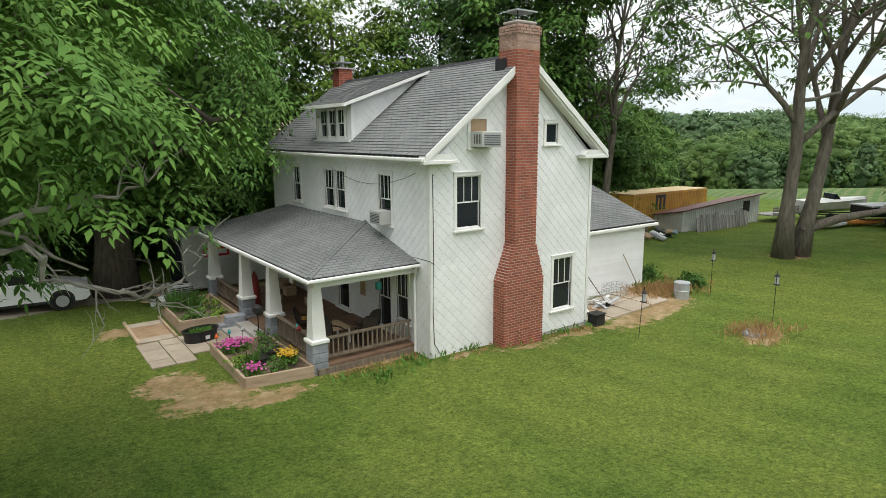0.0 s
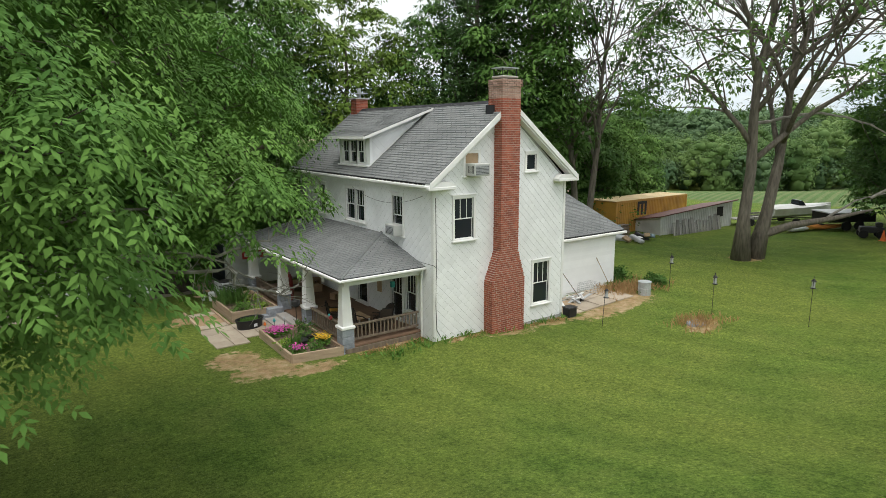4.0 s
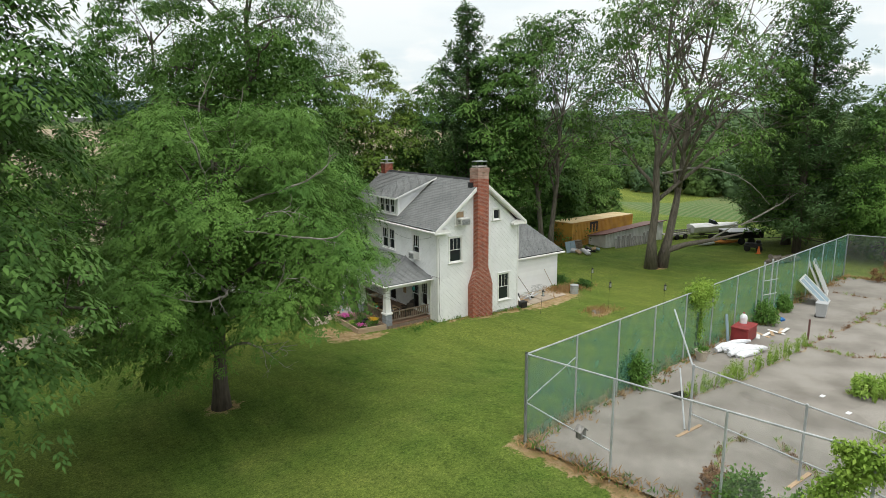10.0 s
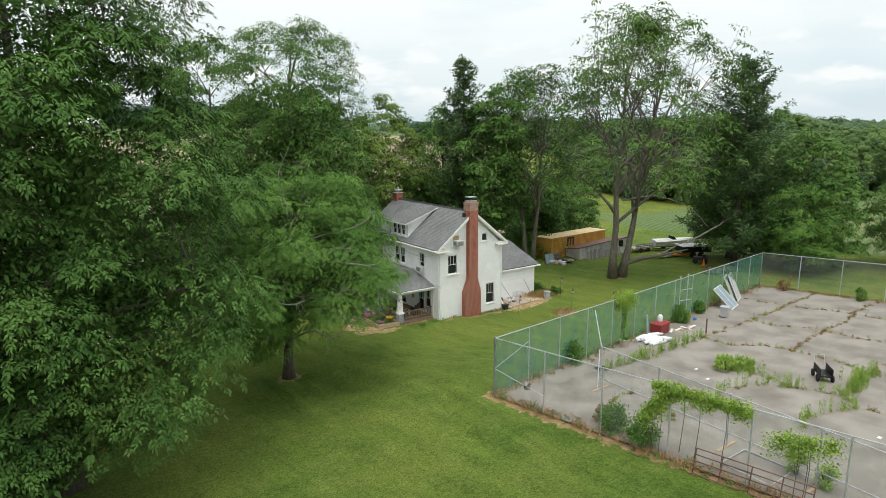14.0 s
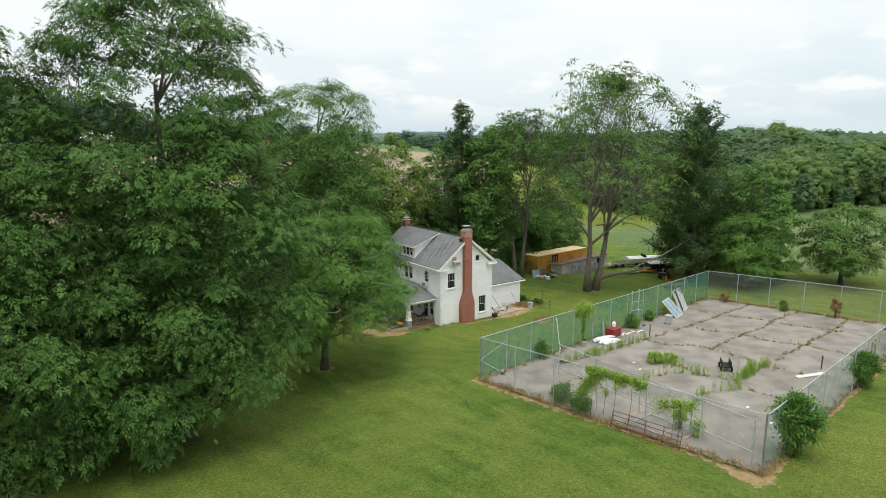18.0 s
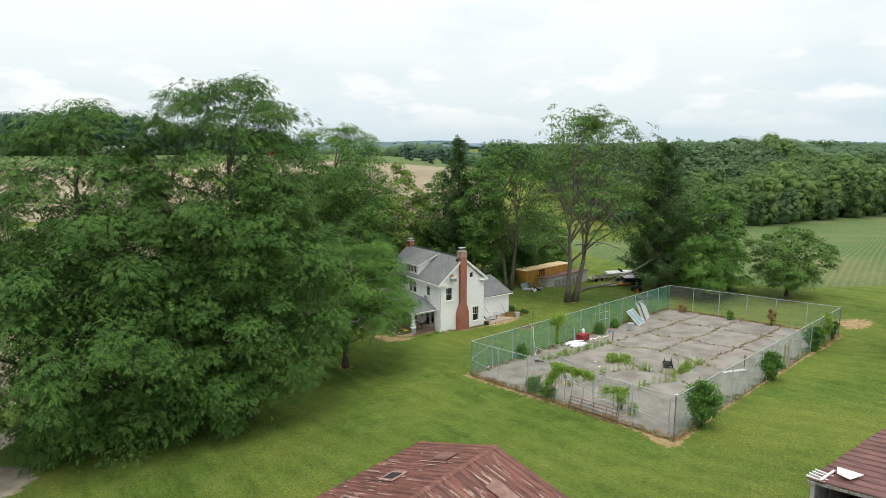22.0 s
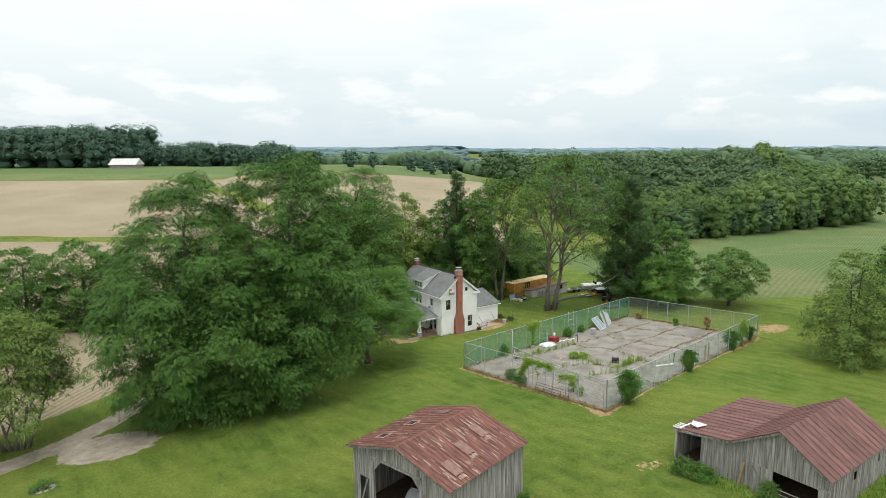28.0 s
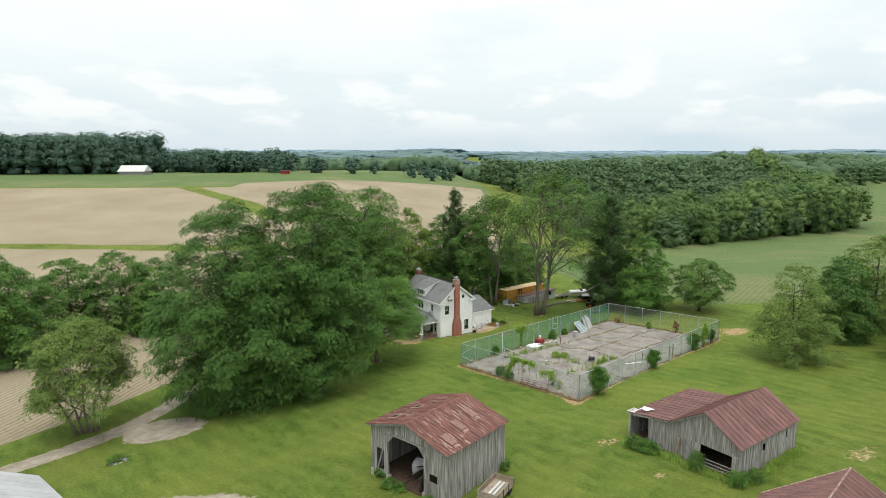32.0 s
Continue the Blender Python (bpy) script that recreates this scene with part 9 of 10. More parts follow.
part("brace", tube([IN[0] + Vector((0, 0, 2.3)), IN[0] + Vector((1.6, 1.9, 3.6))], 0.03, 6), galv, inner)
part("brace", tube([IN[0] + Vector((-0.1, 0.1, 0.1)), IN[0] + Vector((1.9, 1.7, 1.3))], 0.03, 6), galv, inner)
# end bay braces
part("brace", tube([Vector((0, 0, 1.5)), (FF - FC) * 0.075 + Vector((0, 0, 2.35))], 0.022, 6), galv, fence)
part("brace", tube([Vector((0, 0, 1.5)), (FN - FC) * 0.165 + Vector((0, 0, 0.9))], 0.022, 6), galv, fence)
house_box = thing("bird_box", pose(*(FC + (FN - FC) * 0.11 + Vector((0.05, 0, 0.95)))), "small grey wooden bird box on the fence rail", "bird box")
part("box", prism([(-0.12, 0), (0.12, 0), (0.12, 0.25), (0, 0.36), (-0.12, 0.25)], 0.2, "y", -0.1), grey_board, house_box)
part("roof", prism([(-0.17, 0.22), (0, 0.38), (0.17, 0.22), (0.17, 0.25), (0, 0.41), (-0.17, 0.25)], 0.28, "y", -0.14), grey_board, house_box)
gate_ = thing("fence_gate", pose(*(FC + (FF - FC) * 0.56)), "chain-link gate standing ajar in the court fence", "gate")
gd = (FF - FC).normalized()
for q in (0.0, 1.2):
    part("gate_post", tube([gd * q, gd * q + Vector((0, 0, 3.35))], 0.05, 8), galv, gate_)
for h in (0.15, 1.5, 2.3):
    part("gate_rail", tube([gd * 0 + Vector((0, -0.05, h)), gd * 1.2 + Vector((0, -0.35, h))], 0.025, 6), galv, gate_)


def court_bush(s, t, r, h, label, seed, mat=leaf_bright, n=1800):
    p = cpos(s, t, 0)
    return bush("court_shrub", p.x, p.y, p.z, r, h, label, mat, seed, int(n * 1.6), 0.19 if h > 1.5 else 0.13, group="court shrubs", foot=0.66 if h > 1.5 else 0.0)


court_bush(0.19, 0.0, 0.55, 1.25, "green shrub against the windscreen", 201)
court_bush(0.545, 0.02, 0.55, 1.15, "green shrub against the windscreen", 202)
court_bush(0.64, 0.012, 0.4, 0.85, "small green shrub against the windscreen", 203)
court_bush(0.035, 0.3, 0.4, 0.6, "brownish weed clump at the fence", 207, weed_brown, 700)
court_bush(0.015, 0.35, 0.6, 1.2, "leafy shrub at the fence", 208, leaf_bright, 1400)
court_bush(0.01, 0.43, 0.6, 1.2, "leafy shrub at the fence", 209, leaf_bright, 1400)
court_bush(0.085, 1.02, 1.0, 3.3, "tall bright green vine-covered shrub on the fence", 210, leaf_bright, 4200)
court_bush(0.435, 1.02, 0.8, 2.7, "vine-covered shrub on the court fence", 211, leaf_bright, 2600)
court_bush(0.775, 1.0, 0.8, 2.5, "vine-covered shrub on the court fence", 212, leaf_bright, 2200)
court_bush(0.86, 1.0, 0.5, 3.2, "green vine on the court fence", 213, vine_green, 1600)
court_bush(0.93, 1.0, 0.5, 2.0, "green vine on the court fence", 214, leaf_mid, 1200)
court_bush(0.985, 0.655, 0.45, 2.2, "thin reddish sapling at the far fence", 215, weed_brown, 300)
court_bush(0.98, 0.42, 0.35, 1.0, "small sapling at the far fence", 216, leaf_bright, 600)
court_bush(0.985, 0.12, 0.5, 1.2, "brownish shrub at the far corner", 217, weed_brown, 350)
court_bush(0.06, 0.72, 0.4, 1.8, "thin climbing weed on the near fence", 218, weed_green, 700)
court_bush(0.33, 0.36, 0.5, 0.8, "bushy light-green weed on the court", 221, weed_green, 900)
court_bush(0.355, 0.4, 0.45, 0.7, "bushy light-green weed on the court", 222, weed_green, 800)
court_bush(0.05, 0.78, 0.35, 0.9, "thin weed on the court", 219, weed_green, 500)


def vine(name, a, b, label, seed, n, r, hang):
    """Climber along a fence rail with hanging shoots."""
    rng_ = np.random.default_rng(seed)
    t = thing(name, pose(*a), label, "vine")
    d = b - a
    q = rng_.random(n)
    bulge = 0.6 + 0.5 * np.sin(q * 9 + seed) ** 2
    p = np.outer(q, d) + rng_.normal(0, r, (n, 3)) * bulge[:, None] - np.c_[np.zeros((n, 2)), np.abs(rng_.normal(0, hang, n)) * bulge]
    part_mesh("foliage", quads("foliage", leaves(p, rng_.normal(0, 1, (n, 3)) - (0, 0, 0.5), rng_.normal(0, 0.6, (n, 3)) + (0, 0, 1), 0.1, 0.07, rng_)), vine_green, t)
    bm = bmesh.new()
    for k in range(3):
        s0 = rng_.uniform(0.2, 0.8)
        tube([d * s0 + Vector((0, 0, -2.7)), d * (s0 + 0.02) + Vector((0.05, 0, -1.2)), d * (s0 + 0.03) + Vector((0, 0.05, 0))], [0.018, 0.014, 0.008], 5, bm)
    part("stem", bm, bark, t)
top_ = Vector((0, 0, FH))
vine("climbing_vine", FC.lerp(FN, 0.46) + top_, FC.lerp(FN, 0.66) + top_, "bright green climbing vine along the fence rail", 31, 6000, 0.12, 0.22)
vine("climbing_vine", FC.lerp(FN, 0.44) + top_ * 0.55, FC.lerp(FN, 0.5) + top_, "climbing vine on a fence post", 32, 2800, 0.16, 0.4)
vine("climbing_vine", FC.lerp(FN, 0.7) + top_ * 0.75, FC.lerp(FN, 0.82) + top_ * 0.9, "thin climbing vine on the fence", 33, 1500, 0.14, 0.4)
vine("climbing_vine", FC.lerp(FF, 0.318) + top_, FC.lerp(FF, 0.372) + top_, "climbing vine spilling over the green screen", 34, 5200, 0.22, 0.3)
vine("climbing_vine", FC.lerp(FF, 0.347) + top_ * 0.3, FC.lerp(FF, 0.352) + top_, "thin vine trailing down the green screen", 35, 1100, 0.1, 0.15)

gate2 = thing("tube_gate", pose(*(FC.lerp(FN, 0.575) + Vector((-0.35, 0, 0.05)))), "rusty tubular farm gate leaning on the fence", "gate")
gdir = (FN - FC).normalized()
for h in (0.05, 0.3, 0.55, 0.8, 1.05):
    part("bar", tube([Vector((-0.25 + 0.2 * h, 0, h)), gdir * 4.1 + Vector((-0.25 + 0.2 * h, 0, h))], 0.025, 6), rust_dull, gate2)
for q in (0, 1.0, 2.05, 3.1, 4.1):
    part("upright", tube([gdir * q + Vector((-0.24, 0, 0.05)), gdir * q + Vector((-0.04, 0, 1.05))], 0.022, 6), rust_dull, gate2)
frame_ = thing("pipe_frame", pose(*cpos(0.05, 0.72, 0)), "grey pipe frame lying on the court", "frame")
for a, b in (((-1.2, -1.8, 0.04), (-1.2, 2.2, 0.04)), ((0.6, -1.8, 0.04), (0.6, 2.2, 0.04)), ((-1.2, -1.8, 0.04), (0.6, -1.8, 0.04)), ((-1.2, 2.2, 0.04), (0.6, 2.2, 0.04)), ((-1.2, 0.2, 0.04), (0.6, 0.2, 0.04))):
    part("pipe", tube([a, b], 0.03, 6), galv, frame_)

chest = thing("red_chest", pose(*cpos(0.445, 0.038), 0, 0, 10), "rusty red metal chest on the court", "chest")
part("body", B((-0.65, 0.65, -0.4, 0.4, 0.05, 0.68), bevel=0.03), red_paint, chest)
part("lid", B((-0.68, 0.68, -0.43, 0.43, 0.68, 0.78), bevel=0.03), red_paint, chest)
for a in (-0.5, 0.5):
    part("foot", B((a - 0.08, a + 0.08, -0.35, 0.35, 0, 0.05)), black_paint, chest)
jug = thing("white_jug", pose(*cpos(0.452, 0.03, 0.84)), "white plastic jug on the chest", "jug")
part("jug", tube([(0, 0, 0), (0, 0, 0.3), (0, 0, 0.4), (0, 0, 0.5)], [0.17, 0.18, 0.14, 0.05], 14), plastic_white, jug)
part("cap", tube([(0, 0, 0.5), (0, 0, 0.56)], 0.055, 10), red_paint, jug)
plank = thing("blue_plank", pose(*cpos(0.418, 0.02), -12, 8, 0), "blue-grey plank leaning on the fence", "plank")
part("plank", B((-0.1, 0.1, -0.02, 0.02, 0, 1.4)), blue_grey, plank)
pile = cpos(0.385, 0.07)
for k in range(16):
    s = thing("white_bundle", pose(pile.x + rs.normal(0, 0.25), pile.y - 0.55 + 0.16 * (k % 8) + rs.normal(0, 0.03), pile.z + 0.1 * (k // 8), 0, 0, -8 + rs.normal(0, 5)), "rolled white plastic sheeting on a heap", "sheeting", "white sheeting")
    part("roll", tube([(-rs.uniform(0.5, 0.9), 0, 0.1), (-0.2, 0.03, 0.14), (0.3, -0.02, 0.12), (rs.uniform(0.5, 0.9), 0, 0.08)], [0.08, 0.14, 0.13, 0.06], 9), plastic_white, s)
for k in range(7):
    p = cpos(0.475 + 0.008 * k, 0.055 + 0.006 * k)
    s = thing("loose_board", pose(p.x, p.y, p.z + 0.012 * k, 0, 0, rs.uniform(0, 90)), "loose board beside the chest", "board", "loose boards")
    part("board", B((-0.45, 0.45, -0.08, 0.08, 0, 0.025)), lumber if k % 2 else scrap_white, s)
pt = thing("flower_pot", pose(*cpos(0.325, 0.03)), "pale flower pot with a green plant", "plant pot")
part("pot", tube([(0, 0, 0), (0, 0, 0.42), (0, 0, 0.48)], [0.2, 0.3, 0.32], 16), terracotta, pt)
part_mesh("plant", quads("plant", blades_at([(0, 0, 0.45)] * 4, rs, 0.3, 0.08, 0.8, 16, 0.1)), leaf_bright, pt)
wb = thing("waste_bin", pose(*cpos(0.64, 0.115), 0, 0, 15) @ Matrix.Diagonal((0.74, 0.74, 0.84, 1)), "grey wheeled waste bin", "bin")
bm = bmesh.new()
lo = [bm.verts.new((a * 0.3, b * 0.3, 0.08)) for a, b in ((-1, -1), (1, -1), (1, 1), (-1, 1))]
hi = [bm.verts.new((a * 0.4, b * 0.38, 0.95)) for a, b in ((-1, -1), (1, -1), (1, 1), (-1, 1))]
bm.faces.new(lo[::-1]); bm.faces.new(hi)
for k in range(4):
    bm.faces.new((lo[k], lo[(k + 1) % 4], hi[(k + 1) % 4], hi[k]))
part("body", bm, grey_metal, wb)
part("lid", B((-0.43, 0.43, -0.41, 0.41, 0.95, 1.02), bevel=0.02), grey_metal, wb)
for a in (-0.25, 0.25):
    part("wheel", tube([(a - 0.04, 0.3, 0.1), (a + 0.04, 0.3, 0.1)], 0.1, 12), tyre, wb)
def leaning_frame(s, t, w, h, rz, label, mat, tilt=24):
    f = thing("window_frame", pose(*cpos(s, t), tilt, 0, rz), label, "frame", "leaning frames")
    part("rail", B((-w / 2, w / 2, -0.04, 0.04, 0, 0.09)), white_metal, f)
    part("rail", B((-w / 2, w / 2, -0.04, 0.04, h - 0.09, h)), white_metal, f)
    for a in (-w / 2, w / 2 - 0.09, -0.045):
        part("stile", B((a, a + 0.09, -0.04, 0.04, 0.09, h - 0.09)), white_metal, f)
    part("panel", B((-w / 2 + 0.05, w / 2 - 0.05, -0.01, 0.01, 0.05, h - 0.05)), mat, f)
leaning_frame(0.735, 0.085, 1.9, 2.1, 195, "pale blue screen frame leaning at the fence", blue_grey, 46)
leaning_frame(0.8, 0.035, 1.5, 2.2, 205, "grey screen frame leaning at the fence", grey_metal)
leaning_frame(0.82, 0.04, 1.4, 2.3, 200, "grey screen frame leaning at the fence", grey_metal)
po = thing("rusty_post", pose(*cpos(0.503, 0.158)), "short rusty steel post in the court", "post")
part("post", tube([(0, 0, 0), (0, 0, 1.05)], 0.05, 8), rust_dull, po)
po2 = copy_thing(po, pose(*cpos(0.52, 0.85)))
part("bracket", B((-0.03, 0.2, -0.03, 0.03, 0.75, 0.85)), black_paint, po2)
rag = thing("blue_rag", pose(*cpos(0.58, 0.05)), "crumpled blue rag on the court", "rag")
part("rag", tube([(-0.2, 0, 0.03), (0, 0.08, 0.08), (0.2, 0, 0.03)], [0.06, 0.12, 0.05], 7), M("blue_rag", (0.05, 0.2, 0.5), None, 4, 0.8, 0.3), rag)
drain = thing("drain_grate", pose(*cpos(0.2, 0.097, 0.06), 0, 0, -10), "dark steel drain grate in the court", "grate")
for k in range(9):
    part("bar", B((-0.4, 0.4, -0.3 + k * 0.075, -0.27 + k * 0.075, 0, 0.015)), black_paint, drain)
cart = thing("black_cart", pose(*cpos(0.388, 0.592), 0, 0, 40), "folded black metal garden cart", "cart")
part("bed", B((-0.55, 0.55, -0.3, 0.3, 0.3, 0.36)), black_paint, cart)
for sy in (-0.3, 0.3):
    part("side_panel", B((-0.55, 0.55, sy - 0.015, sy + 0.015, 0.36, 0.75)), black_paint, cart)
    for sx in (-0.4, 0.4):
        part("wheel", tube([(sx, sy * 1.2 - 0.04, 0.2), (sx, sy * 1.2 + 0.04, 0.2)], 0.2, 14), tyre, cart)
part("handle", tube([(0.55, -0.25, 0.5), (0.85, -0.25, 1.1), (0.85, 0.25, 1.1), (0.55, 0.25, 0.5)], 0.02, 6), grey_metal, cart)
slab = thing("fallen_panel", pose(*cpos(0.465, 0.85), 0, 0, -20), "white panel lying on the court", "panel")
part("panel", prism([(-1.3, 0.02), (-0.4, 0.04), (0.6, 0.03), (1.1, 0.06), (1.1, 0.09), (0.6, 0.06), (-0.4, 0.07), (-1.3, 0.05)], 0.4, "y", -0.15), scrap_white, slab)
bg = thing("wooden_trestle", pose(*cpos(0.62, 0.97), 0, 0, 8), "bare wooden post frame by the fence", "frame")
for a in (-0.5, 0.5):
    part("post", B((a - 0.06, a + 0.06, -0.06, 0.06, 0, 1.9)), lumber, bg)
part("beam", B((-0.6, 0.6, -0.07, 0.07, 1.5, 1.62)), lumber, bg)
for k, (s, t) in enumerate([(0.27, 0.36), (0.3, 0.3), (0.22, 0.8), (0.18, 0.9)]):
    lt = thing("white_litter", pose(*cpos(s, t)), "scrap of white litter on the court", "litter", "court litter")
    part("scrap", B((-0.12, 0.12, -0.07, 0.07, 0, 0.02)), plastic_white, lt)

# ---- barn details ----
rb_ = np.random.default_rng(41)
hatch_board = M("hatch_board", (0.27, 0.17, 0.14), (0.18, 0.1, 0.085), 3, 0.8, 0.3, 20)


def patch(parent, x, f, w, l_, sgn, mat, lift=0.035, thick=0.02):
    """A plate on the first barn's slope: f is 0 at the ridge, 1 at the eave."""
    run, drop = BW2 + 0.1, BR - BE + 0.1
    ang = math.atan2(drop, run)
    m = Matrix.Translation((x, sgn * run * f, BR - drop * f + lift)) @ Matrix.Rotation(-sgn * ang, 4, "X")
    bm = B((-w / 2, w / 2, -l_ / 2, l_ / 2, 0, thick))
    for v in bm.verts:
        v.co = m @ v.co
    part("roof_patch", bm, mat, parent)


for x, f, s in ((1.5, 0.72, -1), (3.7, 0.55, -1), (6.0, 0.42, -1)):
    patch(B1, x, f, 0.75, 1.3, s, hatch_board, 0.05, 0.03)
    patch(B1, x, f + 0.18, 0.6, 0.3, s, rust_bare, 0.034, 0.006)
for x, f in ((1.6, 0.6), (4.2, 0.55)):
    patch(B1, x, f, 0.95, 0.9, 1, rust_bare, 0.034, 0.03)
    patch(B1, x, f, 0.6, 0.6, 1, dark_void, 0.066, 0.01)
patch(B1, 6.6, 0.35, 0.9, 0.9, 1, rust_dull, 0.05, 0.03)
for k in range(110):
    x, f = rb_.uniform(0.2, 7.6), rb_.uniform(0.12, 0.9)
    patch(B1, x, f, rb_.uniform(0.02, 0.12), rb_.uniform(0.15, 1.1), -1 if rb_.random() < 0.6 else 1, rust_bare, 0.0305, 0.003)
part("fascia", prism([(-BW2 - 0.1, BE - 0.13), (0, BR - 0.03), (BW2 + 0.1, BE - 0.13), (BW2 + 0.1, BE - 0.3), (0, BR - 0.2), (-BW2 - 0.1, BE - 0.3)], 0.04, "x", -0.2), grey_board, B1)
for y in (-2.0, 2.4):
    part("post", B((0.1, 0.28, y - 0.09, y + 0.09, 0.3, 4.0)), grey_board, B1)
part("plank_door", B((0.05, 0.09, -3.6, -2.05, 0.2, 1.7)), grey_board, B1, "low plank door")
part("door_brace", prism([(-3.6, 0.3), (-3.5, 0.25), (-2.1, 1.6), (-2.2, 1.65)], 0.03, "x", 0.015), grey_board, B1)
part("loose_plank", prism([(2.8, 2.6), (2.95, 2.62), (3.6, 0.7), (3.45, 0.7)], 0.03, "x", 0.06), grey_board, B1)
jet = thing("speed_boat", B1.matrix_basis @ pose(2.9, 0.55, 0.1, 0, 0, 188), "white speed boat stored on a trailer in the barn", "boat")
bm = bmesh.new()
rings = []
for s in np.linspace(0, 1, 9):
    w = 0.85 * (1 - s ** 3) + 0.02
    rings.append([bm.verts.new((-1.7 + 3.6 * s, w * a, b + 0.2 * s)) for a, b in ((-1, 1.25), (-0.85, 0.8), (0, 0.5), (0.85, 0.8), (1, 1.25), (0.6, 1.4), (-0.6, 1.4))])
for ra, rb2 in zip(rings, rings[1:]):
    for i in range(7):
        bm.faces.new((ra[i], ra[(i + 1) % 7], rb2[(i + 1) % 7], rb2[i]))
bm.faces.new(rings[0])
part("hull", bm, plastic_white, jet)
for sy in (-1, 1):
    part("hull_stripe", tube([(-1.65, sy * 0.86, 1.16), (0.2, sy * 0.83, 1.26), (1.1, sy * 0.6, 1.32), (1.6, sy * 0.3, 1.38)], 0.045, 6), black_plastic, jet, "black stripe along the hull")
    part("arch_leg", tube([(-0.75, sy * 0.72, 1.35), (-0.95, sy * 0.62, 2.1)], 0.035, 6), black_paint, jet)
part("arch", tube([(-0.95, -0.62, 2.1), (-1.0, 0, 2.16), (-0.95, 0.62, 2.1)], 0.035, 6), black_paint, jet, "black tow arch")
part("windscreen", prism([(-0.2, 1.4), (0.5, 1.42), (0.0, 1.75), (-0.15, 1.75)], 1.1, "y", -0.55), window_dark, jet)
for sy in (-0.36, 0.36):
    part("seat", B((-1.0, -0.6, sy - 0.22, sy + 0.22, 1.38, 1.62), (-1.05, -0.95, sy - 0.22, sy + 0.22, 1.6, 1.95), bevel=0.03), plastic_white, jet, "white padded seat")
part("winch_post", tube([(1.7, 0, 0.45), (2.0, 0, 1.25), (2.05, 0, 1.5)], 0.04, 6), black_paint, jet)
part("coupler", tube([(2.2, 0, 0.43), (2.9, 0, 0.4)], 0.05, 6), black_paint, jet)
part("trailer_frame", B((-1.9, 2.2, -0.35, -0.28, 0.4, 0.47), (-1.9, 2.2, 0.28, 0.35, 0.4, 0.47)), black_paint, jet)
for sy in (-1, 1):
    part("wheel", tube([(-0.5, sy * 0.72, 0.3), (-0.5, sy * 0.9, 0.3)], 0.3, 14), tyre, jet)
mot = thing("outboard_motor", pose(*(B1.matrix_basis @ Vector((0.5, -1.3, 0.05))), 0, 0, 20), "black outboard motor and engine parts", "motor")
part("cowl", B((-0.25, 0.25, -0.2, 0.2, 0.9, 1.4), bevel=0.08), black_plastic, mot)
part("shaft", B((-0.1, 0.1, -0.08, 0.08, 0.1, 0.92), bevel=0.03), black_paint, mot)
part("stand", tube([(-0.4, -0.4, 0), (0, 0, 0.8), (0.4, 0.4, 0)], 0.03, 6), black_paint, mot)
part("skeg", B((-0.3, 0.3, -0.03, 0.03, 0.1, 0.25)), black_paint, mot)
wx = B1.matrix_basis @ Vector((3.6, -6.6, 0))
old_plank = M("old_plank", (0.3, 0.245, 0.19), (0.19, 0.155, 0.125), 2.5, 0.9, 0.3, 30, rand=0.35)
wagon = thing("farm_wagon", pose(wx.x, wx.y, gz(wx.x, wx.y), 0, 0, 24), "old wooden farm wagon holding metal strips", "wagon")
part("bed", B((-1.6, 1.6, -0.9, 0.9, 0.55, 0.62)), old_plank, wagon)
for sy in (-0.9, 0.87):
    for z in (0.66, 0.84, 1.02):
        part("side_slat", B((-1.6, 1.6, sy, sy + 0.03, z, z + 0.15)), old_plank, wagon)
for sx in (-1.6, 1.57):
    for z in (0.66, 0.84, 1.02):
        part("end_slat", B((sx, sx + 0.03, -0.87, 0.87, z, z + 0.15)), old_plank, wagon)
for x in (-1.5, -0.5, 0.5, 1.5):
    for sy in (-0.93, 0.9):
        part("stake", B((x - 0.04, x + 0.04, sy, sy + 0.03, 0.5, 1.2)), black_paint, wagon)
for sx in (-1.0, 1.0):
    for sy in (-0.75, 0.75):
        part("wheel", tube([(sx, sy - 0.08, 0.3), (sx, sy + 0.08, 0.3)], 0.3, 14), tyre, wagon)
for k in range(2):
    part("metal_strip", B((-0.9, 1.2, -0.3 + 0.35 * k, -0.1 + 0.35 * k, 0.75, 0.78)), white_metal, wagon, "pale metal strip")

# second barn: torn corner, gate, door, post
for k in range(4):
    part("bare_rafter", B((0.25 + 0.3 * k, 0.33 + 0.3 * k, 6.4, 7.95, 3.2, 3.28)), scrap_white, B2)
part("bare_purlin", B((0.1, 1.6, 7.2, 7.3, 3.34, 3.4)), scrap_white, B2)
part("torn_sheet", prism([(0.9, 6.3), (1.9, 6.1), (1.7, 7.2), (1.0, 6.9)], 0.02, "z", 3.56), scrap_white, B2, "pale torn roof sheet")
for k in range(3):
    part("gate_bar", tube([(0.15, -2.6, 1.35 + 0.3 * k), (0.15, 0.15, 1.25 + 0.3 * k)], 0.025, 6), galv, B2)
part("barn_door", B((0.14, 0.2, 0.3, 1.75, 0.85, 2.95)), grey_board, B2, "grey plank barn door")
part("door_brace", prism([(0.35, 1.0), (0.5, 0.95), (1.7, 2.8), (1.55, 2.85)], 0.03, "x", 0.1), grey_board, B2)
part("prop_post", prism([(2.4, 0.7), (2.55, 0.7), (2.2, 2.9), (2.05, 2.9)], 0.1, "x", -0.1), lumber, B2)
part("corner_board", B((0.1, 0.24, -3.2, -2.6, 0.9, 3.1)), grey_board, B2)
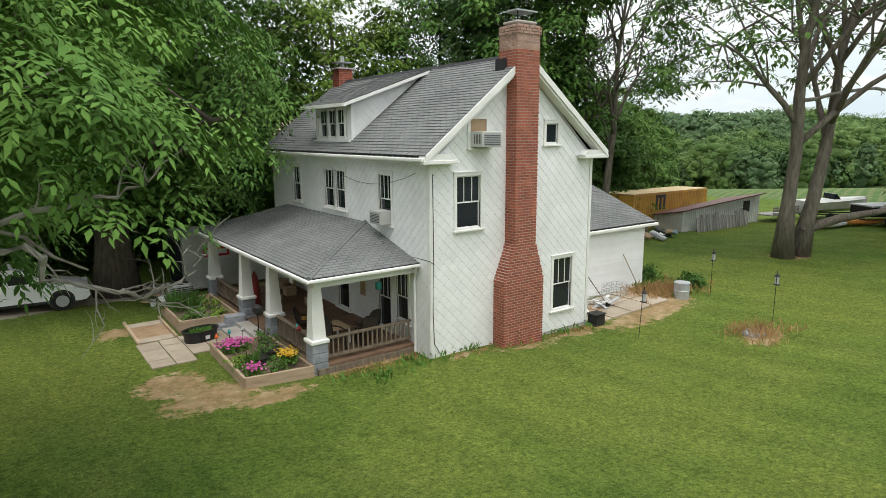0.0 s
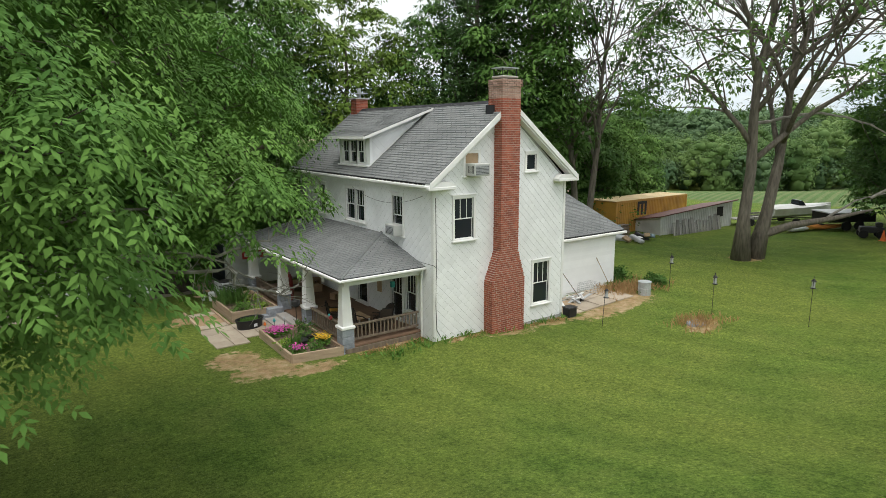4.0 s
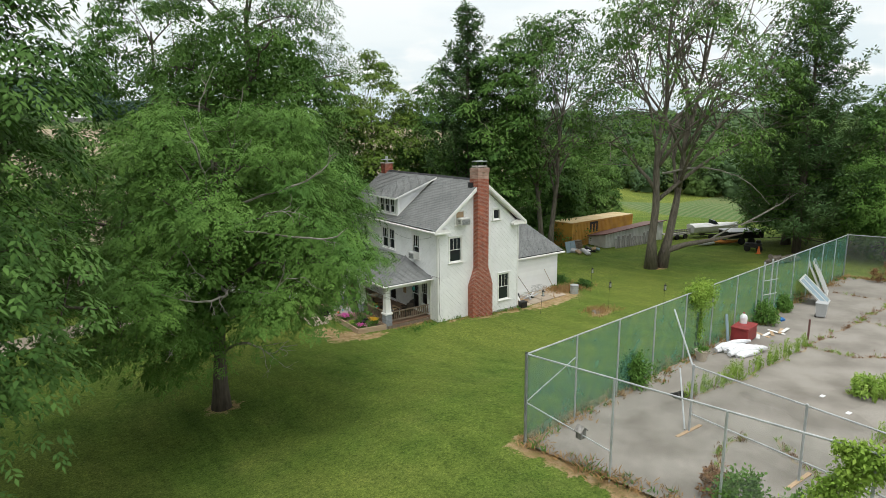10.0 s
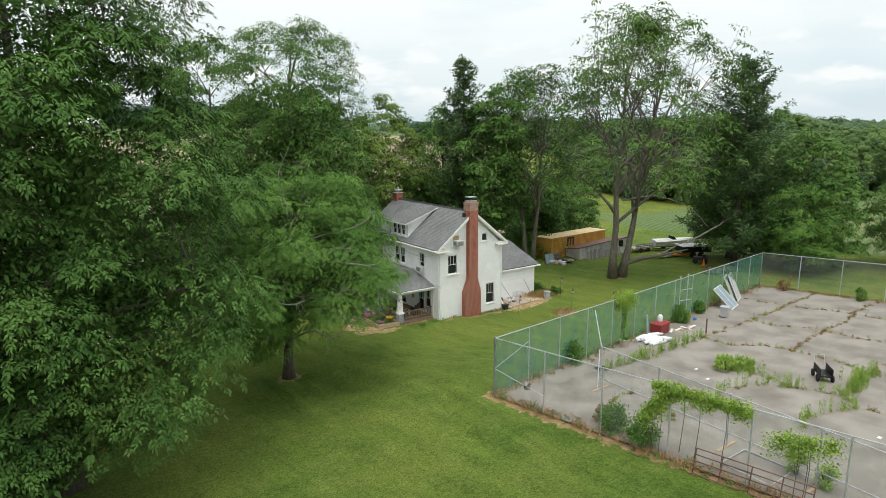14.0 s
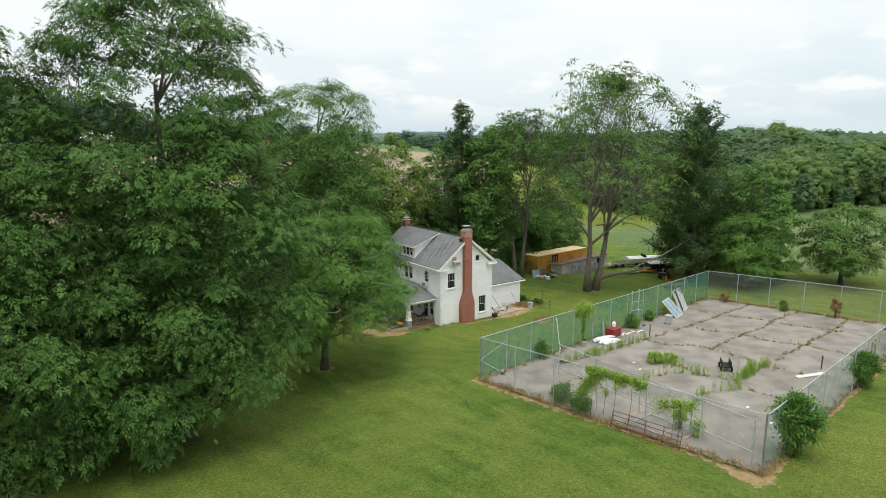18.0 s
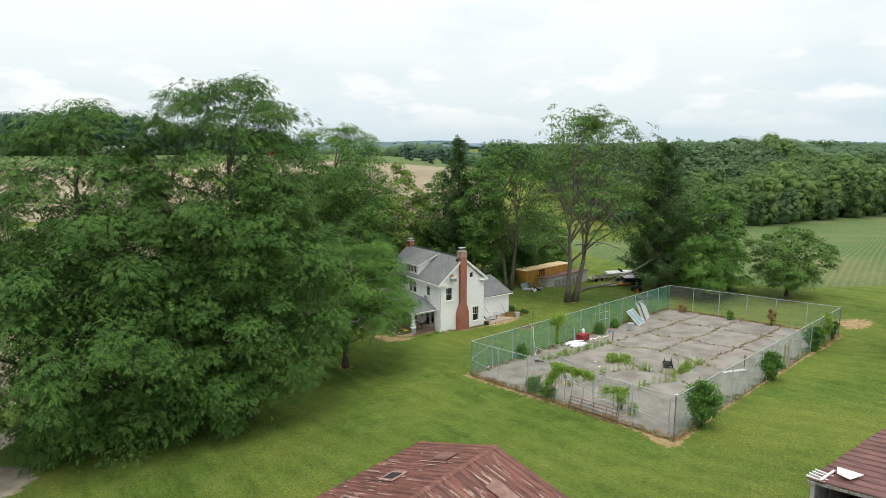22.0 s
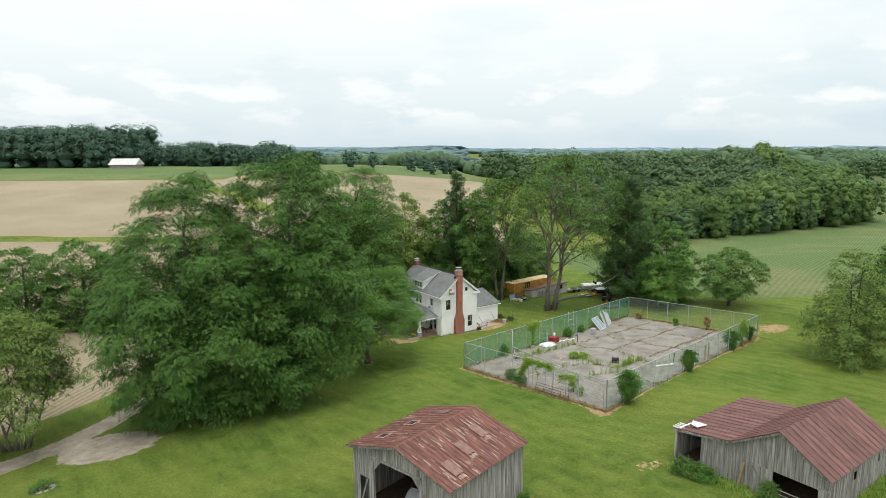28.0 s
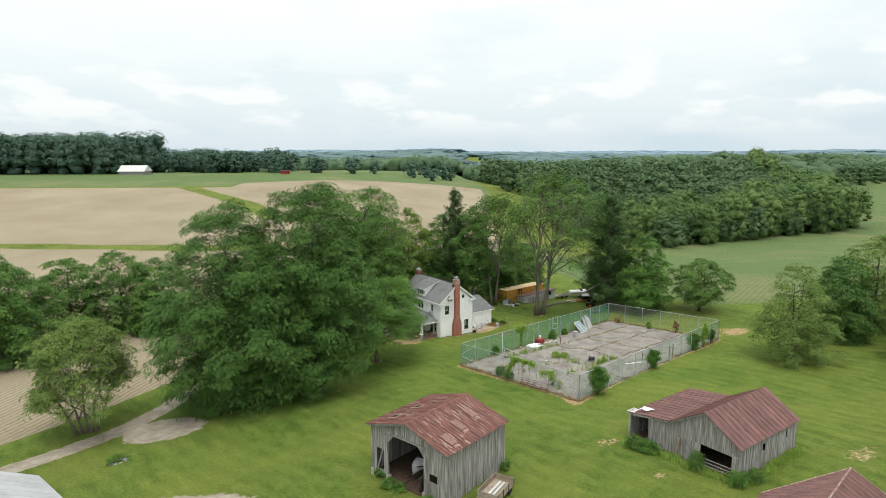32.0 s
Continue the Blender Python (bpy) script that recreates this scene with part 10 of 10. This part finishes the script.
part("verge_board", prism([(-3.4, 3.78), (0, 5.88), (3.3, 3.9), (7.85, 3.1), (7.85, 2.97), (3.3, 3.75), (0, 5.7), (-3.4, 3.6)], 0.04, "x", 0.06), grey_board, B2)
def b2(x, y):
    p = B2.matrix_basis @ Vector((x, y, 0))
    return p.x, p.y
spots = [(*b2(-0.4 + rb_.normal(0, 0.3), rb_.uniform(-3.4, 7.4)), 0) for _ in range(150)] + [(*b2(rb_.uniform(0, 9.5), -3.7 + rb_.normal(0, 0.3)), 0) for _ in range(120)]
tufts("barn_weeds", [(x, y, gz(x, y)) for x, y, _ in spots], "tall weeds along the barn walls", weed_green, 43, 0.6, 0.05, 10, 0.2, 0.4)
for k, (a, b, r, h) in enumerate([(-0.7, 6.2, 0.7, 1.2), (-0.6, 4.3, 0.5, 0.9), (-0.5, 0.2, 0.6, 1.5), (-0.4, -3.5, 0.7, 1.2), (1.2, -4.0, 0.6, 0.9), (-0.7, 5.2, 0.6, 1.0)]):
    x, y = b2(a, b)
    bush("barn_shrub", x, y, gz(x, y), r, h, "leafy weed shrub at the barn wall", leaf_bright if k % 2 else leaf_sparse, 240 + k, 1500, 0.16, group="barn shrubs")
for k, (a, b) in enumerate([(-0.6, 1.6), (-0.5, 0.5), (7.6, -4.8), (0.2, 3.2), (-0.3, -2.6)]):
    p = B1.matrix_basis @ Vector((a, b, 0))
    bush("barn_shrub", p.x, p.y, gz(p.x, p.y), 0.5, 0.7, "green weeds at the foot of the barn", leaf_bright, 250 + k, 900, 0.14, group="barn shrubs")

# third roof: its walls
for q0, q1 in ((EV[0], EV[1]), (EV[2], EV[3])):
    n = 24
    for k in range(n):
        c = q0.lerp(q1, (k + 0.5) / n)
        d_ = (q1 - q0).normalized()
        o = part("board", B((-0.16, 0.16, -0.02, 0.02, -2.6, -0.05)), grey_board, B3)
        o.location = c
        o.rotation_euler = (0, 0, math.atan2(d_.y, d_.x))
part("ridge_cap", tube([(0, 0, 0.03), (-8.3, -1.35, 0.03)], 0.07, 6), rust_bare, B3)
part("verge_cap", tube([Vector((0, 0, 0.02)), EV[0] + Vector((0, 0, 0.05))], 0.05, 6), rust_bare, B3)
part("verge_cap", tube([Vector((0, 0, 0.02)), EV[2] + Vector((0, 0, 0.05))], 0.05, 6), rust_bare, B3)

# pale metal building beside the drive
big_ = thing("metal_building", pose(-56.4, -28.8, gz(-58, -34), 0, 0, -75), "pale grey metal farm building beside the drive", "building")
zb = 7.0 - gz(-58, -34)
metal_slope(big_, "roof_sheet", (0, 0, zb), (14, 0, zb), (14, -5.5, zb + 3.2), (0, -5.5, zb + 3.2), grey_metal, 14, label="pale grey metal roof sheet")
metal_slope(big_, "roof_sheet", (0, -11, zb), (14, -11, zb), (14, -5.5, zb + 3.2), (0, -5.5, zb + 3.2), grey_metal, 14)
part("wall", B((0.3, 13.7, -0.45, -0.3, -0.5, zb)), white_metal, big_)
part("wall", B((0.3, 13.7, -10.7, -10.55, -0.5, zb)), white_metal, big_)
for x in (0.3, 13.55):
    part("end_wall", prism([(-10.6, -0.5), (-0.4, -0.5), (-0.4, zb), (-5.5, zb + 3.1), (-10.6, zb)], 0.15, "x", x), white_metal, big_)

# ---- far barn on the hill, field fence ----
fx, fy = xy(-208.5, 322)
fb = thing("white_barn", pose(fx, fy, gz(fx, fy) - 0.3, 0, 0, -38), "long white barn on the far hill", "barn")
# shade under the eaves is put into the white barn's wall as grey
part("wall", B((-8.7, 8.7, -5, 5, 0, 3.0)), M("barn_painted_shade", (0.3, 0.29, 0.28), None, 1, 0.9, 0), fb)
part("roof", prism([(-5.8, 2.6), (0, 6.6), (5.8, 2.6)], 18.6, "x", -9.3), white_metal, fb)
for (u, v) in ((-105, 316),):
    x, y = xy(u, v)
    hut = thing("field_shelter", pose(x, y, gz(x, y), 0, 0, -30), "small weathered brown field shelter", "shed", "field shelters")
    part("wall", B((-3, 3, -1.5, 1.5, 0, 2.2)), red_paint, hut)
    part("roof", B((-3.3, 3.3, -1.8, 1.8, 2.2, 2.5)), rust_dull, hut)

# undergrowth under the trees behind the car and the house
for k, (u, v, r, h) in enumerate([(-9, 17, 2.5, 3.0), (-14, 15, 2.6, 3.4), (-19, 13, 2.6, 3.6), (-24, 9, 2.6, 3.4), (-28, 5, 2.4, 3.2), (-33, 1, 2.4, 3.0), (-36, -4, 2.2, 2.6), (-4, 20, 2.6, 3.4), (2, 22, 2.4, 3.0), (7, 25, 2.2, 2.6), (13, 27, 2.4, 2.6), (-26, 14, 2.6, 4.0), (-17, 18, 2.6, 4.2)]):
    x, y = xy(u, v)
    bush("hedge_bush", x, y, gz(x, y), r, h, "dense dark bush in the undergrowth", leaf_dark, 300 + k, 2600, 0.28, group="undergrowth bushes")
